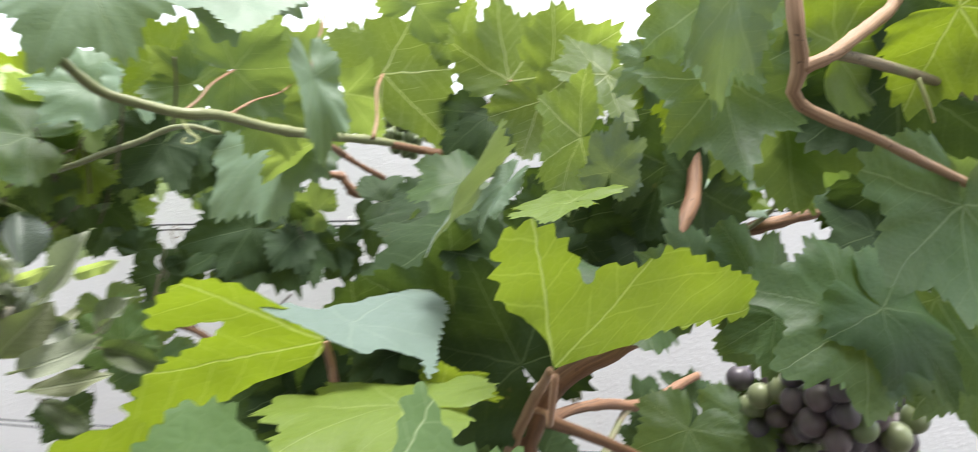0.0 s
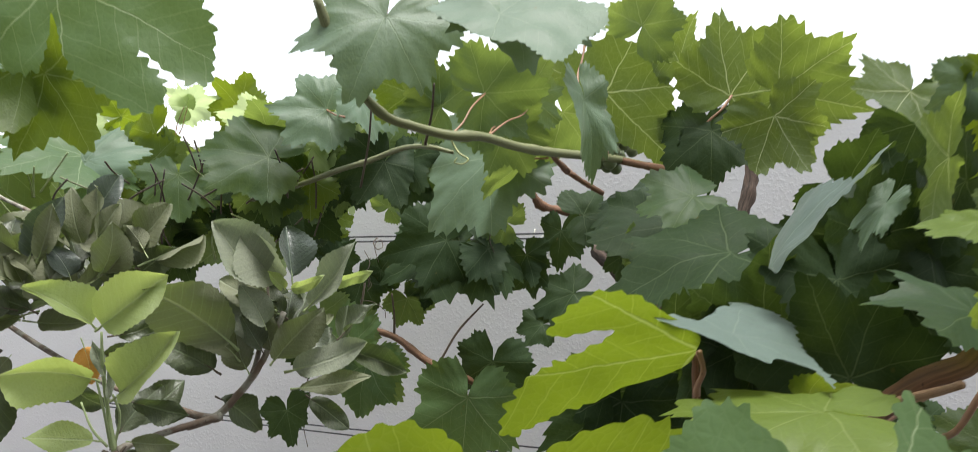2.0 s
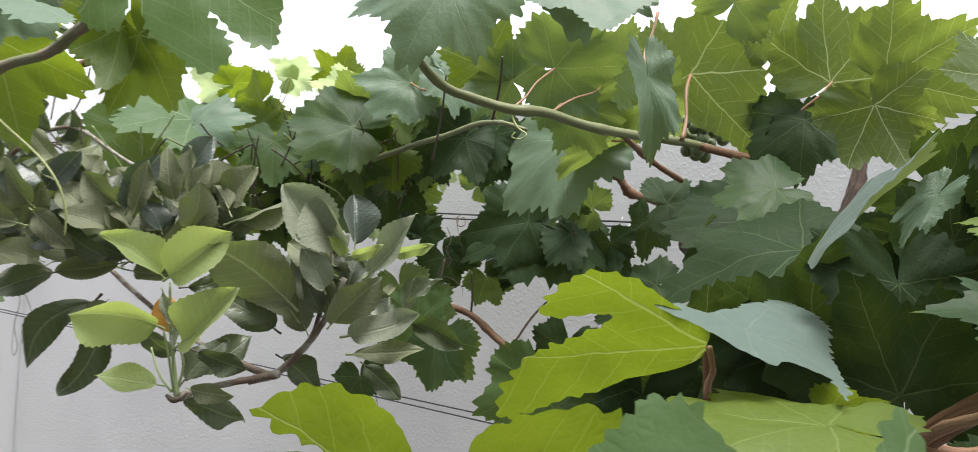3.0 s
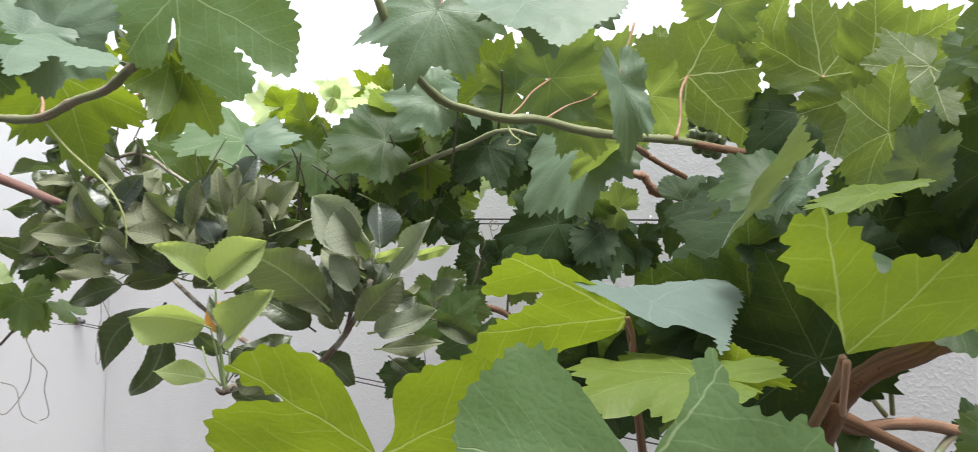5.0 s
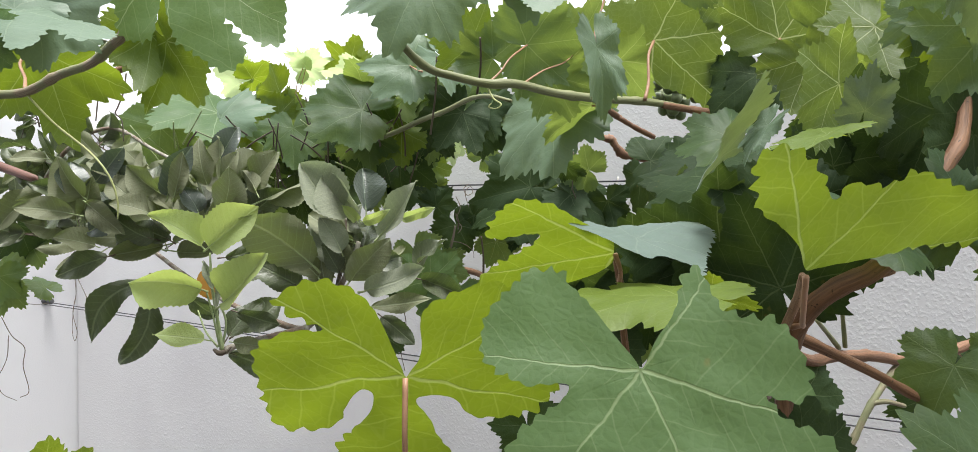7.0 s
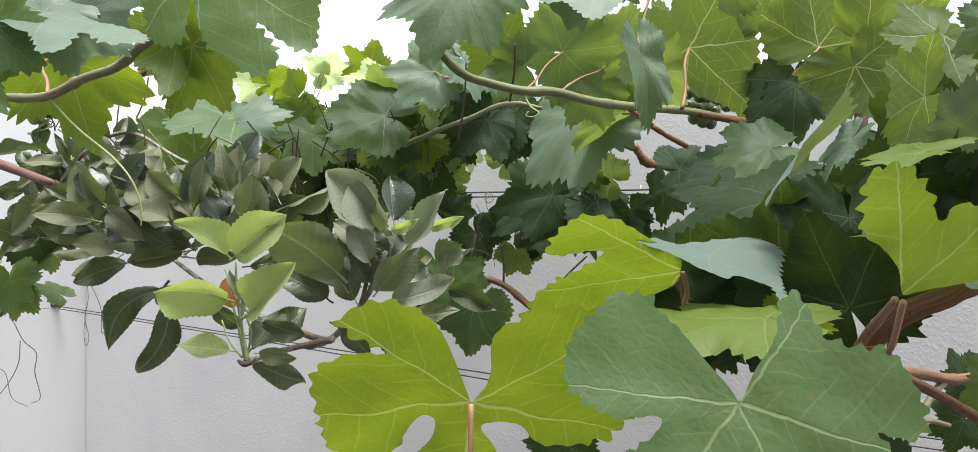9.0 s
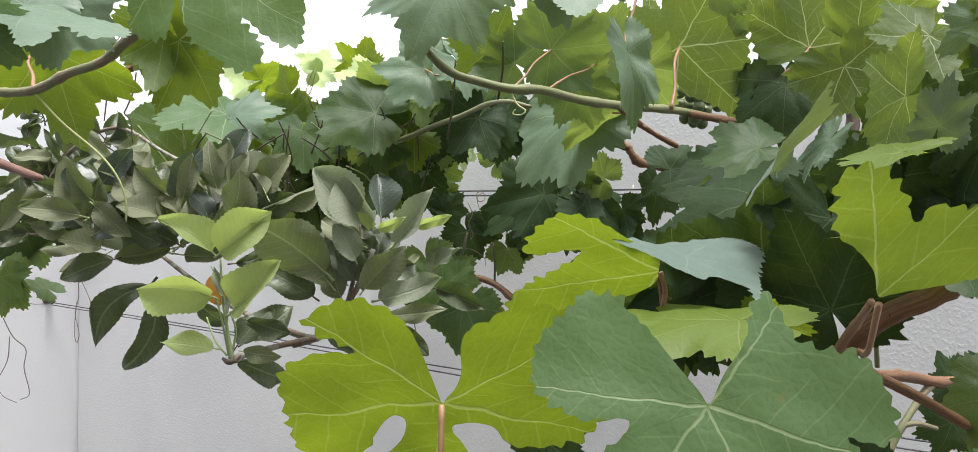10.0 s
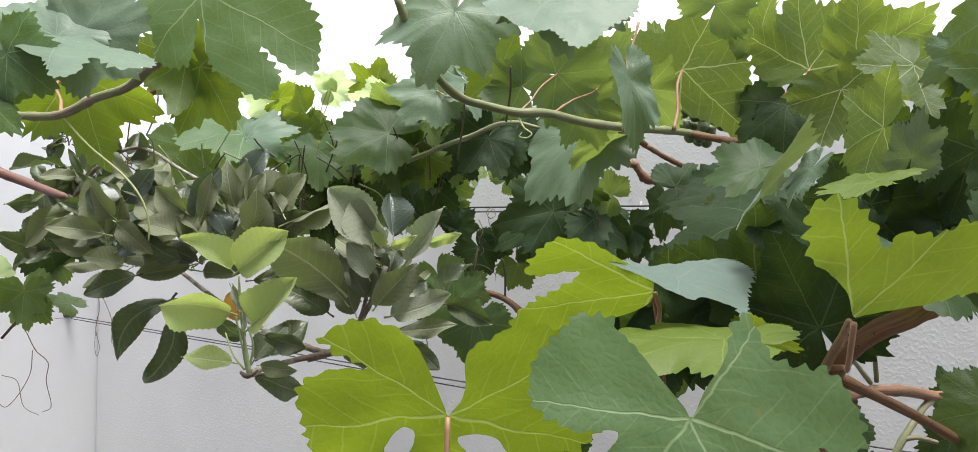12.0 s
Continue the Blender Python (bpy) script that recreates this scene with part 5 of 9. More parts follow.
vine_leaf(stem, (0.2538, 0.4606, 1.5276), (-0.866, 0.009, 0.500), (0.171, -0.934, 0.313), 0.0600, "old_shaded", seed=189)
vine_leaf(stem, (0.2649, 0.4411, 1.5597), (-0.866, -0.009, -0.500), (-0.171, 0.945, 0.280), 0.0500, "old_shaded", seed=190)
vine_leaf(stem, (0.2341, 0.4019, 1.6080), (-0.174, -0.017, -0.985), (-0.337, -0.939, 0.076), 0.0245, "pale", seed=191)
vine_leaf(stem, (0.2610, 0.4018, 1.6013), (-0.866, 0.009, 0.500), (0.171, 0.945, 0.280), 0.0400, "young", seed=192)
vine_leaf(stem, (0.2610, 0.4008, 1.5408), (-0.500, -0.015, -0.866), (-0.296, 0.943, 0.155), 0.0500, "old_shaded", seed=193)
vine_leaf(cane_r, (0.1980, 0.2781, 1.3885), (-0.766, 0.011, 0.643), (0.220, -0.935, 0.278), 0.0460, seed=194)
vine_leaf(cane_r, (0.1787, 0.4175, 1.3521), (-0.766, 0.011, 0.643), (0.220, -0.935, 0.278), 0.0500, "old_shaded", seed=195)
vine_leaf(stem, (0.0855, 0.4493, 1.4551), (-0.935, 0.099, -0.342), (-0.043, 0.922, 0.384), 0.0600, "old_shaded", seed=196)
vine_leaf(stem, (0.1095, 0.4395, 1.4672), (-0.171, 0.157, -0.973), (-0.466, 0.857, 0.220), 0.0500, "old_shaded", seed=197)
vine_leaf(stem, (0.1354, 0.4396, 1.4709), (-0.850, -0.182, 0.494), (-0.094, 0.976, 0.198), 0.0600, "old_shaded", seed=198)
vine_leaf(stem, (0.1532, 0.4589, 1.4309), (-0.499, -0.067, -0.864), (-0.362, 0.922, 0.138), 0.0500, "old_shaded", seed=199)
vine_leaf(stem, (0.0553, 0.4490, 1.4399), (0.000, 0.242, -0.970), (0.454, 0.865, 0.216), 0.0500, "old_shaded", seed=200)
vine_leaf(stem, (0.2190, 0.4603, 1.5160), (0.500, -0.015, -0.866), (0.150, 0.986, 0.070), 0.0600, "old_shaded", seed=201)
vine_leaf(stem, (0.2674, 0.5002, 1.5047), (-0.168, 0.259, 0.951), (0.093, 0.965, -0.246), 0.0600, "old_shaded", seed=202)
vine_leaf(stem, (0.2296, 0.5011, 1.5594), (0.864, -0.078, -0.497), (0.323, 0.844, 0.428), 0.0500, "old_shaded", seed=203)
vine_leaf(stem, (0.1646, 0.4201, 1.5040), (0.000, -0.208, -0.978), (-0.000, 0.978, -0.208), 0.0500, "old_shaded", seed=204)
vine_leaf(stem, (0.2956, 0.5209, 1.5486), (0.000, 0.087, -0.996), (0.035, 0.996, 0.087), 0.0600, "old_shaded", seed=205)
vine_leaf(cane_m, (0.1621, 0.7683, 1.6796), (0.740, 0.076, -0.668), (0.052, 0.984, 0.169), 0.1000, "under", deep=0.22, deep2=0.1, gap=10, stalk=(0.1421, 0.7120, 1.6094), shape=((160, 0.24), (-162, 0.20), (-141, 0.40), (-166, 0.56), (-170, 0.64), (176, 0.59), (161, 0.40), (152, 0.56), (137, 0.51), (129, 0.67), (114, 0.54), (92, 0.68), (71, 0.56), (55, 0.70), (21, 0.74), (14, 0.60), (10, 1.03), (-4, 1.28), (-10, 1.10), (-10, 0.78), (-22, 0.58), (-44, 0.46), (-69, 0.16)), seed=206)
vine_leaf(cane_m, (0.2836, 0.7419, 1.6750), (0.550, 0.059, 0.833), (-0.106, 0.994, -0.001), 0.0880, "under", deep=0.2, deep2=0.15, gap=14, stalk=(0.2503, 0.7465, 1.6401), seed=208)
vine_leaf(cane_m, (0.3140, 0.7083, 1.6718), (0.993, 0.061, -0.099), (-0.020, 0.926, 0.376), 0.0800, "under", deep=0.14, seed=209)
vine_leaf(cane_m, (0.3316, 0.5538, 1.6151), (0.490, -0.023, -0.871), (0.433, 0.874, 0.220), 0.0500, "old_shaded", seed=212)
vine_leaf(cane_m, (0.0267, 0.6929, 1.6585), (0.981, 0.142, 0.135), (-0.160, 0.978, 0.136), 0.0580, deep=0.2, stalk=(-0.0102, 0.6421, 1.6126), seed=214)
vine_leaf(cane_m, (-0.0056, 0.7428, 1.6563), (-0.759, 0.150, 0.634), (0.217, 0.976, 0.028), 0.0450, seed=215)
vine_leaf(cane_m, (0.0528, 0.7325, 1.6358), (0.495, 0.124, -0.860), (0.231, 0.935, 0.268), 0.0480, stalk=(0.0153, 0.6521, 1.6133), seed=216)
vine_leaf(cane_m, (-0.0313, 0.7631, 1.6733), (-0.337, 0.190, 0.922), (0.377, 0.925, -0.053), 0.0500, "young", seed=217)
vine_leaf(cane_m, (0.0826, 0.7531, 1.6711), (0.337, 0.190, 0.922), (-0.377, 0.925, -0.053), 0.0500, stalk=(0.0197, 0.6521, 1.6133), seed=218)
vine_leaf(cane_m, (0.0767, 0.5723, 1.6290), (0.188, -0.190, -0.964), (0.305, -0.921, 0.242), 0.0580, "pale", fold=30, width=0.45, wave=0.06, deep=0.15, stalk=(0.0888, 0.6033, 1.6823), seed=219)
vine_leaf(cane_m, (0.2691, 0.7625, 1.6350), (0.342, -0.016, -0.940), (0.321, -0.938, 0.133), 0.0550, "old_shaded", seed=220)
vine_leaf(cane_m, (0.2809, 0.6625, 1.6394), (0.500, -0.015, -0.866), (0.296, 0.943, 0.155), 0.0550, "under", seed=221)
vine_leaf(cane_m, (0.2403, 0.7638, 1.7117), (0.174, 0.017, 0.985), (-0.337, 0.941, 0.043), 0.0500, "under", seed=223)
vine_leaf(cane_m, (-0.0626, 0.5872, 1.6863), (-0.384, -0.403, -0.831), (0.011, -0.902, 0.432), 0.0660, "pale", deep=0.2, stalk=(-0.0593, 0.6150, 1.7366), seed=224)
vine_leaf(cane_m, (0.0200, 0.5514, 1.6887), (0.737, -0.464, -0.491), (-0.037, -0.754, 0.656), 0.0650, "pale", stalk=(0.0216, 0.6000, 1.7358), seed=225)
vine_leaf(cane_m, (0.1840, 0.7227, 1.7351), (0.493, -0.128, 0.860), (-0.120, 0.970, 0.213), 0.0500, seed=226)
vine_leaf(cane_m, (0.0054, 0.5185, 1.6704), (0.980, -0.154, 0.125), (-0.197, -0.663, 0.722), 0.0600, "sky_silver", fold=6, wave=0.05, shape=((-179, 0.59), (-163, 0.73), (-153, 0.87), (-131, 0.81), (-107, 0.66), (-105, 0.03), (-85, 0.03), (-83, 0.41), (-57, 0.55), (-35, 1.01), (-15, 0.87), (-9, 1.13), (-5, 1.16), (13, 1.13), (31, 0.94), (47, 0.97), (65, 1.08), (71, 1.04), (73, 0.98), (77, 0.73), (81, 0.62), (95, 0.66), (115, 0.52), (139, 0.47), (161, 0.49), (179, 0.57)), seed=227)
vine_leaf(stem, (0.2116, 0.4925, 1.5205), (0.169, 0.010, -0.986), (0.502, 0.859, 0.095), 0.0550, "old_shaded", seed=228)
vine_leaf(stem, (0.2388, 0.4887, 1.4926), (-0.493, 0.128, -0.860), (-0.120, 0.970, 0.213), 0.0600, "old_shaded", seed=229)
vine_leaf(stem, (0.1989, 0.4765, 1.4750), (0.490, -0.054, -0.870), (0.462, 0.862, 0.207), 0.0350, "old_shaded", seed=230)
vine_leaf(stem, (0.2699, 0.4719, 1.5121), (-0.493, 0.128, -0.860), (-0.120, 0.970, 0.213), 0.0600, "old_shaded", seed=231)
stem_g = tube("cane", [(0.3979, 0.5853, 1.5038, 0.00350), (0.4059, 0.5637, 1.5180, 0.00500), (0.4222, 0.5406, 1.5291, 0.00520), (0.4607, 0.5336, 1.5341, 0.00460), (0.4992, 0.5267, 1.5371, 0.00400), (0.5850, 0.5312, 1.5300, 0.00400)], "cane_brown", front_vine, "peeling orange-brown cane", 9, 0.15, 6, 0.3, 0.04)
tube("side_shoot", [(0.4059, 0.5637, 1.5165, 0.00200), (0.4086, 0.5229, 1.5372, 0.00180), (0.4135, 0.5022, 1.5680, 0.00160), (0.4092, 0.4934, 1.5982, 0.00140)], "cane_green", front_vine)
tube("side_shoot", [(0.4415, 0.5371, 1.5326, 0.00180), (0.4302, 0.5195, 1.5650, 0.00160), (0.4259, 0.5106, 1.5919, 0.00140)], "cane_green", front_vine)
vine_leaf(cane_t, (0.2042, 0.2972, 1.6080), (-0.075, 0.345, -0.936), (-0.843, -0.524, -0.125), 0.0450, "pale", width=0.5, seed=232)
vine_leaf(cane_t, (0.2164, 0.3256, 1.6169), (-0.162, 0.012, -0.987), (-0.163, 0.986, 0.039), 0.0488, "mature", seed=233)
vine_leaf(cane_t, (0.2392, 0.3515, 1.5893), (0.146, -0.044, -0.988), (0.502, 0.864, 0.035), 0.0450, "mature", seed=234)
vine_leaf(stem_g, (0.3920, 0.5669, 1.5536), (-0.977, 0.177, -0.117), (-0.183, -0.428, 0.885), 0.0600, "pale", seed=235)
vine_leaf(stem_g, (0.3703, 0.5200, 1.5538), (0.839, -0.163, -0.519), (0.266, 0.955, 0.131), 0.0300, "young", seed=236)
vine_leaf(stem_g, (0.3825, 0.5690, 1.5725), (-0.146, 0.044, 0.988), (0.502, 0.864, 0.035), 0.0350, "young", seed=237)
vine_leaf(stem_g, (0.5019, 0.5673, 1.5614), (0.514, -0.079, 0.854), (-0.118, 0.980, 0.161), 0.0350, "young", seed=238)
vine_leaf(stem_g, (0.3932, 0.4655, 1.5810), (0.933, -0.165, 0.321), (0.062, 0.950, 0.307), 0.0600, seed=239)
vine_leaf(stem_g, (0.2995, 0.3811, 1.5894), (0.839, -0.163, -0.519), (0.345, 0.897, 0.276), 0.0700, "mature", seed=240)
vine_leaf(stem_g, (0.3329, 0.3752, 1.5988), (0.973, -0.175, 0.151), (0.119, 0.939, 0.321), 0.0700, "fresh", seed=241)
vine_leaf(stem_g, (0.2962, 0.3414, 1.6061), (0.514, -0.079, 0.854), (-0.118, 0.980, 0.161), 0.0500, "young", seed=242)
vine_leaf(stem_g, (0.2361, 0.3706, 1.4912), (-0.146, 0.044, 0.988), (0.078, -0.995, 0.056), 0.0400, seed=243)
vine_leaf(stem_g, (0.2705, 0.3642, 1.4840), (-0.470, 0.102, 0.877), (0.050, -0.989, 0.141), 0.0450, seed=244)
vine_leaf(stem_g, (0.2602, 0.3457, 1.4798), (-0.864, 0.149, -0.480), (-0.295, -0.924, 0.244), 0.0300, seed=245)
vine_leaf(stem, (0.1890, 0.3589, 1.4905), (-0.915, 0.174, 0.363), (0.222, -0.534, 0.816), 0.0450, seed=246)
vine_leaf(stem_g, (0.2757, 0.3123, 1.4795), (-0.938, -0.182, -0.295), (0.004, -0.857, 0.515), 0.0500, seed=247)
vine_leaf(stem_g, (0.2868, 0.3104, 1.4848), (0.514, -0.455, -0.727), (-0.018, -0.853, 0.521), 0.0450, seed=248)
vine_leaf(stem_g, (0.3918, 0.4138, 1.5173), (-0.839, 0.163, 0.519), (0.054, -0.925, 0.377), 0.0500, "old_shaded", seed=249)
cane_l = tube("cane", [(-0.6316, 0.8035, 1.6288, 0.00450), (-0.5629, 0.7857, 1.6294, 0.00450), (-0.5003, 0.7677, 1.6297, 0.00480), (-0.4531, 0.7491, 1.6411, 0.00450), (-0.4109, 0.7304, 1.6493, 0.00450), (-0.3795, 0.7114, 1.6651, 0.00500), (-0.3522, 0.6922, 1.6785, 0.00550), (-0.3237, 0.6728, 1.7311, 0.00500)], "cane_grey", front_vine, "", 8, 0.05, 6, 0.25, 0.08)
tube("cane", [(-0.5549, 0.8859, 1.6374, 0.00500), (-0.5210, 0.8870, 1.6494, 0.00480), (-0.4835, 0.8881, 1.6659, 0.00450), (-0.4437, 0.8893, 1.6833, 0.00450)], "cane_brown", front_vine, "", 8, 0.05)
tube("tendril", [(-0.5002, 0.7677, 1.6277, 0.00120), (-0.4644, 0.7590, 1.5943, 0.00120), (-0.4230, 0.7504, 1.5637, 0.00120), (-0.3984, 0.7413, 1.5393, 0.00110), (-0.3897, 0.7417, 1.5142, 0.00100), (-0.3894, 0.7418, 1.4940, 0.00080)], "tendril", front_vine)
vine_leaf(cane_l, (-0.2950, 0.6417, 1.7188), (0.185, -0.320, -0.929), (-0.225, -0.934, 0.277), 0.0980, "fresh", deep=0.26, stalk=(-0.3073, 0.6601, 1.7832), shape=((-93, 0.12), (-83, 0.59), (-76, 0.97), (-63, 1.17), (-52, 1.23), (-43, 1.35), (-38, 1.25), (-37, 1.00), (-38, 0.64), (-36, 0.69), (-34, 1.17), (-30, 1.28), (-20, 1.30), (-14, 1.04), (-2, 0.79), (2, 0.50), (17, 0.21), (13, 0.42), (14, 0.72), (34, 0.76), (47, 0.75), (62, 0.57), (93, 0.75), (119, 0.64), (129, 0.22)), seed=250)
vine_leaf(cane_l, (-0.3431, 0.7532, 1.6774), (0.522, 0.159, -0.838), (0.131, 0.956, 0.263), 0.0750, "young", seed=251)
vine_leaf(cane_l, (-0.3589, 0.7533, 1.6837), (-0.171, 0.157, -0.973), (-0.226, 0.955, 0.193), 0.0550, "young", seed=252)
vine_leaf(cane_l, (-0.5334, 0.8364, 1.6892), (0.894, 0.204, -0.400), (-0.040, 0.923, 0.383), 0.1100, "young", stalk=(-0.5003, 0.7677, 1.6310), seed=257)
apple_tree = thing("apple_tree", (-1.15, 1.25, 0.0), "young apple tree with grey-green leaves and red-brown branches", "apple tree")
bough = tube("branch", [(-1.1500, 1.2500, -0.0200, 0.0200), (-1.1500, 1.2500, 0.8000, 0.0170), (-1.0800, 1.2200, 1.5000, 0.0120), (-0.8760, 1.1258, 1.6117, 0.00900), (-0.8176, 1.1278, 1.5915, 0.00800), (-0.7464, 1.1102, 1.5691, 0.00700), (-0.6806, 1.0824, 1.5496, 0.00600), (-0.7163, 1.2014, 1.5348, 0.00500), (-0.6591, 1.2034, 1.4897, 0.00400), (-0.5308, 1.1077, 1.4497, 0.00350)], "apple_bark", apple_tree, "smooth red-brown branch", 9, 0.06)
spur = tube("branch", [(-0.5308, 1.1077, 1.4497, 0.00320), (-0.4086, 0.9717, 1.4121, 0.00300), (-0.2962, 0.8353, 1.3908, 0.00300), (-0.2146, 0.7680, 1.3785, 0.00360), (-0.1994, 0.7584, 1.3804, 0.00360)], "apple_twig", apple_tree, "", 8, 0.12)
spur_b = tube("branch", [(-0.2305, 0.7742, 1.3689, 0.00360), (-0.2041, 0.7740, 1.3787, 0.00360), (-0.1772, 0.7728, 1.4083, 0.00320), (-0.1605, 0.7686, 1.4363, 0.00280), (-0.1466, 0.7646, 1.4700, 0.00240)], "apple_twig", apple_tree, "", 8, 0.12)
spur_c = tube("branch", [(-0.2025, 0.7583, 1.3803, 0.00340), (-0.2347, 0.7473, 1.3731, 0.00300), (-0.2628, 0.7365, 1.3668, 0.00280), (-0.2748, 0.7261, 1.3623, 0.00450)], "apple_twig", apple_tree, "", 8, 0.12)
shoot = tube("shoot", [(-0.2760, 0.7261, 1.3610, 0.00260), (-0.2814, 0.7257, 1.3928, 0.00180), (-0.2828, 0.7155, 1.4306, 0.00150), (-0.2827, 0.7104, 1.4611, 0.00100)], "down", apple_tree, "downy pale green new shoot")
bough_b = tube("branch", [(-0.7710, 1.2004, 1.5113, 0.00400), (-0.6857, 1.1519, 1.5979, 0.00350), (-0.6132, 1.1526, 1.6366, 0.00300), (-0.5125, 1.1018, 1.5936, 0.00260), (-0.3734, 1.0008, 1.5347, 0.00240)], "apple_twig", apple_tree, "", 8, 0.1)
tube("leaf_stalk", [(-0.2799, 0.7278, 1.3657, 0.00130), (-0.2822, 0.7183, 1.3948, 0.00110), (-0.2854, 0.7088, 1.4231, 0.00090)], "down", apple_tree)
tube("leaf_stalk", [(-0.2775, 0.7278, 1.3657, 0.00130), (-0.2719, 0.7232, 1.3910, 0.00110), (-0.2761, 0.7185, 1.4099, 0.00090)], "down", apple_tree)
tube("leaf_stalk", [(-0.2837, 0.7328, 1.3648, 0.00120), (-0.2961, 0.7330, 1.3803, 0.00100), (-0.3062, 0.7384, 1.4012, 0.00080)], "down", apple_tree)
tube("bud_scale", [(-0.2853, 0.7257, 1.3634, 0.00150), (-0.2780, 0.7227, 1.3603, 0.00280), (-0.2720, 0.7257, 1.3626, 0.00220), (-0.2682, 0.7278, 1.3662, 0.00080)], "stalk_dark", apple_tree, "dark brown bud scales")
apple_leaf(shoot, (-0.2802, 0.7138, 1.4226), (-0.259, 0.017, 0.966), (0.000, -1.000, 0.017), 0.0300, "apple_grey", wide=0.3, stalk=0.1, seed=263)
apple_leaf(shoot, (-0.2778, 0.7134, 1.4046), (0.087, 0.017, 0.996), (-0.173, -0.984, 0.032), 0.0320, "apple_grey", wide=0.25, stalk=0.1, seed=264)
apple_leaf(spur_c, (-0.2864, 0.7477, 1.3620), (0.470, 0.356, 0.808), (0.018, -0.919, 0.395), 0.0500, "apple_dark", seed=267)
apple_leaf(spur_c, (-0.2880, 0.7778, 1.3664), (0.770, 0.351, 0.533), (0.176, -0.919, 0.352), 0.0550, "apple_dark", seed=268)
apple_leaf(spur_b, (-0.3338, 0.8192, 1.4457), (0.342, -0.016, -0.940), (0.000, -1.000, 0.017), 0.0350, "apple_dry", wide=0.7, seed=269)
tube("branch", [(-0.1933, 0.7832, 1.3900, 0.00300), (-0.1769, 0.7788, 1.4106, 0.00260), (-0.1675, 0.7741, 1.4421, 0.00220), (-0.1614, 0.7676, 1.4761, 0.00160), (-0.1610, 0.7672, 1.4956, 0.00120)], "apple_twig", apple_tree)
apple_leaf(spur, (-0.4425, 0.9699, 1.4527), (0.978, -0.159, -0.135), (-0.104, -0.934, 0.343), 0.0627, fold=46, droop=-0.18, wide=0.55, curl=-0.02, seed=310)
apple_leaf(spur, (-0.4638, 1.0164, 1.4533), (0.644, 0.568, 0.512), (-0.111, -0.592, 0.798), 0.0512, "apple_dark", fold=47, droop=0.5, wide=0.49, curl=0.41, seed=313)
apple_leaf(spur, (-0.4478, 0.9866, 1.4541), (-0.324, -0.071, 0.943), (0.817, -0.524, 0.242), 0.0506, fold=40, droop=0.19, wide=0.57, curl=0.14, seed=316)
apple_leaf(spur, (-0.4719, 1.0349, 1.4490), (-0.828, -0.416, 0.376), (0.558, -0.676, 0.481), 0.0747, fold=16, droop=0.14, wide=0.54, curl=-0.19, seed=319)
apple_leaf(spur, (-0.3823, 0.8999, 1.4760), (0.814, 0.251, 0.524), (0.004, -0.904, 0.427), 0.0710, fold=53, droop=-0.04, wide=0.43, curl=0.25, seed=322)
apple_leaf(spur, (-0.4307, 1.0073, 1.4691), (0.133, -0.515, 0.847), (-0.422, 0.744, 0.519), 0.0755, fold=46, droop=0.01, wide=0.5, curl=0.07, seed=325)
apple_leaf(spur, (-0.3809, 0.8907, 1.4729), (-0.609, 0.583, 0.538), (-0.780, -0.563, -0.272), 0.0703, fold=52, droop=-0.03, wide=0.56, curl=-0.38, seed=328)
apple_leaf(spur, (-0.4253, 0.9648, 1.4628), (-0.896, -0.379, -0.233), (0.366, -0.926, 0.096), 0.0679, fold=50, droop=0.37, wide=0.54, curl=0.49, seed=331)
apple_leaf(bough_b, (-0.3699, 0.9617, 1.5121), (0.624, -0.229, 0.747), (-0.312, 0.804, 0.507), 0.0786, fold=51, droop=0.13, wide=0.57, curl=0.47, seed=334)
apple_leaf(bough_b, (-0.3492, 0.8979, 1.5111), (-0.072, 0.574, 0.816), (-0.784, -0.539, 0.309), 0.0761, fold=24, droop=-0.18, wide=0.49, curl=-0.04, seed=337)
apple_leaf(bough_b, (-0.3749, 0.9618, 1.5072), (-0.600, 0.101, 0.794), (0.606, -0.590, 0.533), 0.0651, fold=55, droop=0.34, wide=0.46, curl=-0.17, seed=340)
apple_leaf(bough_b, (-0.4471, 1.0424, 1.5160), (0.882, -0.452, 0.132), (-0.241, -0.674, -0.698), 0.0511, fold=26, droop=-0.1, wide=0.51, curl=-0.26, seed=343)
apple_leaf(bough_b, (-0.4585, 1.0589, 1.5173), (0.365, 0.241, 0.899), (0.019, -0.968, 0.251), 0.0607, "apple_dark", fold=26, droop=0.19, wide=0.46, curl=0.01, seed=346)
apple_leaf(bough_b, (-0.4299, 1.0029, 1.5161), (-0.585, 0.466, 0.664), (0.035, -0.804, 0.594), 0.0688, fold=46, droop=-0.04, wide=0.52, curl=0.14, seed=349)
apple_leaf(bough_b, (-0.3136, 0.9332, 1.5113), (0.835, 0.333, 0.438), (0.512, -0.762, -0.396), 0.0656, fold=55, droop=0.45, wide=0.57, curl=0.43, seed=352)
apple_leaf(bough_b, (-0.3009, 0.9179, 1.5208), (-0.494, 0.482, 0.724), (0.481, 0.845, -0.235), 0.0412, fold=26, droop=0.07, wide=0.54, curl=-0.15, seed=355)
apple_leaf(bough_b, (-0.5422, 1.0947, 1.5152), (0.811, 0.490, 0.319), (0.069, 0.461, -0.885), 0.0719, fold=56, droop=-0.16, wide=0.45, curl=-0.09, seed=357)
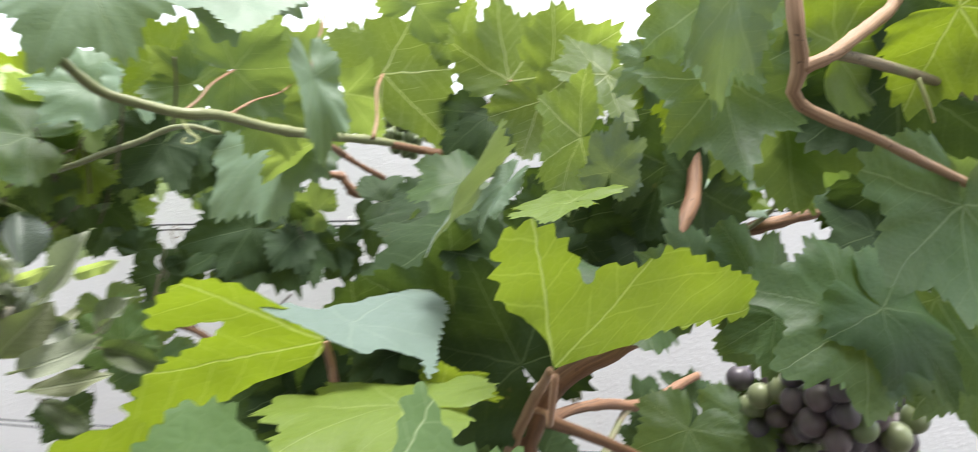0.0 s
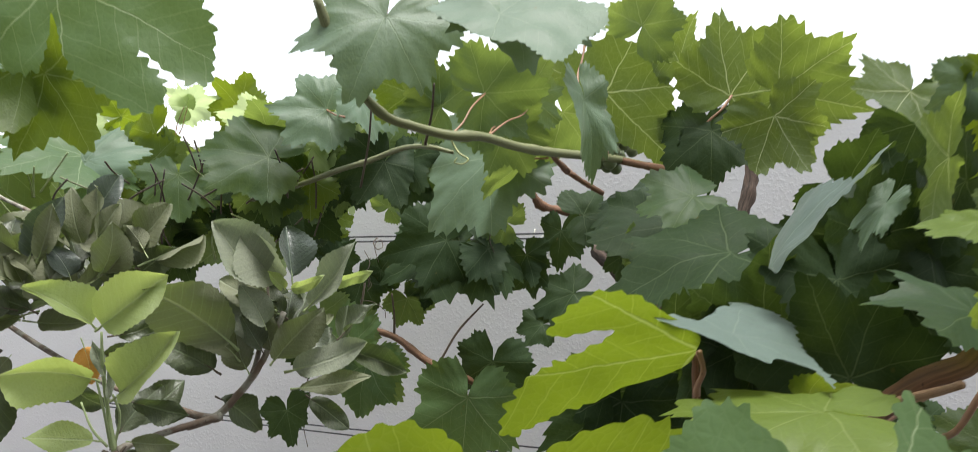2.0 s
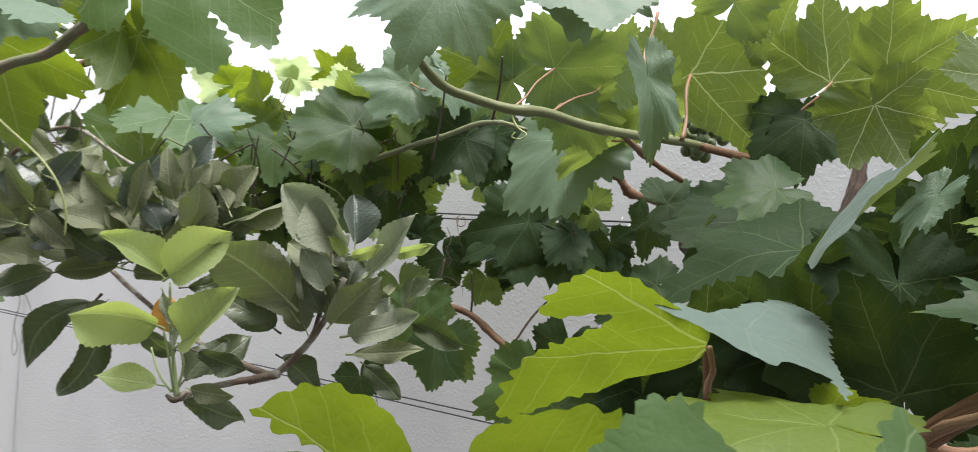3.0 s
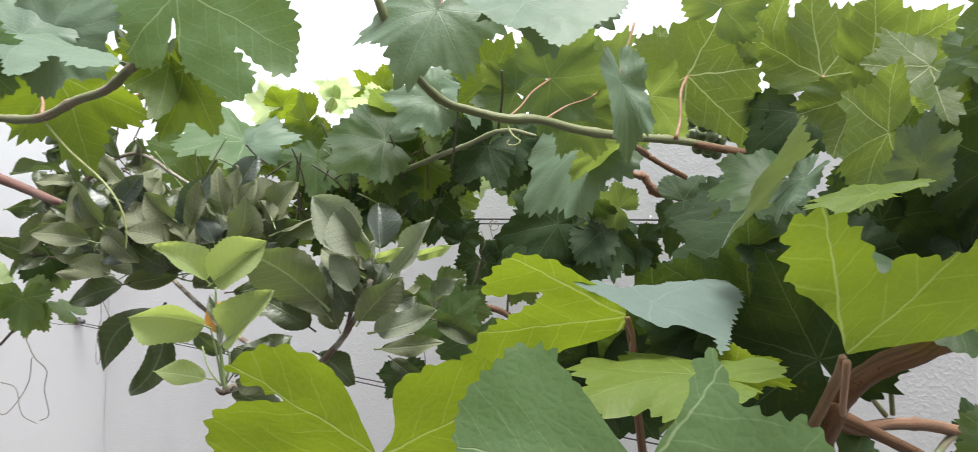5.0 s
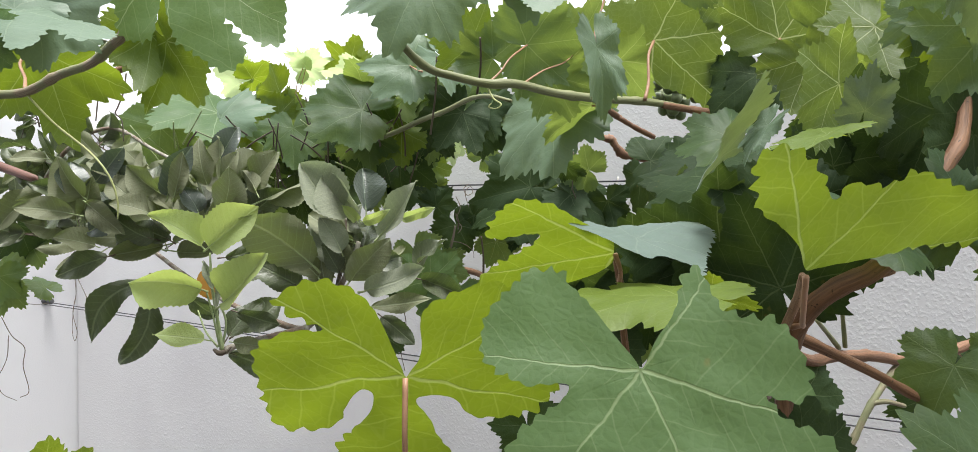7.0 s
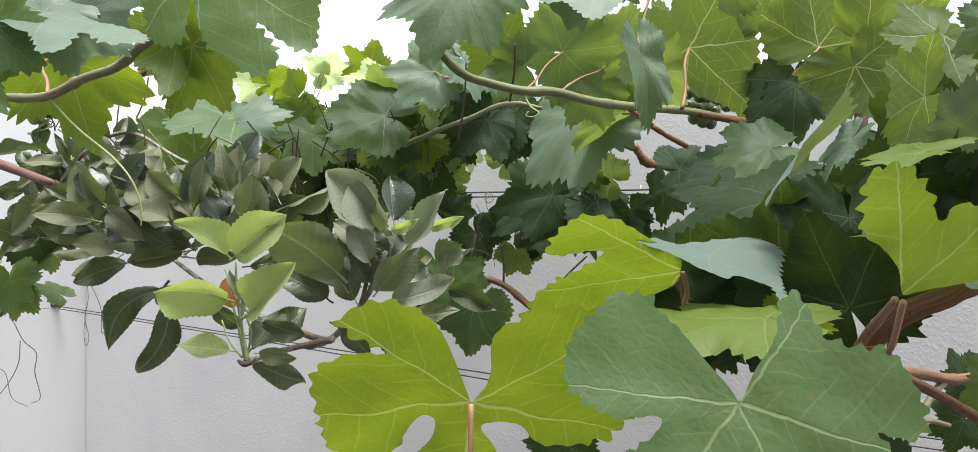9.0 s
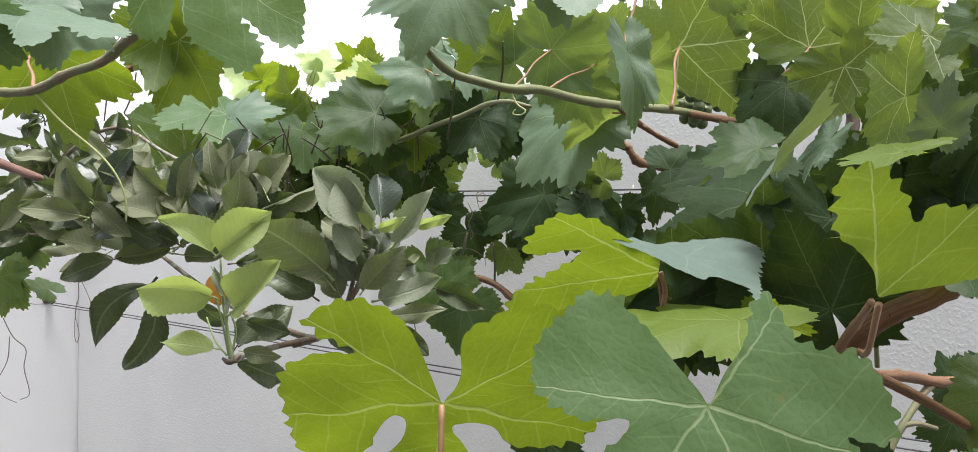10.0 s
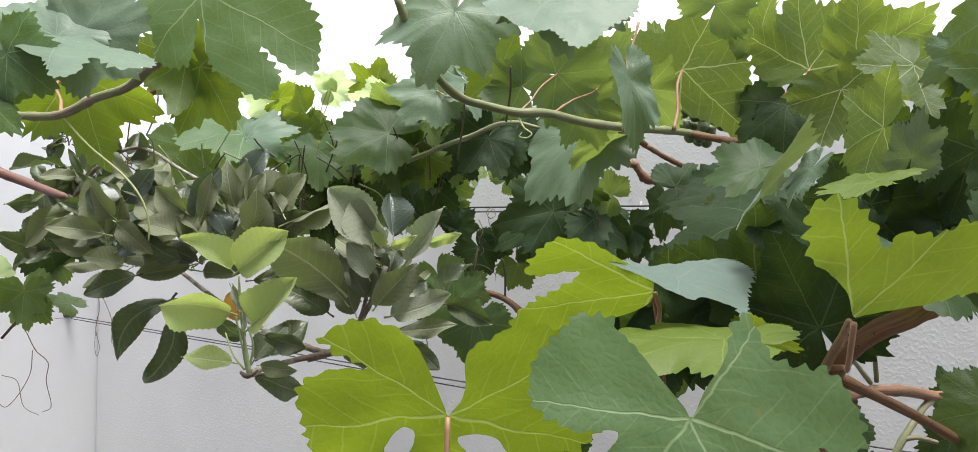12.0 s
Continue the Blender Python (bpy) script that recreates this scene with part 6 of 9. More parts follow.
apple_leaf(bough_b, (-0.5141, 1.0255, 1.5238), (0.667, -0.195, 0.719), (0.562, 0.765, -0.313), 0.0715, fold=19, droop=-0.1, wide=0.52, curl=-0.36, seed=358)
apple_leaf(bough_b, (-0.5039, 1.0221, 1.5222), (0.714, 0.432, 0.551), (0.562, -0.823, -0.083), 0.0809, fold=26, droop=0.51, wide=0.53, curl=0.56, seed=359)
apple_leaf(bough_b, (-0.5113, 1.0171, 1.5201), (0.120, -0.629, 0.768), (0.310, -0.711, -0.631), 0.0496, fold=19, droop=0.03, wide=0.55, curl=0.03, seed=360)
apple_leaf(bough_b, (-0.5027, 1.0061, 1.5152), (0.114, -0.669, 0.734), (-0.401, 0.645, 0.650), 0.0807, fold=50, droop=0.39, wide=0.48, curl=0.14, seed=361)
apple_leaf(bough_b, (-0.5556, 1.0961, 1.5243), (0.017, 0.276, 0.961), (-0.791, 0.592, -0.156), 0.0515, fold=47, droop=0.07, wide=0.5, curl=0.35, seed=362)
apple_leaf(bough_b, (-0.5379, 1.0864, 1.5151), (-0.279, 0.529, 0.801), (-0.824, -0.561, 0.084), 0.0456, fold=24, droop=0.05, wide=0.57, curl=0.1, seed=363)
apple_leaf(bough_b, (-0.5066, 1.0084, 1.5224), (-0.659, 0.186, 0.729), (0.585, -0.481, 0.653), 0.0498, fold=20, droop=0.54, wide=0.51, curl=-0.05, seed=364)
apple_leaf(bough_b, (-0.5207, 1.0460, 1.5141), (-0.633, -0.649, 0.422), (0.771, -0.478, 0.421), 0.0600, fold=36, droop=0.43, wide=0.44, curl=0.3, seed=365)
apple_leaf(bough_b, (-0.5027, 1.0111, 1.5141), (-0.835, -0.546, -0.064), (0.352, -0.621, 0.700), 0.0605, fold=44, droop=0.49, wide=0.52, curl=-0.31, seed=366)
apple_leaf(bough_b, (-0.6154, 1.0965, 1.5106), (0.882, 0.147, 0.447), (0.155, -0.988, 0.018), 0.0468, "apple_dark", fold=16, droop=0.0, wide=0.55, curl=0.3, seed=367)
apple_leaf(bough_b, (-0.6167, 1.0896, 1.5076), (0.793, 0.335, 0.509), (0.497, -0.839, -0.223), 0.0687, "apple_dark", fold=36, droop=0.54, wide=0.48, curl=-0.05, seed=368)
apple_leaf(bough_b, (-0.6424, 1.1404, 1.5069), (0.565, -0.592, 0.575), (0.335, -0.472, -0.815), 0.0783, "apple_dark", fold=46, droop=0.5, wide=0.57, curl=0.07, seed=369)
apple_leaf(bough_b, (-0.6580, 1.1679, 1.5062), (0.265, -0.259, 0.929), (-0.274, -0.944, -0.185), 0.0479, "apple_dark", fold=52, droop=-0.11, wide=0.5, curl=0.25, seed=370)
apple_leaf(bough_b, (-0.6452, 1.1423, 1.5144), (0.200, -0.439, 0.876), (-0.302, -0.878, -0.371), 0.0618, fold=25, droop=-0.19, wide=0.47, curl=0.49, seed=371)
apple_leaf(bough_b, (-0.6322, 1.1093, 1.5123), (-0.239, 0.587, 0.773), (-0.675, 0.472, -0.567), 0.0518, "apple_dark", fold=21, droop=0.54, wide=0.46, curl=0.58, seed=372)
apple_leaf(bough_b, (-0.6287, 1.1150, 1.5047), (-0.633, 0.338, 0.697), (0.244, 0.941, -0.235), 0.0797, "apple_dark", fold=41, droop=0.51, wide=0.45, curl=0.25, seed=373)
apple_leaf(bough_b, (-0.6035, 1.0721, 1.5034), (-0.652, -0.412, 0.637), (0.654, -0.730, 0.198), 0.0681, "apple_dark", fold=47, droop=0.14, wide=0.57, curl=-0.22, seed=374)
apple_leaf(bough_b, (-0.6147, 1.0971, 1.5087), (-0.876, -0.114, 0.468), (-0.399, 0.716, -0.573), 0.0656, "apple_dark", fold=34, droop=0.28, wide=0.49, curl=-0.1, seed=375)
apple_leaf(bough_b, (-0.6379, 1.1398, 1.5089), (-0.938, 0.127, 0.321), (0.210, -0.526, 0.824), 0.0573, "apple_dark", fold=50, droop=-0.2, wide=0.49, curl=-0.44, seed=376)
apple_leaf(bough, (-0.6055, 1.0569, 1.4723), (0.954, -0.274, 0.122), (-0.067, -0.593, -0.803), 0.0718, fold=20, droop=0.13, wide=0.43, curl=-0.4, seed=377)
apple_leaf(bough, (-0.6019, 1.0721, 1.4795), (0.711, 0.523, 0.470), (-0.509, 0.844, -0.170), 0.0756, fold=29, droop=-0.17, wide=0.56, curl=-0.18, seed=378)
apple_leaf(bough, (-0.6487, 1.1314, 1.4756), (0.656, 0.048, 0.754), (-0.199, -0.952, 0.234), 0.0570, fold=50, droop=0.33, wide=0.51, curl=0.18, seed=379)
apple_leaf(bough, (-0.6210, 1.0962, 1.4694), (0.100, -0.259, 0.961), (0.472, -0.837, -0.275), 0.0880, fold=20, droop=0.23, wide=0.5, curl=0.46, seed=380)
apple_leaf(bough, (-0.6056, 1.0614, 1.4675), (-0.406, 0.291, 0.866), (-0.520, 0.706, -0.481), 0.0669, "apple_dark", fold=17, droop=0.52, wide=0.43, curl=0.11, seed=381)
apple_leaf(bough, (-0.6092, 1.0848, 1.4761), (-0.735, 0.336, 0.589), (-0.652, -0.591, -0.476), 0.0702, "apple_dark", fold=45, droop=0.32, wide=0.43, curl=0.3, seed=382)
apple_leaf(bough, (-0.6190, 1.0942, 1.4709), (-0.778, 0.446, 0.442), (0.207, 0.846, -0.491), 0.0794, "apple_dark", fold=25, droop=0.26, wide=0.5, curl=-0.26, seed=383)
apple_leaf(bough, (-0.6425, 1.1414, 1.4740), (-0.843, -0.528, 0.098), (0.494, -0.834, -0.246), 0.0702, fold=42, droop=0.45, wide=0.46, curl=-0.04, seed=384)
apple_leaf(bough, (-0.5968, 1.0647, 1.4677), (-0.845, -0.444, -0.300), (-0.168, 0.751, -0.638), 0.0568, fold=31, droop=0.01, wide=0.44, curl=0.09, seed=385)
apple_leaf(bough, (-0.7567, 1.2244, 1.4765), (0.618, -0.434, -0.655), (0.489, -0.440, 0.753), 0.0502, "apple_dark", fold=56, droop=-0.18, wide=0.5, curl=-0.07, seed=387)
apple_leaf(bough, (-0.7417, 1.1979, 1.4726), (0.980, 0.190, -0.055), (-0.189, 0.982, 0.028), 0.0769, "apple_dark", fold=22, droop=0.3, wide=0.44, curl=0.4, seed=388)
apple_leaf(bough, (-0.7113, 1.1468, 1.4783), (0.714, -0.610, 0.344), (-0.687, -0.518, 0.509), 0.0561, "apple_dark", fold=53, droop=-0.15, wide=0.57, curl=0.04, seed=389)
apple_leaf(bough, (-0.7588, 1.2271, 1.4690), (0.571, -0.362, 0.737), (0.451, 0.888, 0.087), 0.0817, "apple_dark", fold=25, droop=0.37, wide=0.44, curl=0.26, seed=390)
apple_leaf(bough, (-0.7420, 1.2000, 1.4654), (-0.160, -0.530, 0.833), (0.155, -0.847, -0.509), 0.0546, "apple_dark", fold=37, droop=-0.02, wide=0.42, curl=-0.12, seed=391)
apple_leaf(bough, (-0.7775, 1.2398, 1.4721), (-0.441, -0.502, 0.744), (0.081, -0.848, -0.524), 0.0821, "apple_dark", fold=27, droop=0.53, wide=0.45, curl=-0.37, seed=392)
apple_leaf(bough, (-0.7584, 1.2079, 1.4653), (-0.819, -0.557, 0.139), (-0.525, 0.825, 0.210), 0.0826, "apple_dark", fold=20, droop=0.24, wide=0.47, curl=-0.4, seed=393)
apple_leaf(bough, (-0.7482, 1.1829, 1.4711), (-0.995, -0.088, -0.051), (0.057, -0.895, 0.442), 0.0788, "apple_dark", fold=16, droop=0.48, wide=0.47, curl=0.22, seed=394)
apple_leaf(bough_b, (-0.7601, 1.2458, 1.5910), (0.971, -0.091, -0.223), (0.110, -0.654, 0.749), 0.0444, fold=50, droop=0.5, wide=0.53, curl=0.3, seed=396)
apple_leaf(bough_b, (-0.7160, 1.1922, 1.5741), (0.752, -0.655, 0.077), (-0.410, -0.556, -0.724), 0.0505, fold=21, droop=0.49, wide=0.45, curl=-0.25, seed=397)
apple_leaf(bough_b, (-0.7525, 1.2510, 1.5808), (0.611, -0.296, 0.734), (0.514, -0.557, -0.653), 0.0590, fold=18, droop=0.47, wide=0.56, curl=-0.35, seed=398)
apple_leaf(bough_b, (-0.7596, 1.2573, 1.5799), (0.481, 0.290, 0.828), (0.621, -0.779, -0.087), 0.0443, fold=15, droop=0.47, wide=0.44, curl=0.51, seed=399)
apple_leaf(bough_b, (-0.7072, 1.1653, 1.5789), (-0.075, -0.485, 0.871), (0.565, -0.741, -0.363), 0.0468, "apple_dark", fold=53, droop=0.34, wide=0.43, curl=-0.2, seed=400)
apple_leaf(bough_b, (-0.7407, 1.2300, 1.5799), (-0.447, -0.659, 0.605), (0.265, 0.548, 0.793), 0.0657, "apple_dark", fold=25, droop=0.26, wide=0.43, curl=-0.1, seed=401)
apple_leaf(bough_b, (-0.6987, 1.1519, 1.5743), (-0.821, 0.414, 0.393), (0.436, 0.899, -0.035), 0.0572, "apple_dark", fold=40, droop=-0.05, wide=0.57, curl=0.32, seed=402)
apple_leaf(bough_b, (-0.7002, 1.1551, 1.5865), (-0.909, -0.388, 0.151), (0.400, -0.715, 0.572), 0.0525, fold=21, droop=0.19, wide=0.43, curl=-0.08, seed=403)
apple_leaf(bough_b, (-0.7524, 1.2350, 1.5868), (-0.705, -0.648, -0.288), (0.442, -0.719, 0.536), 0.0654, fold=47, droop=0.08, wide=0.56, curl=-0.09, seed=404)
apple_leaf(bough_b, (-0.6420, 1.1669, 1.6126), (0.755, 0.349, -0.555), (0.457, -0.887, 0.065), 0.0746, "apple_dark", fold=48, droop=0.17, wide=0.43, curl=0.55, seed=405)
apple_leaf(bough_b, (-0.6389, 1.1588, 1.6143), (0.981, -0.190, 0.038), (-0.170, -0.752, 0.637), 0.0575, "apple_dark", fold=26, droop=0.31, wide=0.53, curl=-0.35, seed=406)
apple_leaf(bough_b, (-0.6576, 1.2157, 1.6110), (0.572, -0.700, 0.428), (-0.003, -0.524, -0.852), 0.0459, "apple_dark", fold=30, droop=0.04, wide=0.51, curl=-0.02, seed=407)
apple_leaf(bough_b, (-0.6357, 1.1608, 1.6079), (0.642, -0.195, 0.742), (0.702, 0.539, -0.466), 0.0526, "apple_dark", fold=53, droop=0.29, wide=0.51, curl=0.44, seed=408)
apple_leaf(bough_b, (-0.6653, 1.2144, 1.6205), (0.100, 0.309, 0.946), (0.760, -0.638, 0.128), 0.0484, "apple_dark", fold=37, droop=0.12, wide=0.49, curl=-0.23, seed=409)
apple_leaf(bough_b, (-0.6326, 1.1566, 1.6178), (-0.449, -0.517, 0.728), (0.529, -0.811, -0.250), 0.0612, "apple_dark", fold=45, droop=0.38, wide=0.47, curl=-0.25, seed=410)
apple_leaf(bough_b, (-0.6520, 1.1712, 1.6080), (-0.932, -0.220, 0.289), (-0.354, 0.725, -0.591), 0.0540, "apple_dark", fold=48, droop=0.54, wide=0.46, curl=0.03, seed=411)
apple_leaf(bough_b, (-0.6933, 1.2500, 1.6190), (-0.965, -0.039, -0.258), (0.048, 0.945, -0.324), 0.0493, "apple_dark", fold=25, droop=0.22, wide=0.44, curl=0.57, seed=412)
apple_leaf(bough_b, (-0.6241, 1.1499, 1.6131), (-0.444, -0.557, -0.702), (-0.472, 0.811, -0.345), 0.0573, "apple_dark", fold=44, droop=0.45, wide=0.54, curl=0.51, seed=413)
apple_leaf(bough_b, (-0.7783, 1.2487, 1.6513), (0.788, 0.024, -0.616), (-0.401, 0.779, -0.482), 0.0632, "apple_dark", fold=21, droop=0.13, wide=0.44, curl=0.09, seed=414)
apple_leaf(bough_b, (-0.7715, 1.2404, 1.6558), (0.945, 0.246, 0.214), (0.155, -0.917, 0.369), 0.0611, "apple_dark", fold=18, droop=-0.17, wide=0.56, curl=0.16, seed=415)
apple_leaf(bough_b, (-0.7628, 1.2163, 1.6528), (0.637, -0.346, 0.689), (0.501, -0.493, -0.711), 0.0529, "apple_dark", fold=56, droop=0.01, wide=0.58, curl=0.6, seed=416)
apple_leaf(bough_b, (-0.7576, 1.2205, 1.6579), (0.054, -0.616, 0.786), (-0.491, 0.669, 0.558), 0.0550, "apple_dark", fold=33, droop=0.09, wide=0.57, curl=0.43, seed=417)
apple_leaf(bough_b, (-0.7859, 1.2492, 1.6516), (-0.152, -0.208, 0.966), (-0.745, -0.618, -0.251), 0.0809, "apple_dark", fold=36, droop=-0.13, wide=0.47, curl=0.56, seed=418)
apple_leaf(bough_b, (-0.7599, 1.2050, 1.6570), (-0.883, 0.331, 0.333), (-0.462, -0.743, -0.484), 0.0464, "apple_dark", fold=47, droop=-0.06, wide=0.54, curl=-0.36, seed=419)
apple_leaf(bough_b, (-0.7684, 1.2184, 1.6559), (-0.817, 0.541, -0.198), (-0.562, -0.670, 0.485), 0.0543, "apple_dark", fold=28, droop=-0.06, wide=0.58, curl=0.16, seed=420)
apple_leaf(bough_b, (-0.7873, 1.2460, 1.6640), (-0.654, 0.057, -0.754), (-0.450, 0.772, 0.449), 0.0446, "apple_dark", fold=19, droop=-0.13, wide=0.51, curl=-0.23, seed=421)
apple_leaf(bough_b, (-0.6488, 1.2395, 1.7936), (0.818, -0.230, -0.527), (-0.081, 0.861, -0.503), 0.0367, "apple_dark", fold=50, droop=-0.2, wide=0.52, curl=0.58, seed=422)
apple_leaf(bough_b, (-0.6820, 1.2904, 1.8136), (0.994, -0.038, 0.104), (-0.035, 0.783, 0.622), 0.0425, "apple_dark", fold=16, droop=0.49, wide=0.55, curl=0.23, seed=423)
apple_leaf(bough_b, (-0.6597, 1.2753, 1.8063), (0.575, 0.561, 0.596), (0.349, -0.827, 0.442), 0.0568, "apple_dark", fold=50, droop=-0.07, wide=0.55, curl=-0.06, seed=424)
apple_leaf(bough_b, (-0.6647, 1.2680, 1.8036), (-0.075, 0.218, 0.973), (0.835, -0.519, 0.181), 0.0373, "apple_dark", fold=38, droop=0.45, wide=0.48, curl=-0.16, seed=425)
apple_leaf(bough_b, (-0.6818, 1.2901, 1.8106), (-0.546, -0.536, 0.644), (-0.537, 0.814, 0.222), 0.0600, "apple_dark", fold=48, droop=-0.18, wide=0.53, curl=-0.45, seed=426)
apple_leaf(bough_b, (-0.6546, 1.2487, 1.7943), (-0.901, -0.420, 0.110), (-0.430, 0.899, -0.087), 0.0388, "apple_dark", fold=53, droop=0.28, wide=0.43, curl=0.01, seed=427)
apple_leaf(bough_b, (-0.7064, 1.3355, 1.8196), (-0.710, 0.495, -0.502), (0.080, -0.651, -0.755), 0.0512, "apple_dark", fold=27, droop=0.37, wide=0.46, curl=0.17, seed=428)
# far vine shoots against the side wall
cane_f = tube("cane", [(-0.8287, 1.3281, 1.4581, 0.00350), (-0.8564, 1.3274, 1.4178, 0.00320), (-0.8841, 1.3267, 1.3810, 0.00300), (-0.9508, 1.3249, 1.3026, 0.00260)], "stalk_dark", back_vine)
vine_leaf(cane_f, (-0.8513, 1.3274, 1.4520), (-0.933, -0.028, -0.359), (-0.092, -0.945, 0.315), 0.0700, seed=429)
vine_leaf(cane_f, (-0.8953, 1.3264, 1.3717), (-0.809, -0.023, -0.588), (-0.171, -0.947, 0.272), 0.0648, seed=430)
vine_leaf(cane_f, (-0.8840, 1.3267, 1.3776), (0.656, 0.024, -0.755), (0.228, 0.947, 0.229), 0.0350, seed=431)
vine_leaf(cane_f, (-0.9215, 1.2687, 1.4195), (-0.967, -0.105, 0.232), (0.028, 0.862, 0.506), 0.0680, "thin", seed=432)
vine_leaf(cane_f, (-0.8830, 1.2834, 1.3918), (-0.061, 0.016, -0.998), (-0.436, 0.899, 0.041), 0.0560, seed=433)
vine_leaf(cane_f, (-0.8590, 1.3039, 1.4825), (0.364, 0.058, -0.930), (0.552, -0.818, 0.165), 0.0700, "old_shaded", seed=434)
vine_leaf(cane_f, (-0.8570, 1.3777, 1.3622), (-0.874, -0.030, 0.485), (0.436, -0.490, 0.755), 0.0540, width=0.6, seed=435)
tube("tendril", [(-0.8692, 1.4981, 1.3754, 0.00070), (-0.8666, 1.4974, 1.3376, 0.00070), (-0.8729, 1.4967, 1.2998, 0.00070), (-0.8641, 1.4961, 1.2619, 0.00060), (-0.8692, 1.4957, 1.2430, 0.00060), (-0.8742, 1.4962, 1.2682, 0.00050), (-0.8704, 1.4972, 1.3250, 0.00050)], "tendril_dry", back_vine)
tube("tendril", [(-0.9384, 1.3753, 1.3078, 0.00090), (-0.9201, 1.3761, 1.2728, 0.00090), (-0.8962, 1.3769, 1.2497, 0.00080), (-0.8991, 1.3770, 1.2143, 0.00080), (-0.8888, 1.3775, 1.1674, 0.00070), (-0.9051, 1.3771, 1.1553, 0.00060)], "tendril_dry", back_vine)
tube("tendril", [(-0.9260, 1.3759, 1.2727, 0.00080), (-0.9440, 1.3955, 1.2215, 0.00080), (-0.9730, 1.3948, 1.1732, 0.00070), (-0.9967, 1.3941, 1.1609, 0.00070), (-1.0214, 1.3931, 1.2082, 0.00060)], "tendril_dry", back_vine)
tube("tendril", [(-0.9977, 1.3938, 1.2206, 0.00070), (-0.9677, 1.3948, 1.2092, 0.00070), (-0.9549, 1.3954, 1.1616, 0.00060), (-0.9248, 1.3965, 1.1442, 0.00050)], "tendril_dry", back_vine)
tube("tendril", [(-0.8541, 1.4778, 1.3785, 0.00070), (-0.8304, 1.4788, 1.3221, 0.00070), (-0.8270, 1.4791, 1.2717, 0.00060), (-0.7966, 1.4798, 1.3354, 0.00050)], "tendril_dry", back_vine)
tube("tendril", [(-0.4437, 0.8694, 1.6680, 0.00100), (-0.4470, 0.8694, 1.6458, 0.00100), (-0.4541, 0.8692, 1.6271, 0.00090), (-0.4569, 0.8692, 1.6197, 0.00090), (-0.4494, 0.8694, 1.6109, 0.00080), (-0.4475, 0.8696, 1.5865, 0.00080)], "stalk_dark", front_vine)
tube("tendril", [(-0.4835, 0.8881, 1.6675, 0.00090), (-0.4883, 0.8881, 1.6371, 0.00090), (-0.4909, 0.8881, 1.6128, 0.00080)], "stalk_dark", front_vine)
tube("tendril", [(-0.0754, 1.1494, 1.4577, 0.00060), (-0.0571, 1.1494, 1.4548, 0.00060), (-0.0406, 1.1492, 1.4432, 0.00050), (-0.0387, 1.1490, 1.4316, 0.00040)], "stalk_dark", back_vine)
apple_leaf(bough, (-0.7213, 1.1730, 1.5423), (0.582, -0.598, -0.552), (-0.727, -0.687, -0.023), 0.0436, fold=17, droop=0.3, wide=0.44, curl=0.09, seed=436)
apple_leaf(bough, (-0.6721, 1.1019, 1.5308), (0.866, 0.500, -0.009), (0.489, -0.851, -0.193), 0.0397, fold=36, droop=0.09, wide=0.52, curl=-0.23, seed=437)
apple_leaf(bough, (-0.6696, 1.0980, 1.5356), (0.666, -0.506, 0.548), (0.149, -0.630, -0.762), 0.0407, "apple_dark", fold=16, droop=-0.14, wide=0.5, curl=-0.02, seed=438)
apple_leaf(bough, (-0.6961, 1.1350, 1.5404), (0.273, 0.374, 0.886), (0.138, -0.927, 0.349), 0.0499, "apple_dark", fold=33, droop=0.05, wide=0.48, curl=0.21, seed=439)
apple_leaf(bough, (-0.7269, 1.2100, 1.5342), (-0.243, -0.326, 0.914), (-0.539, -0.737, -0.407), 0.0651, fold=26, droop=-0.06, wide=0.57, curl=0.16, seed=440)
apple_leaf(bough, (-0.7383, 1.2001, 1.5432), (-0.555, 0.570, 0.606), (-0.134, 0.658, -0.741), 0.0604, fold=36, droop=0.13, wide=0.55, curl=0.12, seed=441)
apple_leaf(bough, (-0.6798, 1.1050, 1.5311), (-0.788, -0.300, 0.537), (0.475, -0.851, 0.223), 0.0454, "apple_dark", fold=18, droop=0.17, wide=0.55, curl=-0.19, seed=442)
apple_leaf(bough, (-0.6644, 1.0954, 1.5360), (-0.826, -0.560, -0.062), (-0.536, 0.746, 0.396), 0.0427, fold=31, droop=0.17, wide=0.55, curl=0.02, seed=443)
apple_leaf(bough, (-0.7040, 1.1443, 1.5384), (-0.703, -0.567, -0.429), (0.396, -0.814, 0.426), 0.0718, fold=27, droop=0.51, wide=0.56, curl=0.26, seed=444)
apple_leaf(bough, (-0.8402, 1.2993, 1.5594), (0.613, 0.212, -0.761), (-0.483, -0.662, -0.573), 0.0591, "apple_dark", fold=48, droop=0.32, wide=0.58, curl=0.02, seed=445)
apple_leaf(bough, (-0.8041, 1.2540, 1.5492), (0.956, 0.292, -0.038), (0.216, -0.784, -0.582), 0.0587, "apple_dark", fold=43, droop=-0.14, wide=0.44, curl=0.58, seed=446)
apple_leaf(bough, (-0.7752, 1.1971, 1.5593), (0.915, -0.287, 0.285), (-0.026, -0.744, -0.667), 0.0429, "apple_dark", fold=25, droop=0.2, wide=0.55, curl=-0.17, seed=447)
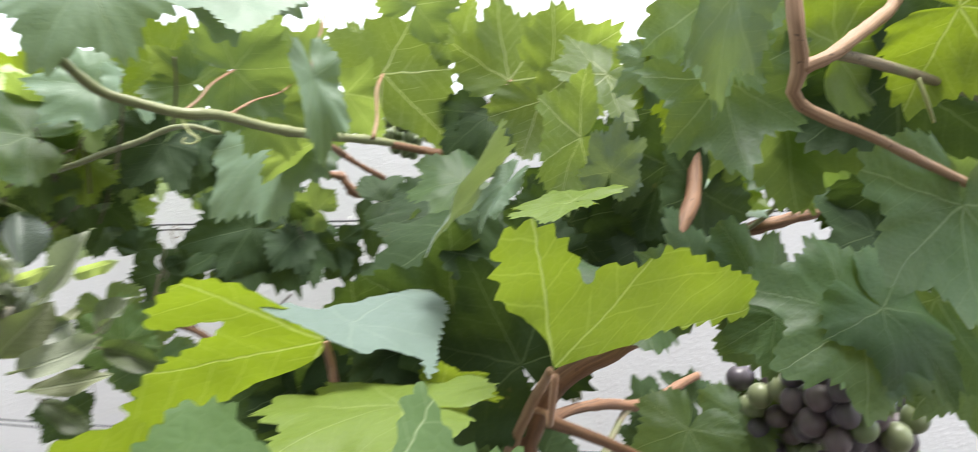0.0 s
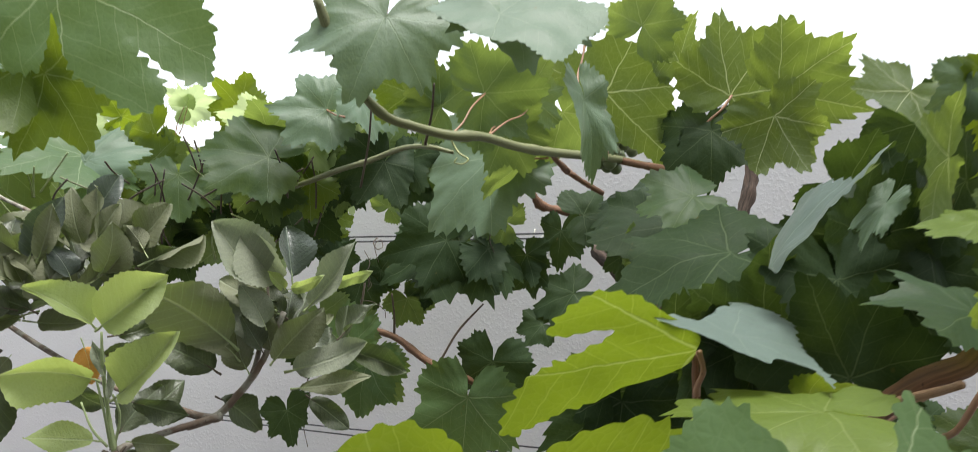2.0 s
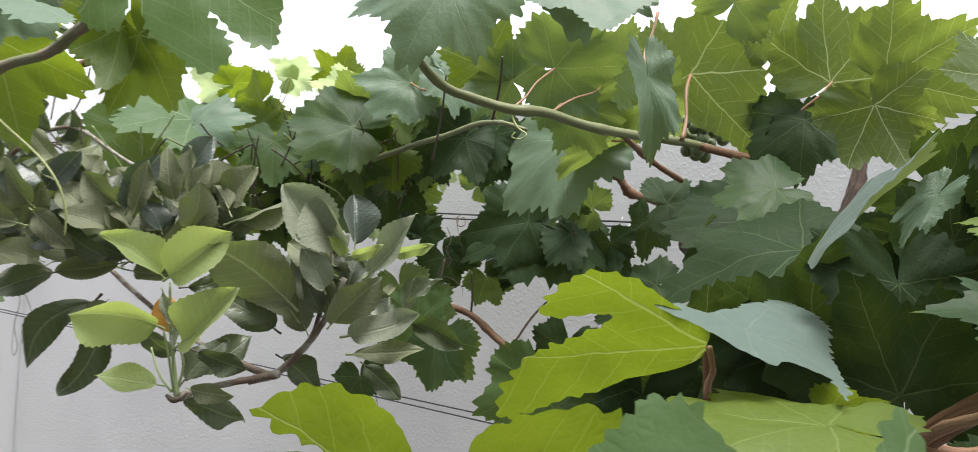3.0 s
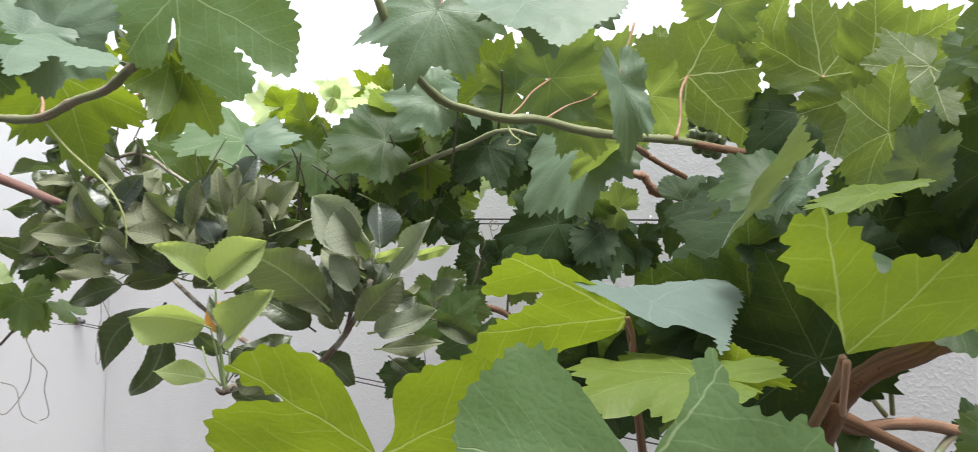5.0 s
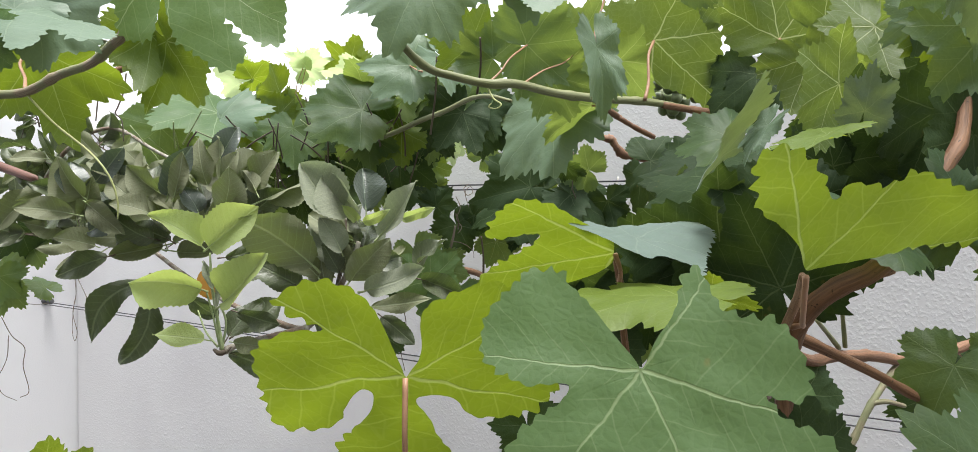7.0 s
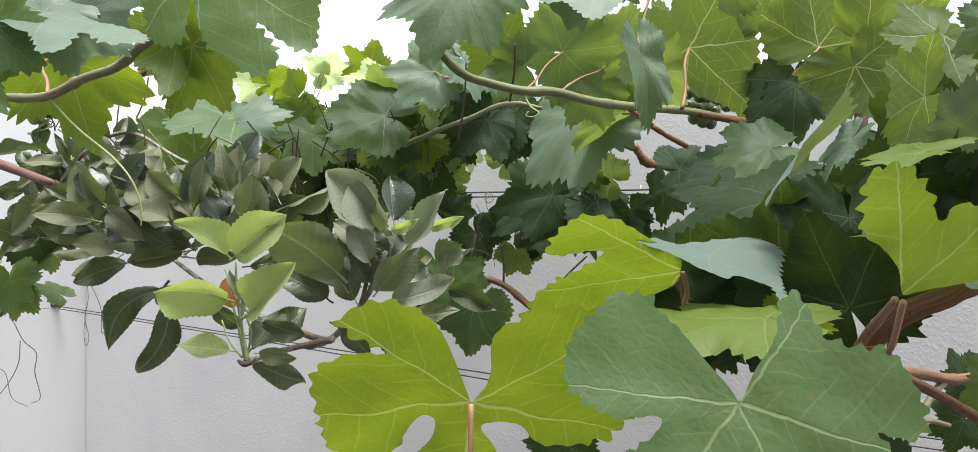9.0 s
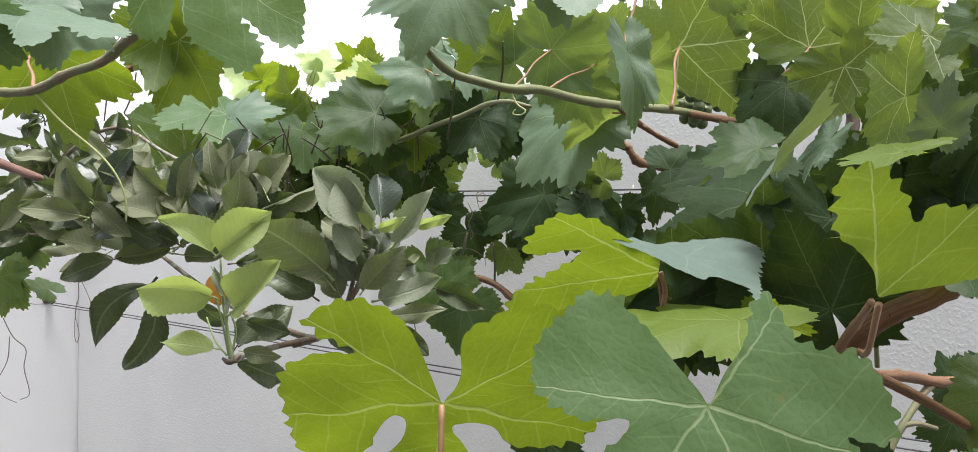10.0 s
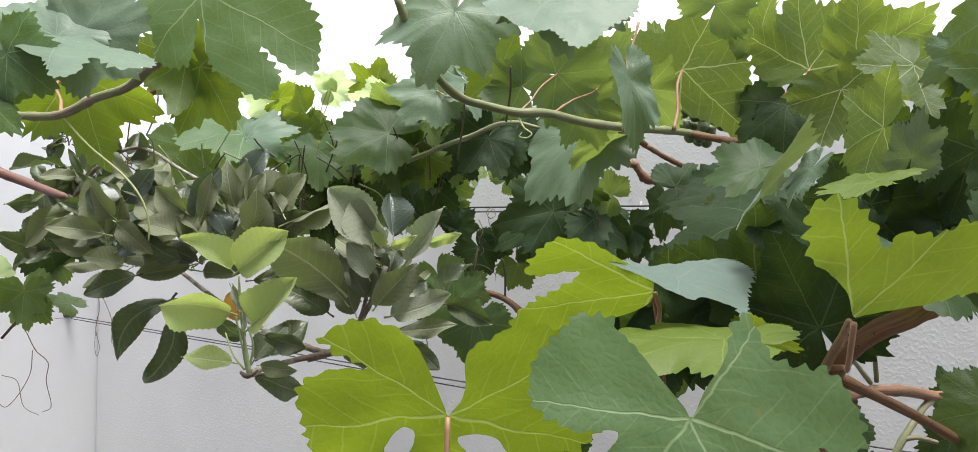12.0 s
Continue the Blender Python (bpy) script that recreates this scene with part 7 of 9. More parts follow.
apple_leaf(bough, (-0.7956, 1.2261, 1.5605), (0.341, -0.617, 0.709), (-0.567, -0.737, -0.369), 0.0518, "apple_dark", fold=19, droop=0.39, wide=0.42, curl=-0.3, seed=448)
apple_leaf(bough, (-0.7648, 1.2069, 1.5461), (0.087, -0.000, 0.996), (0.678, -0.732, -0.059), 0.0507, "apple_dark", fold=52, droop=-0.17, wide=0.42, curl=0.55, seed=449)
apple_leaf(bough, (-0.8283, 1.3057, 1.5564), (-0.693, 0.082, 0.716), (-0.011, -0.995, 0.104), 0.0720, "apple_dark", fold=39, droop=0.08, wide=0.54, curl=-0.29, seed=450)
apple_leaf(bough, (-0.8277, 1.2898, 1.5537), (-0.821, -0.557, 0.125), (0.410, -0.728, -0.550), 0.0643, "apple_dark", fold=16, droop=-0.12, wide=0.42, curl=0.44, seed=451)
apple_leaf(bough, (-0.7893, 1.2411, 1.5488), (-0.971, -0.226, -0.081), (-0.195, 0.545, 0.815), 0.0496, "apple_dark", fold=38, droop=0.03, wide=0.57, curl=0.05, seed=452)
apple_leaf(bough, (-0.7924, 1.2225, 1.5495), (-0.524, -0.290, -0.801), (0.731, -0.635, -0.248), 0.0656, "apple_dark", fold=15, droop=-0.16, wide=0.52, curl=-0.28, seed=453)
apple_leaf(bough, (-0.5433, 1.0225, 1.4451), (0.125, 0.454, 0.882), (-0.707, -0.583, 0.400), 0.0645, fold=58, droop=0.2, wide=0.49, curl=0.54, seed=454)
apple_leaf(bough, (-0.5367, 1.0026, 1.4547), (-0.630, 0.434, 0.644), (0.105, -0.774, 0.624), 0.0428, "apple_dark", fold=24, droop=-0.13, wide=0.55, curl=-0.5, seed=457)
apple_leaf(bough, (-0.5925, 1.1029, 1.4487), (-0.832, -0.131, -0.538), (-0.240, 0.961, 0.136), 0.0559, fold=16, droop=0.37, wide=0.47, curl=0.55, seed=460)
apple_leaf(bough_b, (-0.6061, 1.1413, 1.5726), (0.954, -0.278, -0.112), (0.259, 0.579, 0.773), 0.0681, fold=36, droop=-0.13, wide=0.5, curl=-0.33, seed=463)
apple_leaf(bough_b, (-0.5689, 1.0711, 1.5671), (0.404, 0.307, 0.861), (-0.765, 0.630, 0.134), 0.0448, fold=48, droop=0.36, wide=0.58, curl=-0.04, seed=466)
apple_leaf(bough_b, (-0.5603, 1.0516, 1.5695), (-0.762, 0.116, 0.637), (-0.069, -0.993, 0.098), 0.0626, fold=32, droop=-0.11, wide=0.46, curl=-0.41, seed=469)
apple_leaf(bough_b, (-0.8373, 1.2754, 1.6192), (0.989, -0.089, -0.120), (-0.149, -0.557, -0.817), 0.0503, "apple_dark", fold=25, droop=0.06, wide=0.51, curl=0.03, seed=472)
apple_leaf(bough_b, (-0.8003, 1.2241, 1.6129), (-0.211, 0.358, 0.909), (-0.867, -0.498, -0.005), 0.0649, "apple_dark", fold=22, droop=0.51, wide=0.45, curl=-0.36, seed=475)
apple_leaf(bough_b, (-0.8322, 1.2908, 1.6291), (-0.705, -0.608, -0.364), (0.294, -0.719, 0.630), 0.0605, "apple_dark", fold=44, droop=-0.12, wide=0.57, curl=0.29, seed=478)
apple_leaf(spur_b, (-0.2655, 0.8659, 1.4269), (0.025, -0.695, 0.719), (-0.853, 0.360, 0.377), 0.0571, fold=28, droop=0.11, wide=0.48, curl=-0.27, seed=481)
apple_leaf(spur_b, (-0.2607, 0.8373, 1.4282), (-0.827, -0.558, 0.068), (0.497, -0.670, 0.552), 0.0439, "apple_dark", fold=32, droop=0.47, wide=0.47, curl=0.09, seed=484)
apple_leaf(spur_b, (-0.1439, 0.7929, 1.4357), (0.877, 0.332, 0.348), (-0.076, -0.619, 0.782), 0.0408, fold=41, droop=-0.14, wide=0.47, curl=-0.1, seed=487)
apple_leaf(spur_b, (-0.1474, 0.7873, 1.4462), (0.498, 0.420, 0.759), (-0.183, -0.804, 0.565), 0.0413, "apple_dark", fold=29, droop=0.18, wide=0.57, curl=0.19, seed=489)
apple_leaf(spur_b, (-0.1573, 0.8054, 1.4436), (-0.539, 0.154, 0.828), (0.457, -0.773, 0.441), 0.0557, "apple_dark", fold=16, droop=0.23, wide=0.51, curl=-0.18, seed=491)
apple_leaf(spur_b, (-0.0997, 0.8142, 1.4298), (0.937, -0.263, -0.229), (-0.190, -0.936, 0.296), 0.0579, "apple_dark", fold=35, droop=0.0, wide=0.47, curl=0.3, seed=493)
apple_leaf(spur_b, (-0.1011, 0.8470, 1.4350), (0.695, 0.270, 0.666), (-0.381, -0.647, 0.660), 0.0441, "apple_dark", fold=40, droop=0.02, wide=0.45, curl=-0.0, seed=495)
apple_leaf(spur_b, (-0.0998, 0.8762, 1.4236), (0.234, 0.275, 0.933), (0.012, -0.960, 0.280), 0.0373, "apple_dark", fold=29, droop=0.08, wide=0.53, curl=0.52, seed=497)
vine_leaf(stem_g, (0.3300, 0.3379, 1.5937), (0.666, -0.362, -0.652), (0.586, 0.795, 0.157), 0.0600, "old_shaded", seed=498)
vine_leaf(stem_g, (0.3927, 0.3582, 1.6054), (-0.543, -0.045, -0.838), (-0.231, -0.952, 0.201), 0.0550, "old_shaded", seed=499)
vine_leaf(stem_g, (0.2751, 0.2616, 1.5986), (0.822, -0.537, -0.190), (0.569, 0.760, 0.315), 0.0500, "young", seed=500)
vine_leaf(stem_g, (0.4698, 0.4596, 1.5632), (0.477, -0.106, -0.872), (0.597, 0.768, 0.233), 0.0400, "young", seed=501)
vine_leaf(stem_g, (0.3036, 0.2853, 1.5272), (-0.139, -0.091, -0.986), (0.176, 0.977, -0.116), 0.0550, seed=502)
vine_leaf(stem_g, (0.3196, 0.3126, 1.4870), (0.429, -0.237, -0.871), (0.563, 0.825, 0.053), 0.0500, seed=503)
vine_leaf(stem_g, (0.3990, 0.4105, 1.5455), (-0.086, 0.311, -0.947), (0.311, 0.911, 0.271), 0.0500, "old_shaded", seed=504)
vine_leaf(stem_g, (0.3392, 0.3170, 1.4632), (0.711, -0.490, -0.504), (-0.321, -0.864, 0.388), 0.0450, seed=505)
vine_leaf(stem_g, (0.4131, 0.4577, 1.5788), (-0.007, 0.028, -1.000), (0.159, 0.987, 0.027), 0.0450, seed=506)
vine_leaf(stem_g, (0.4209, 0.3703, 1.5780), (-0.385, 0.411, -0.826), (0.209, 0.911, 0.356), 0.0600, seed=507)
vine_leaf(stem_g, (0.5523, 0.5171, 1.5048), (-0.130, 0.199, -0.971), (-0.363, -0.921, -0.141), 0.0500, "old_shaded", seed=508)
vine_leaf(stem_g, (0.4083, 0.5122, 1.5813), (0.092, -0.209, -0.974), (0.352, 0.921, -0.164), 0.0450, seed=509)
vine_leaf(stem_g, (0.3659, 0.4673, 1.4050), (0.312, -0.074, -0.947), (0.488, 0.868, 0.093), 0.0500, "old_shaded", seed=510)
vine_leaf(stem_g, (0.3983, 0.4811, 1.3694), (-0.196, 0.018, -0.980), (-0.161, 0.986, 0.050), 0.0550, "old_shaded", seed=511)
vine_leaf(stem_g, (0.4329, 0.4749, 1.3774), (0.146, -0.044, -0.988), (0.502, 0.864, 0.035), 0.0500, "old_shaded", seed=512)
vine_leaf(stem_g, (0.3902, 0.5026, 1.3550), (0.470, -0.102, -0.877), (0.465, 0.873, 0.148), 0.0500, "old_shaded", seed=513)
vine_leaf(stem_g, (0.4665, 0.4997, 1.4013), (-0.360, 0.049, -0.932), (-0.144, 0.984, 0.108), 0.0500, "old_shaded", seed=514)
tube("tendril", [(-0.0482, 1.1710, 1.5484, 0.00080), (-0.0549, 1.1659, 1.5404, 0.00080), (-0.0498, 1.1607, 1.5305, 0.00080), (-0.0413, 1.1708, 1.5347, 0.00070), (-0.0445, 1.1760, 1.5447, 0.00060), (-0.0531, 1.1708, 1.5347, 0.00060), (-0.0472, 1.1704, 1.5111, 0.00050)], "tendril_dry", back_vine)
tube("tendril", [(-0.0679, 1.1707, 1.5288, 0.00070), (-0.0605, 1.1604, 1.5110, 0.00070), (-0.0663, 1.1601, 1.4934, 0.00070), (-0.0585, 1.1598, 1.4798, 0.00060), (-0.0644, 1.1597, 1.4700, 0.00050)], "tendril_dry", back_vine)
tube("tendril", [(0.1170, 1.1519, 1.5979, 0.00090), (0.1199, 1.1514, 1.5708, 0.00090), (0.1151, 1.1509, 1.5438, 0.00080), (0.1219, 1.1506, 1.5225, 0.00070)], "stalk_dark", back_vine)
tube("tendril", [(-0.1381, 1.1384, 1.3958, 0.00070), (-0.1496, 1.1379, 1.3670, 0.00070), (-0.1438, 1.1372, 1.3287, 0.00070), (-0.1528, 1.1465, 1.2885, 0.00060), (-0.1470, 1.1459, 1.2546, 0.00050)], "stalk_dark", back_vine)
vine_leaf(cane_c, (0.0704, 1.0861, 1.3245), (-0.136, 0.036, -0.990), (-0.445, -0.895, 0.028), 0.1000, "fresh", deep=0.14, stalk=(0.0396, 1.1293, 1.3595), seed=515)
vine_leaf(cane_c, (-0.0652, 1.0807, 1.3772), (-0.305, 0.055, -0.951), (-0.504, -0.856, 0.112), 0.0750, "fresh", deep=0.14, seed=516)


# apple: the pale new shoot, the grey rosette and the upright leaves behind them
apple_leaf(shoot, (-0.2824, 0.6998, 1.4646), (-0.679, -0.247, 0.692), (0.640, -0.662, 0.391), 0.0551, "apple_new", wide=0.54, stalk=0.1, fold=34, droop=0.12, curl=0.24, seed=601)
apple_leaf(shoot, (-0.2823, 0.6948, 1.4636), (0.787, -0.130, 0.604), (-0.204, -0.977, 0.056), 0.0618, "apple_new", wide=0.62, stalk=0.1, fold=30, droop=0.1, curl=0.06, seed=602)
apple_leaf(shoot, (-0.2793, 0.6944, 1.4242), (-0.790, -0.449, 0.418), (0.309, -0.880, -0.361), 0.0614, "apple_new", wide=0.57, stalk=0.1, fold=24, droop=-0.25, curl=0.3, seed=603)
apple_leaf(shoot, (-0.2723, 0.6993, 1.4081), (0.754, -0.324, 0.571), (-0.440, -0.895, 0.073), 0.0638, "apple_new", wide=0.53, stalk=0.15, fold=32, droop=0.14, curl=0.28, seed=604)
apple_leaf(shoot, (-0.2797, 0.7038, 1.3766), (-0.969, -0.194, 0.152), (0.246, -0.728, 0.640), 0.0487, "apple_new", wide=0.39, stalk=0.12, fold=12, droop=0.1, curl=0.12, seed=605)
apple_leaf(shoot, (-0.2615, 0.7040, 1.3747), (0.965, -0.250, -0.082), (-0.257, -0.961, -0.105), 0.0343, "apple", wide=0.44, stalk=0.12, fold=14, droop=0.33, curl=0.02, seed=606)
apple_leaf(spur_b, (-0.1839, 0.7458, 1.4395), (-0.635, -0.309, 0.708), (0.221, -0.951, -0.217), 0.0865, "apple", wide=0.57, stalk=0.12, droop=-0.28, fold=10, curl=-0.1, seed=607)
apple_leaf(spur_b, (-0.1629, 0.7567, 1.4918), (-0.579, -0.279, 0.766), (0.488, -0.872, 0.051), 0.0634, "apple_grey", wide=0.68, stalk=0.12, curl=0.9, fold=14, droop=0.34, seed=608)
apple_leaf(spur_b, (-0.1441, 0.7569, 1.4957), (-0.545, -0.252, 0.799), (-0.021, -0.949, -0.313), 0.0525, "apple_pale", wide=0.71, stalk=0.12, curl=1.1, droop=0.3, fold=24, seed=609)
apple_leaf(spur_b, (-0.1388, 0.7670, 1.4957), (-0.126, 0.189, 0.974), (0.478, -0.849, 0.227), 0.0499, "apple_blue", wide=0.64, stalk=0.12, curl=0.6, fold=24, droop=0.17, seed=610)
apple_leaf(spur_b, (-0.1596, 0.7463, 1.4561), (-0.263, -0.325, 0.908), (0.456, -0.871, -0.180), 0.0402, "apple_grey", wide=0.61, stalk=0.12, fold=20, droop=0.2, curl=-0.04, seed=611)
apple_leaf(spur_b, (-0.1416, 0.7469, 1.4906), (0.812, -0.555, 0.180), (-0.417, -0.768, -0.486), 0.0315, "apple_new", wide=0.31, stalk=0.12, fold=10, droop=0.27, curl=0.17, seed=612)
apple_leaf(spur_b, (-0.1436, 0.7469, 1.4906), (-0.436, -0.740, 0.513), (0.803, -0.577, -0.149), 0.0241, "apple_new", wide=0.40, stalk=0.12, fold=10, droop=0.16, curl=0.33, seed=613)
apple_leaf(spur_b, (-0.1286, 0.7568, 1.4711), (0.693, -0.237, 0.681), (-0.423, -0.899, 0.116), 0.0702, "apple_grey", wide=0.36, stalk=0.12, fold=28, droop=-0.1, curl=0.29, seed=614)
apple_leaf(spur_b, (-0.1060, 0.7774, 1.4930), (0.841, -0.449, 0.301), (-0.259, -0.824, -0.505), 0.0386, "apple_new", wide=0.30, stalk=0.12, fold=22, droop=0.11, curl=0.03, seed=615)
apple_leaf(spur_b, (-0.1558, 0.7459, 1.4254), (0.595, -0.289, 0.750), (0.078, -0.908, -0.412), 0.0585, "apple", wide=0.54, stalk=0.12, fold=16, droop=0.18, curl=-0.02, seed=616)
apple_leaf(spur_b, (-0.1436, 0.7460, 1.4190), (0.910, -0.353, 0.216), (-0.405, -0.870, 0.283), 0.0730, "apple_grey", wide=0.34, stalk=0.12, fold=14, droop=-0.1, curl=0.17, seed=617)
apple_leaf(spur_b, (-0.1391, 0.7559, 1.4024), (0.958, -0.266, 0.103), (-0.285, -0.864, 0.416), 0.0639, "apple", wide=0.26, stalk=0.12, fold=18, droop=0.1, curl=-0.0, seed=618)
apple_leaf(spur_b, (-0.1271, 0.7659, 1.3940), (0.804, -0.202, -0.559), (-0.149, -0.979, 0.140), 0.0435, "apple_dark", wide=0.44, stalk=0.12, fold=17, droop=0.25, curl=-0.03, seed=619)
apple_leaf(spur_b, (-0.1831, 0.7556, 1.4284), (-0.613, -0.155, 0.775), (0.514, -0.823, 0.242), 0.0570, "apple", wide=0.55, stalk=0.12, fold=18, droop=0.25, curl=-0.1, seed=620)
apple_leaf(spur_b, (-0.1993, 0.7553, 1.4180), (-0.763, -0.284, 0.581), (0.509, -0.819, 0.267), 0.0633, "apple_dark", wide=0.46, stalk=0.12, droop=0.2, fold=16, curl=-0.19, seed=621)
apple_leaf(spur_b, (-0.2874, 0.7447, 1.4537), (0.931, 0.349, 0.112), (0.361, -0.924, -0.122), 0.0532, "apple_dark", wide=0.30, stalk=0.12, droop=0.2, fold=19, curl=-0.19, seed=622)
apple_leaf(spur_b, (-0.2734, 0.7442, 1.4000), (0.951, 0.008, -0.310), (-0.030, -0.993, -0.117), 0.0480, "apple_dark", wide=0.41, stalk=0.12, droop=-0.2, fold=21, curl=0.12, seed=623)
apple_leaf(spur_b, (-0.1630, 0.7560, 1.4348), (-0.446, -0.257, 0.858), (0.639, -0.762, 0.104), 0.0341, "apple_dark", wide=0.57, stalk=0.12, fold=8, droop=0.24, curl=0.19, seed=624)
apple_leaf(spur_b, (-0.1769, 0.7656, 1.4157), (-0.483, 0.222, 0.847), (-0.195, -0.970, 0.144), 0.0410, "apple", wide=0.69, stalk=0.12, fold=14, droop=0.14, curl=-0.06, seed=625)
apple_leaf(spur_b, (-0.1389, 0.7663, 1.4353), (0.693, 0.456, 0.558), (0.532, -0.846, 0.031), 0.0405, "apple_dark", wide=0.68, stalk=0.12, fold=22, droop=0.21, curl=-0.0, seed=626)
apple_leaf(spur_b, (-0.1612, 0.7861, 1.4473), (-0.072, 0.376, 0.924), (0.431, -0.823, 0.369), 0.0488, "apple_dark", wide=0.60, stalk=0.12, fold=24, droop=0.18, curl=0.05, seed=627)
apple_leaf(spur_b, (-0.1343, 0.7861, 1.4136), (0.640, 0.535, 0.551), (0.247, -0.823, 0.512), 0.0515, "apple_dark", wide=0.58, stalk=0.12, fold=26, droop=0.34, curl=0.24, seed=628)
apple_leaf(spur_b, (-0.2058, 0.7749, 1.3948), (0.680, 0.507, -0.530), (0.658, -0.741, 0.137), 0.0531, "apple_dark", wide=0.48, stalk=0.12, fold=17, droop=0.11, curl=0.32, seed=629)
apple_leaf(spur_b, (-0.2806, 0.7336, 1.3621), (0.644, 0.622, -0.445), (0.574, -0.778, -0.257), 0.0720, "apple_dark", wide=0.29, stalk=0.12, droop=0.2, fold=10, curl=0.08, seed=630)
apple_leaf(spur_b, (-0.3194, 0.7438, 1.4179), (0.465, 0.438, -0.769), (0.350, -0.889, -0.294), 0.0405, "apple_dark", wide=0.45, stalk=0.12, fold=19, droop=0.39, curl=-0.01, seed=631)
apple_leaf(bough_b, (-0.4172, 0.9138, 1.5163), (0.381, -0.248, 0.891), (0.009, -0.962, -0.272), 0.0678, "apple_blue", wide=0.46, stalk=0.12, fold=18, droop=0.2, curl=0.24, seed=632)
apple_leaf(bough_b, (-0.3663, 0.9246, 1.5291), (-0.238, -0.301, 0.923), (-0.054, -0.945, -0.322), 0.0577, "apple", wide=0.56, stalk=0.12, fold=17, droop=0.42, curl=-0.11, seed=633)
apple_leaf(bough_b, (-0.3630, 0.9347, 1.5326), (0.578, -0.365, 0.730), (-0.105, -0.920, -0.377), 0.0469, "apple", wide=0.56, stalk=0.12, fold=25, droop=0.4, curl=-0.18, seed=634)
apple_leaf(bough_b, (-0.3462, 0.9045, 1.5005), (0.584, -0.319, 0.747), (0.473, -0.614, -0.632), 0.0532, "apple", wide=0.82, stalk=0.12, fold=22, droop=0.31, curl=-0.12, seed=635)
apple_leaf(bough_b, (-0.3665, 0.9551, 1.5693), (0.555, -0.399, 0.730), (-0.347, -0.908, -0.233), 0.0431, "apple_blue", wide=0.85, stalk=0.12, fold=18, droop=0.37, curl=-0.13, seed=636)
apple_leaf(bough_b, (-0.3240, 0.9452, 1.5329), (0.726, -0.308, 0.615), (-0.344, -0.937, -0.064), 0.0550, "apple", wide=0.70, stalk=0.12, fold=21, droop=0.13, curl=0.04, seed=637)
apple_leaf(bough_b, (-0.4050, 0.9040, 1.5160), (0.426, -0.300, 0.853), (0.066, -0.930, -0.360), 0.0565, "apple", wide=0.40, stalk=0.12, fold=21, droop=0.19, curl=0.05, seed=638)
apple_leaf(bough_b, (-0.5268, 0.9325, 1.5168), (-0.506, -0.482, 0.715), (0.112, -0.859, -0.500), 0.0553, "apple", wide=0.85, stalk=0.12, fold=22, droop=0.41, curl=0.18, seed=639)
apple_leaf(bough_b, (-0.4798, 0.9435, 1.5476), (-0.711, -0.408, 0.573), (0.626, -0.738, 0.252), 0.0440, "apple", wide=0.71, stalk=0.12, fold=17, droop=0.25, curl=0.3, seed=640)
apple_leaf(bough_b, (-0.4288, 0.9238, 1.5260), (-0.708, -0.390, 0.589), (0.239, -0.917, -0.319), 0.0460, "apple", wide=0.72, stalk=0.12, fold=25, droop=0.41, curl=0.14, seed=641)
apple_leaf(bough_b, (-0.4661, 0.9537, 1.5563), (-0.337, -0.291, 0.895), (0.821, -0.556, 0.128), 0.0300, "apple", wide=0.81, stalk=0.12, fold=13, droop=0.13, curl=-0.05, seed=642)
apple_leaf(bough_b, (-0.5220, 0.9123, 1.4976), (-0.886, -0.390, 0.252), (0.445, -0.869, 0.216), 0.0700, "apple", wide=0.39, stalk=0.12, fold=19, droop=0.32, curl=0.17, seed=643)
apple_leaf(bough_b, (-0.5148, 0.9026, 1.5162), (0.811, -0.327, -0.484), (-0.282, -0.945, 0.166), 0.0539, "apple", wide=0.52, stalk=0.12, fold=16, droop=0.37, curl=-0.05, seed=644)
apple_leaf(bough_b, (-0.4313, 0.9134, 1.4975), (-0.775, -0.387, 0.499), (0.618, -0.628, 0.473), 0.0466, "apple", wide=0.73, stalk=0.12, fold=18, droop=0.31, curl=0.12, seed=645)
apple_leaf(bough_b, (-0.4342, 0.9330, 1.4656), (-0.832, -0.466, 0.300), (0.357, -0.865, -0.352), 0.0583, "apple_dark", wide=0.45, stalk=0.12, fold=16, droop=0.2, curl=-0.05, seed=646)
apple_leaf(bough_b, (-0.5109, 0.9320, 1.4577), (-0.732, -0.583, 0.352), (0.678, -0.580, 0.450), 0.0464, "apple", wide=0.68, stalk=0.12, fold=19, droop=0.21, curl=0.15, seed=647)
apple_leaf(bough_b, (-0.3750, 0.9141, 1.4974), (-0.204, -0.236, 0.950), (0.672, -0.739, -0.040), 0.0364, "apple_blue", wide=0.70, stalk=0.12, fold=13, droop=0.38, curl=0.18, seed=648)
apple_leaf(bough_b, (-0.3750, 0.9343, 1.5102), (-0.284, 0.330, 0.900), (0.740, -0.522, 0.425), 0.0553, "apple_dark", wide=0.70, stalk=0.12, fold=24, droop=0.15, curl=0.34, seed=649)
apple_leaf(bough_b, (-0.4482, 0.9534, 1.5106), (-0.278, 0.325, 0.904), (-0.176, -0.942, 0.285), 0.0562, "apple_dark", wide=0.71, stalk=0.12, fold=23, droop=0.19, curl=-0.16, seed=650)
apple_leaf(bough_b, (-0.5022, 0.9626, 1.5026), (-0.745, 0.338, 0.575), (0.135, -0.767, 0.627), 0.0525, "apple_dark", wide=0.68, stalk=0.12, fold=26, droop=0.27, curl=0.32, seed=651)
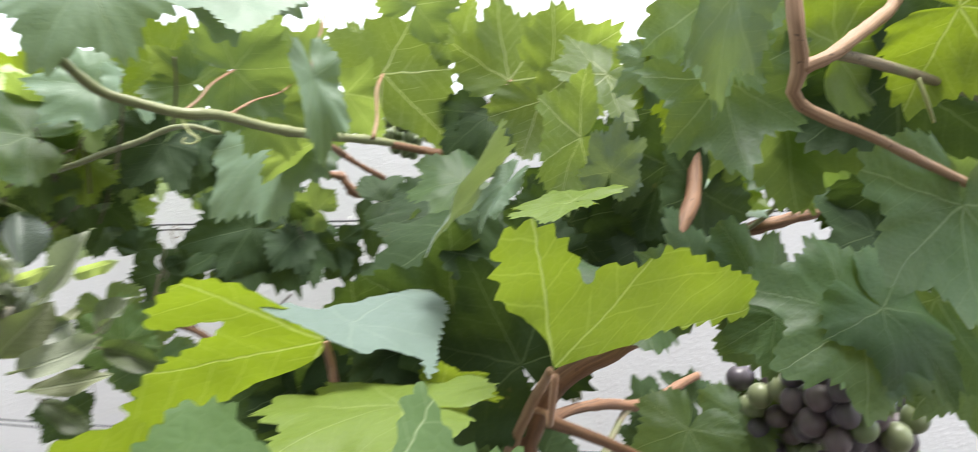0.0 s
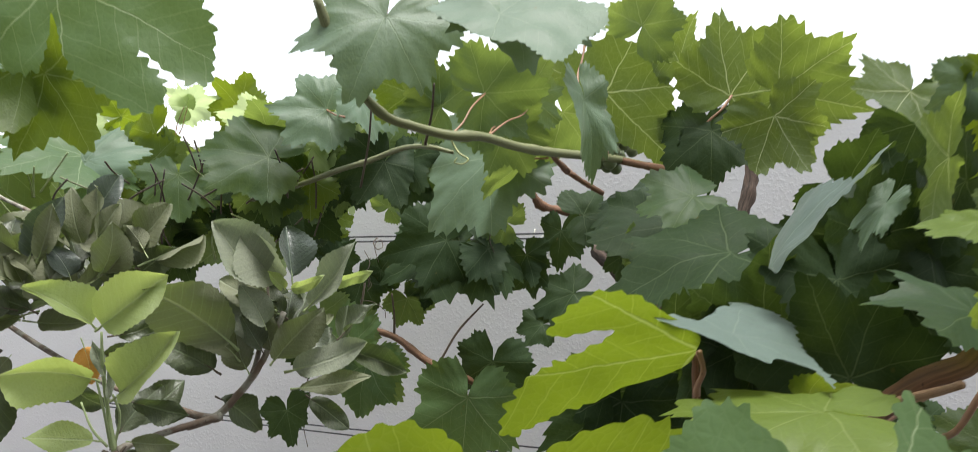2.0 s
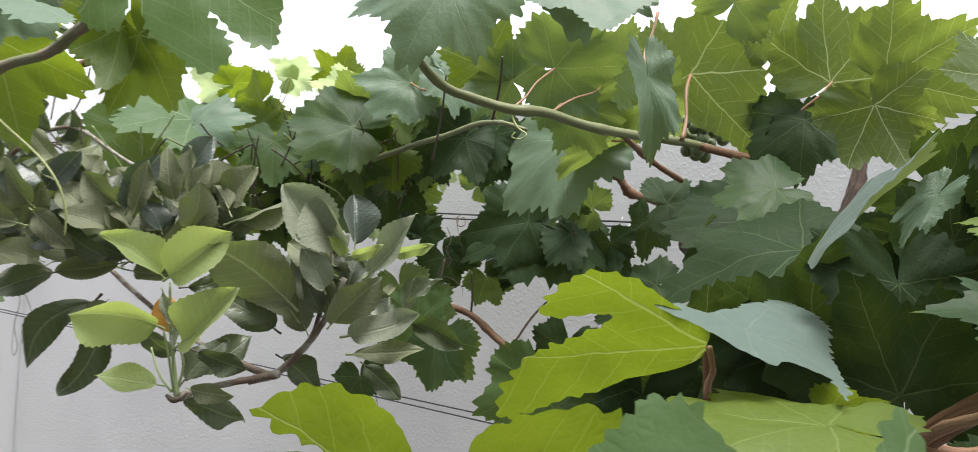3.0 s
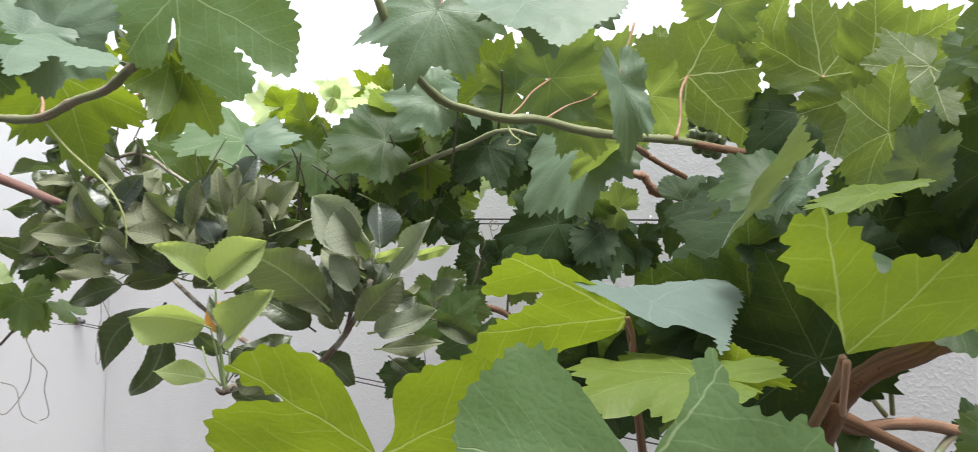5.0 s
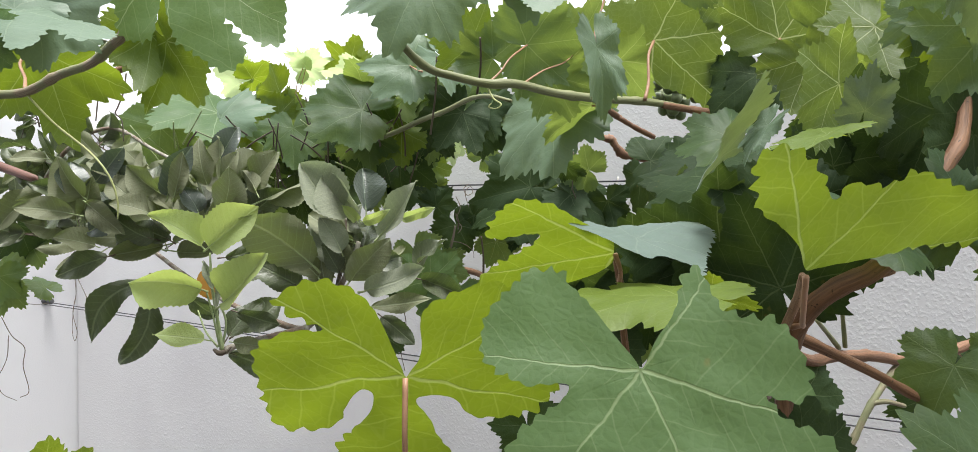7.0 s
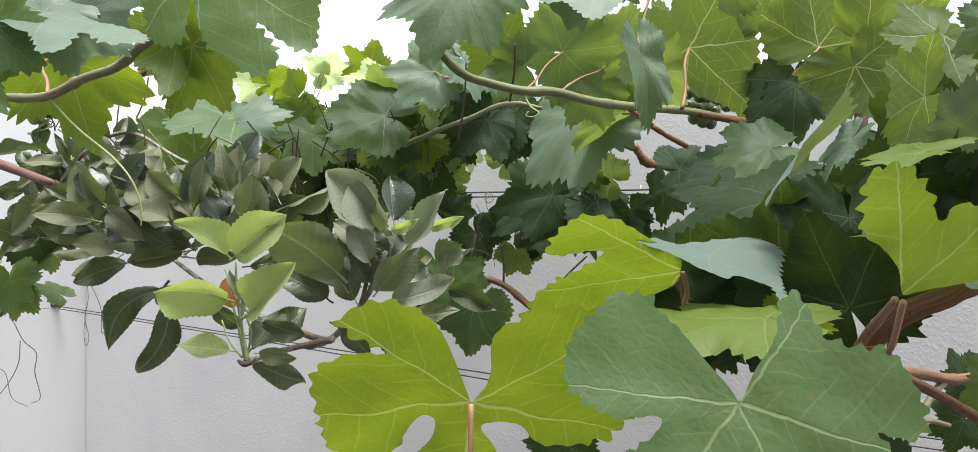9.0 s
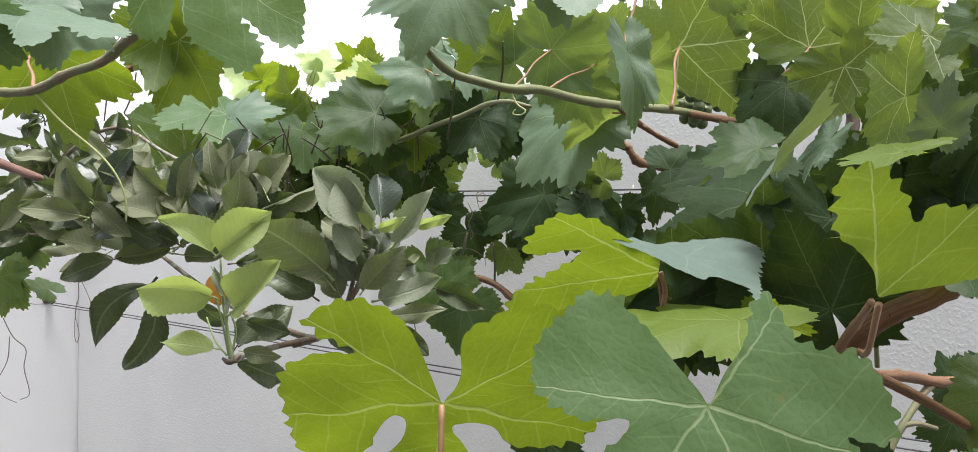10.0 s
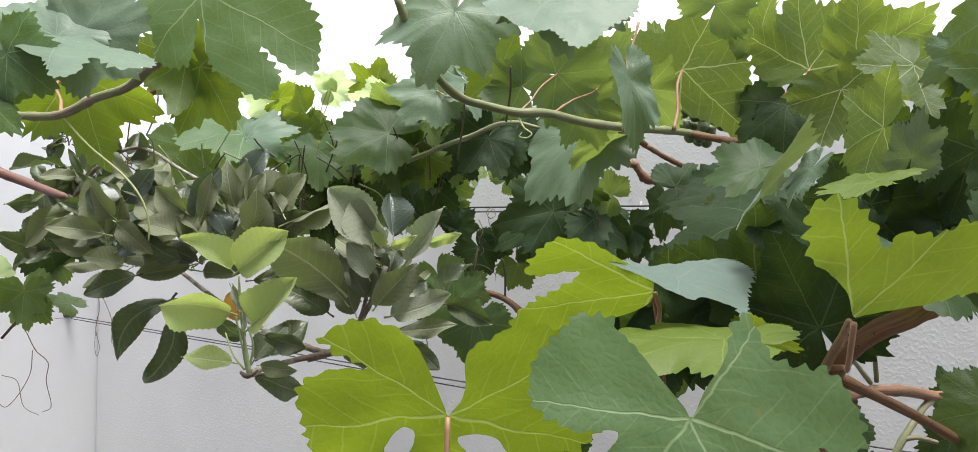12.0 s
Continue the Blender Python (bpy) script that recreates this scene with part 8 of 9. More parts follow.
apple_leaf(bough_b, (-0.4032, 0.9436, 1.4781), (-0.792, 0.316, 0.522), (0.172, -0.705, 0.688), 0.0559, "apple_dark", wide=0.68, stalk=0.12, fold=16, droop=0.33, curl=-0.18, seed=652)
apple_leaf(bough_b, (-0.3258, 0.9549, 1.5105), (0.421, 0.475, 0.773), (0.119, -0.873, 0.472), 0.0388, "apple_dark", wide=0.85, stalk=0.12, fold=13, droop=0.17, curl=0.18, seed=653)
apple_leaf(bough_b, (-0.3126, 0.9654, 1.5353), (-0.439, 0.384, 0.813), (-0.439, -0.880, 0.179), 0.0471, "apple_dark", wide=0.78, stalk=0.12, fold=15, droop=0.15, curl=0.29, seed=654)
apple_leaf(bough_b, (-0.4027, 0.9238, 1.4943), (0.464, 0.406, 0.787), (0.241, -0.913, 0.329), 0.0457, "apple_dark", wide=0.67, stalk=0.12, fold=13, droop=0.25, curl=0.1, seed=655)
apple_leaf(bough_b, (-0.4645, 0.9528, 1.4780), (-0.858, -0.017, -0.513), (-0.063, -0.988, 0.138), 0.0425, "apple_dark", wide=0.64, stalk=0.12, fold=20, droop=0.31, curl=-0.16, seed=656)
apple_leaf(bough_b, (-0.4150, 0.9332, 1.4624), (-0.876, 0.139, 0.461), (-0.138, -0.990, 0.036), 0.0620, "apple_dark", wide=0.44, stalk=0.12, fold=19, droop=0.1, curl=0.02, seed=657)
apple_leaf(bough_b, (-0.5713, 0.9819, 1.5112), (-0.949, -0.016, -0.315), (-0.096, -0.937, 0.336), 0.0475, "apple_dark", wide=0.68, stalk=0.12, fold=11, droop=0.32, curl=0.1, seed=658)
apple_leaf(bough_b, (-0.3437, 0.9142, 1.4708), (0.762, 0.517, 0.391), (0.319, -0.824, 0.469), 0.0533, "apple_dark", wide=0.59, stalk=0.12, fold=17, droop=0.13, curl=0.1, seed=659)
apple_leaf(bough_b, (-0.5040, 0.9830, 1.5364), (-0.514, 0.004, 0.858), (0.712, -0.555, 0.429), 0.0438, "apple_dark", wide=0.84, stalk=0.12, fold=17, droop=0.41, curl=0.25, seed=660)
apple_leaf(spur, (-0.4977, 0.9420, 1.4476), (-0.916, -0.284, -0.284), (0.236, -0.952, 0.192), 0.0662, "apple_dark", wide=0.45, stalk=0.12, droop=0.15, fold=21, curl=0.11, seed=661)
apple_leaf(spur, (-0.4705, 0.9820, 1.4186), (-0.610, -0.190, -0.769), (0.213, -0.974, 0.071), 0.1033, "apple_dark", wide=0.33, stalk=0.12, droop=0.1, fold=14, arc=0.2, curl=-0.12, seed=662)
apple_leaf(spur, (-0.4672, 0.9818, 1.3967), (-0.326, -0.209, -0.922), (0.527, -0.850, 0.006), 0.0939, "apple_dark", wide=0.37, stalk=0.1, droop=0.08, fold=12, arc=-0.14, curl=0.33, seed=663)
apple_leaf(spur, (-0.4466, 0.9523, 1.4176), (-0.533, -0.312, -0.787), (0.286, -0.941, 0.180), 0.0302, "apple", wide=0.74, stalk=0.12, fold=12, droop=0.29, curl=-0.01, seed=664)
apple_leaf(spur_b, (-0.1829, 0.7868, 1.4575), (0.859, -0.299, 0.416), (-0.064, -0.869, -0.491), 0.0368, "apple_dark", wide=0.80, stalk=0.12, fold=15, droop=0.26, curl=0.06, seed=665)
apple_leaf(spur_b, (-0.1500, 0.7858, 1.4356), (0.479, 0.364, 0.799), (0.437, -0.888, 0.143), 0.0437, "apple_grey", wide=0.57, stalk=0.12, fold=17, droop=0.26, curl=-0.04, seed=666)
apple_leaf(spur_b, (-0.1572, 0.7709, 1.4518), (-0.144, 0.440, 0.887), (0.525, -0.726, 0.445), 0.0396, "apple", wide=0.82, stalk=0.12, fold=16, droop=0.18, curl=0.06, seed=667)
apple_leaf(spur_b, (-0.1476, 0.7708, 1.4665), (-0.960, 0.083, 0.266), (-0.181, -0.911, -0.371), 0.0451, "apple", wide=0.79, stalk=0.12, fold=17, droop=0.19, curl=0.19, seed=668)
apple_leaf(spur_b, (-0.1872, 0.7899, 1.4457), (0.225, 0.359, 0.906), (0.641, -0.755, 0.139), 0.0534, "apple", wide=0.46, stalk=0.12, fold=11, droop=0.38, curl=0.1, seed=669)
apple_leaf(spur_b, (-0.1699, 0.7916, 1.4578), (-0.965, 0.176, 0.195), (-0.073, -0.891, 0.447), 0.0558, "apple_dark", wide=0.50, stalk=0.12, fold=14, droop=0.39, curl=0.06, seed=670)
apple_leaf(spur_b, (-0.1871, 0.7852, 1.4691), (0.601, 0.289, 0.745), (0.112, -0.954, 0.279), 0.0407, "apple_grey", wide=0.66, stalk=0.12, fold=25, droop=0.38, curl=0.34, seed=671)
apple_leaf(spur_b, (-0.1652, 0.7925, 1.4291), (0.132, -0.120, 0.984), (-0.141, -0.985, -0.102), 0.0442, "apple", wide=0.52, stalk=0.12, fold=21, droop=0.41, curl=0.35, seed=672)
apple_leaf(spur_b, (-0.1511, 0.7884, 1.4387), (0.354, 0.622, 0.698), (0.756, -0.630, 0.178), 0.0405, "apple", wide=0.82, stalk=0.12, fold=22, droop=0.15, curl=0.14, seed=673)
apple_leaf(spur_b, (-0.1554, 0.7614, 1.4315), (-0.232, -0.017, 0.973), (-0.272, -0.959, -0.081), 0.0358, "apple", wide=0.67, stalk=0.12, fold=12, droop=0.1, curl=-0.15, seed=674)
apple_leaf(spur_b, (-0.1754, 0.8019, 1.4617), (0.518, -0.227, 0.825), (-0.222, -0.967, -0.127), 0.0479, "apple_grey", wide=0.53, stalk=0.12, fold=25, droop=0.18, curl=0.26, seed=675)
apple_leaf(spur_b, (-0.1507, 0.7793, 1.4737), (-0.566, -0.006, 0.824), (0.310, -0.928, 0.207), 0.0559, "apple", wide=0.40, stalk=0.12, fold=9, droop=0.13, curl=-0.13, seed=676)
apple_leaf(spur_b, (-0.1465, 0.7726, 1.4537), (0.165, 0.438, 0.883), (-0.273, -0.841, 0.468), 0.0416, "apple_dark", wide=0.59, stalk=0.12, fold=21, droop=0.32, curl=-0.08, seed=677)
apple_leaf(spur_b, (-0.1538, 0.7635, 1.4719), (-0.875, 0.168, 0.454), (0.063, -0.891, 0.450), 0.0580, "apple", wide=0.44, stalk=0.12, fold=19, droop=0.35, curl=0.01, seed=678)
apple_leaf(spur_b, (-0.1784, 0.8042, 1.4603), (0.588, -0.022, 0.808), (-0.171, -0.980, 0.098), 0.0428, "apple", wide=0.54, stalk=0.12, fold=11, droop=0.11, curl=-0.1, seed=679)
apple_leaf(spur_b, (-0.1442, 0.7740, 1.4632), (-0.753, 0.026, 0.657), (0.315, -0.863, 0.395), 0.0443, "apple_dark", wide=0.58, stalk=0.12, fold=11, droop=0.16, curl=0.16, seed=680)
apple_leaf(spur_b, (-0.1490, 0.7840, 1.4525), (-0.889, -0.253, 0.381), (0.205, -0.965, -0.160), 0.0525, "apple_grey", wide=0.57, stalk=0.12, fold=9, droop=0.21, curl=0.21, seed=681)
apple_leaf(spur_b, (-0.1894, 0.7983, 1.4510), (-0.405, -0.301, 0.863), (0.624, -0.781, 0.020), 0.0355, "apple_grey", wide=0.85, stalk=0.12, fold=15, droop=0.33, curl=-0.11, seed=682)
apple_leaf(spur_b, (-0.1752, 0.7758, 1.4321), (-0.686, 0.561, 0.464), (-0.533, -0.821, 0.205), 0.0454, "apple_grey", wide=0.59, stalk=0.12, fold=17, droop=0.12, curl=0.35, seed=683)
apple_leaf(spur_b, (-0.1736, 0.7581, 1.4403), (-0.128, 0.193, 0.973), (-0.169, -0.971, 0.170), 0.0511, "apple_grey", wide=0.59, stalk=0.12, fold=22, droop=0.35, curl=0.03, seed=684)
apple_leaf(bough_b, (-0.3151, 0.9395, 1.5078), (-0.847, -0.489, 0.208), (0.294, -0.758, -0.582), 0.0470, "apple_dark", wide=0.61, stalk=0.12, fold=9, droop=0.32, curl=0.15, seed=685)
apple_leaf(bough_b, (-0.5457, 0.9431, 1.4860), (-0.154, 0.042, 0.987), (0.032, -0.998, 0.048), 0.0561, "apple", wide=0.68, stalk=0.12, fold=20, droop=0.16, curl=-0.07, seed=686)
apple_leaf(bough_b, (-0.5252, 0.9233, 1.4745), (0.852, -0.325, 0.410), (-0.330, -0.942, -0.061), 0.0688, "apple_blue", wide=0.48, stalk=0.12, fold=19, droop=0.26, curl=0.11, seed=687)
apple_leaf(bough_b, (-0.3775, 0.9353, 1.4731), (-0.399, -0.128, 0.908), (0.160, -0.985, -0.068), 0.0504, "apple", wide=0.67, stalk=0.12, fold=23, droop=0.13, curl=0.22, seed=688)
apple_leaf(bough_b, (-0.5181, 0.9300, 1.5380), (0.736, -0.399, 0.546), (-0.225, -0.906, -0.360), 0.0554, "apple_blue", wide=0.52, stalk=0.12, fold=23, droop=0.32, curl=-0.17, seed=689)
apple_leaf(bough_b, (-0.4658, 0.9429, 1.5314), (-0.714, -0.324, 0.621), (0.039, -0.904, -0.426), 0.0396, "apple_blue", wide=0.85, stalk=0.12, fold=12, droop=0.28, curl=0.04, seed=690)
apple_leaf(bough_b, (-0.3318, 0.9637, 1.4918), (0.692, -0.239, 0.681), (-0.214, -0.969, -0.123), 0.0579, "apple_dark", wide=0.61, stalk=0.12, fold=17, droop=0.15, curl=-0.06, seed=691)
apple_leaf(bough_b, (-0.5463, 0.9509, 1.4906), (0.522, -0.449, 0.726), (0.485, -0.544, -0.685), 0.0551, "apple", wide=0.47, stalk=0.12, fold=16, droop=0.4, curl=0.14, seed=692)
apple_leaf(bough_b, (-0.4546, 0.9142, 1.5143), (-0.753, -0.017, 0.658), (0.435, -0.763, 0.478), 0.0451, "apple", wide=0.78, stalk=0.12, fold=13, droop=0.3, curl=-0.12, seed=693)
apple_leaf(bough_b, (-0.4531, 0.9446, 1.5130), (0.629, -0.296, 0.719), (0.262, -0.790, -0.555), 0.0531, "apple", wide=0.58, stalk=0.12, fold=13, droop=0.27, curl=0.33, seed=694)
apple_leaf(bough_b, (-0.3495, 0.9183, 1.5105), (-0.032, 0.412, 0.911), (-0.005, -0.911, 0.412), 0.0421, "apple_blue", wide=0.60, stalk=0.12, fold=19, droop=0.23, curl=-0.08, seed=695)
apple_leaf(bough_b, (-0.4302, 0.9662, 1.5097), (-0.515, -0.396, 0.760), (0.131, -0.913, -0.387), 0.0401, "apple", wide=0.77, stalk=0.12, fold=20, droop=0.21, curl=-0.12, seed=696)
apple_leaf(bough_b, (-0.5465, 0.9650, 1.5171), (-0.616, -0.332, 0.714), (0.708, -0.631, 0.317), 0.0427, "apple", wide=0.85, stalk=0.12, fold=25, droop=0.3, curl=0.24, seed=697)
apple_leaf(bough_b, (-0.4250, 0.9264, 1.4926), (-0.331, -0.263, 0.906), (0.737, -0.672, 0.074), 0.0348, "apple", wide=0.83, stalk=0.12, fold=24, droop=0.25, curl=0.19, seed=698)
apple_leaf(bough_b, (-0.3660, 0.9625, 1.4739), (-0.408, 0.056, 0.911), (0.720, -0.594, 0.359), 0.0627, "apple_dark", wide=0.58, stalk=0.12, fold=8, droop=0.32, curl=0.09, seed=699)
apple_leaf(bough_b, (-0.5414, 0.9530, 1.5200), (-0.695, 0.169, 0.699), (-0.049, -0.981, 0.189), 0.0422, "apple", wide=0.80, stalk=0.12, fold=15, droop=0.12, curl=0.21, seed=700)
apple_leaf(bough_b, (-0.3494, 0.9731, 1.4933), (0.290, 0.115, 0.950), (0.659, -0.744, -0.111), 0.0621, "apple", wide=0.55, stalk=0.12, fold=11, droop=0.18, curl=0.34, seed=701)
apple_leaf(bough_b, (-0.5457, 0.9248, 1.5189), (-0.041, 0.064, 0.997), (0.763, -0.642, 0.073), 0.0454, "apple_blue", wide=0.78, stalk=0.12, fold=11, droop=0.37, curl=0.29, seed=702)
apple_leaf(bough_b, (-0.4914, 0.9337, 1.5340), (0.298, 0.161, 0.941), (0.291, -0.954, 0.071), 0.0605, "apple", wide=0.55, stalk=0.12, fold=21, droop=0.35, curl=-0.08, seed=703)
apple_leaf(bough_b, (-0.3633, 0.9650, 1.4775), (-0.947, -0.176, 0.269), (0.114, -0.966, -0.231), 0.0488, "apple_blue", wide=0.62, stalk=0.12, fold=16, droop=0.13, curl=0.29, seed=704)
apple_leaf(bough_b, (-0.5252, 0.9514, 1.5228), (-0.542, -0.032, 0.840), (-0.019, -0.999, -0.050), 0.0465, "apple", wide=0.69, stalk=0.12, fold=18, droop=0.33, curl=-0.17, seed=705)
apple_leaf(bough_b, (-0.3347, 0.9745, 1.5225), (-0.181, 0.044, 0.982), (0.740, -0.652, 0.166), 0.0592, "apple", wide=0.70, stalk=0.12, fold=8, droop=0.16, curl=-0.11, seed=706)
apple_leaf(bough_b, (-0.4172, 0.9671, 1.5298), (-0.940, 0.130, 0.316), (-0.192, -0.967, -0.171), 0.0440, "apple", wide=0.82, stalk=0.12, fold=10, droop=0.16, curl=-0.02, seed=707)
apple_leaf(bough_b, (-0.3131, 0.9320, 1.4900), (-0.848, 0.231, 0.477), (-0.383, -0.889, -0.251), 0.0648, "apple", wide=0.54, stalk=0.12, fold=19, droop=0.14, curl=-0.2, seed=708)
apple_leaf(bough_b, (-0.3907, 0.9797, 1.5043), (-0.466, 0.110, 0.878), (0.624, -0.662, 0.415), 0.0478, "apple_dark", wide=0.59, stalk=0.12, fold=14, droop=0.39, curl=0.01, seed=709)
apple_leaf(bough_b, (-0.3920, 0.9540, 1.4811), (-0.542, -0.285, 0.791), (0.550, -0.831, 0.077), 0.0472, "apple", wide=0.59, stalk=0.12, fold=21, droop=0.42, curl=-0.05, seed=710)
# vine leaves above the stem
vine_leaf(stem, (0.2228, 0.4328, 1.6087), (-0.721, -0.279, -0.635), (0.089, 0.871, -0.484), 0.0382, "under", deep=0.2, seed=711)
vine_leaf(stem, (0.2770, 0.4535, 1.6083), (-0.865, -0.295, -0.405), (-0.168, 0.933, -0.319), 0.0358, "under", deep=0.18, seed=712)
vine_leaf(stem, (0.1580, 0.3364, 1.5576), (-0.863, -0.318, -0.394), (-0.428, 0.873, 0.234), 0.0331, "under", fold=10, deep=0.14, seed=713)
vine_leaf(stem, (0.1550, 0.3061, 1.5406), (-0.002, -0.466, 0.885), (-0.263, -0.854, -0.450), 0.0210, "sky_bluish", fold=10, width=0.7, wave=0.04, seed=714)
vine_leaf(arm, (0.2595, 0.7371, 1.6385), (-0.213, -0.336, -0.917), (-0.444, -0.803, 0.397), 0.0620, "old_shaded", seed=715)
vine_leaf(stem, (0.1852, 0.4747, 1.5069), (-0.576, -0.204, -0.792), (-0.437, -0.741, 0.509), 0.0531, "old_shaded", seed=716)
vine_leaf(stem, (0.2019, 0.4551, 1.5253), (-0.798, 0.553, 0.240), (-0.602, -0.718, -0.350), 0.0359, "old_shaded", seed=717)
# pale leaf on the grey cane, its sky sheen painted into the blade
vine_leaf(cane_l, (-0.3819, 0.5738, 1.6593), (0.944, -0.277, -0.178), (0.012, -0.512, 0.859), 0.0973, "sky_silver", droop=0.1, fold=4, wave=0.05, deep=0.16, shape=((-139, 0.40), (-158, 0.66), (-177, 0.61), (144, 0.45), (88, 0.35), (57, 0.45), (48, 0.84), (39, 0.93), (32, 0.79), (21, 0.64), (20, 1.01), (3, 1.05), (-9, 0.85), (-2, 0.66), (-26, 0.26), (-113, 0.26)), seed=718)
vine_leaf(cane_l, (-0.3760, 0.5940, 1.6646), (0.951, 0.027, 0.308), (-0.011, -0.992, 0.122), 0.0633, "sky_silver", droop=0.05, fold=4, wave=0.04, deep=0.14, seed=719)
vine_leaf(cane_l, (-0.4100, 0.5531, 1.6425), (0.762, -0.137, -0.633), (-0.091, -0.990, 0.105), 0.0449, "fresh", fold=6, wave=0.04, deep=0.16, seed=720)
vine_leaf(cane_l, (-0.3907, 0.5835, 1.6639), (-0.871, 0.116, 0.478), (0.189, -0.818, 0.543), 0.0674, "sky_silver", fold=6, wave=0.04, deep=0.16, seed=721)
vine_leaf(cane_l, (-0.4301, 0.5528, 1.6105), (0.743, -0.199, -0.639), (-0.013, -0.959, 0.284), 0.0436, "fresh", fold=6, wave=0.04, seed=722)
# broad leaves on the far canes
vine_leaf(cane_d, (-0.4721, 1.2351, 1.6703), (-0.502, -0.859, -0.101), (0.477, -0.373, 0.796), 0.1175, "fresh", deep=0.16, seed=723)
vine_leaf(cane_d, (-0.4631, 1.2251, 1.6606), (0.925, 0.016, 0.379), (-0.233, -0.763, 0.602), 0.0823, "pale", deep=0.16, seed=724)
vine_leaf(cane_d, (-0.5552, 1.2037, 1.6427), (0.012, -0.265, -0.964), (0.273, -0.927, 0.258), 0.0789, "mature", seed=725)
vine_leaf(cane_b, (-0.3183, 1.1365, 1.6340), (0.090, -0.437, -0.895), (-0.000, -0.899, 0.438), 0.0703, "mature", seed=726)
vine_leaf(cane_b, (-0.1876, 1.1080, 1.6237), (-0.483, -0.017, -0.876), (-0.047, -0.998, 0.045), 0.0860, "old_shaded", seed=727)
vine_leaf(cane_b, (-0.0472, 0.9699, 1.6339), (-0.502, -0.320, -0.803), (0.052, -0.938, 0.342), 0.0658, "old_shaded", seed=728)
vine_leaf(cane_b, (-0.1606, 1.1880, 1.5944), (0.768, 0.002, -0.641), (-0.151, -0.972, -0.183), 0.0788, "old_shaded", seed=729)
vine_leaf(cane_b, (-0.4035, 1.2858, 1.6575), (0.486, 0.280, -0.828), (-0.521, 0.854, -0.017), 0.0773, "young", seed=730)
vine_leaf(cane_b, (-0.3051, 1.2866, 1.6246), (0.638, -0.481, 0.601), (0.213, 0.860, 0.463), 0.0814, "mature", seed=731)
vine_leaf(cane_b, (-0.1713, 1.2684, 1.6386), (-0.529, -0.464, -0.711), (-0.078, 0.861, -0.503), 0.0714, "mature", seed=732)
vine_leaf(cane_b, (-0.2615, 1.2863, 1.5590), (0.807, -0.293, -0.514), (0.106, 0.926, -0.362), 0.0860, "mature", seed=733)
vine_leaf(cane_b, (-0.1302, 1.2884, 1.5916), (0.655, 0.503, 0.563), (-0.657, 0.748, 0.097), 0.0636, "young", seed=734)
vine_leaf(cane_b, (-0.3962, 1.3367, 1.7205), (-0.476, -0.522, -0.708), (-0.846, 0.493, 0.206), 0.0708, "young", seed=735)
vine_leaf(cane_b, (-0.2093, 1.2385, 1.6826), (0.778, 0.135, 0.614), (-0.467, 0.778, 0.420), 0.0530, "mature", seed=736)
vine_leaf(cane_b, (-0.1000, 1.1894, 1.6448), (-0.589, -0.703, 0.399), (-0.285, 0.642, 0.711), 0.0602, "young", seed=737)
vine_leaf(cane_b, (-0.5326, 1.3337, 1.6185), (-0.628, 0.408, 0.662), (0.095, 0.885, -0.456), 0.0744, "young", seed=738)
vine_leaf(cane_b, (-0.1807, 1.3372, 1.5499), (-0.594, -0.642, 0.485), (-0.604, 0.754, 0.258), 0.0647, "thin", seed=739)
tube("leaf_stalk", [(-0.1758, 0.9784, 1.6480, 0.0010), (-0.1675, 0.9982, 1.6213, 0.0011), (-0.1639, 1.0179, 1.5935, 0.0013)], "stalk_dark", back_vine)
tube("leaf_stalk", [(-0.0668, 0.7900, 1.6692, 0.0010), (-0.0699, 0.8095, 1.6304, 0.0011), (-0.0773, 0.8289, 1.5895, 0.0013)], "stalk_dark", back_vine)
tube("leaf_stalk", [(-0.3415, 1.0863, 1.6419, 0.0010), (-0.3331, 1.1061, 1.6116, 0.0011), (-0.3300, 1.1257, 1.5801, 0.0013)], "stalk_dark", back_vine)
tube("leaf_stalk", [(-0.0173, 0.6906, 1.6651, 0.0010), (-0.0175, 0.7103, 1.6427, 0.0011), (-0.0214, 0.7300, 1.6188, 0.0013)], "stalk_dark", back_vine)
tube("leaf_stalk", [(-0.2397, 1.0882, 1.6881, 0.0010), (-0.2389, 1.1078, 1.6562, 0.0011), (-0.2437, 1.1273, 1.6231, 0.0013)], "stalk_dark", back_vine)
tube("leaf_stalk", [(-0.1339, 0.9888, 1.6368, 0.0010), (-0.1297, 1.0086, 1.6096, 0.0011), (-0.1305, 1.0282, 1.5813, 0.0013)], "stalk_dark", back_vine)
vine_leaf(stem_b, (0.0664, 0.3494, 1.4860), (0.969, 0.174, -0.173), (0.220, -0.303, 0.927), 0.0550, "sky_bluish", fold=0, droop=0.06, cup=0.05, wave=0.07, shape=((-167, 0.63), (176, 0.53), (155, 0.44), (123, 0.38), (94, 0.48), (72, 0.37), (59, 0.50), (47, 0.57), (68, 0.82), (47, 0.69), (-1, 0.70), (-31, 1.21), (-44, 1.52), (-52, 2.03), (-55, 1.86), (-53, 1.21), (-58, 1.26), (-64, 0.74), (-96, 0.31), (-150, 0.29), (-148, 0.48)), seed=999)
vine_leaf(cane_c, (-0.0902, 0.9666, 1.4131), (0.017, -0.168, 0.986), (0.261, -0.951, -0.167), 0.0555, "fresh", seed=740)
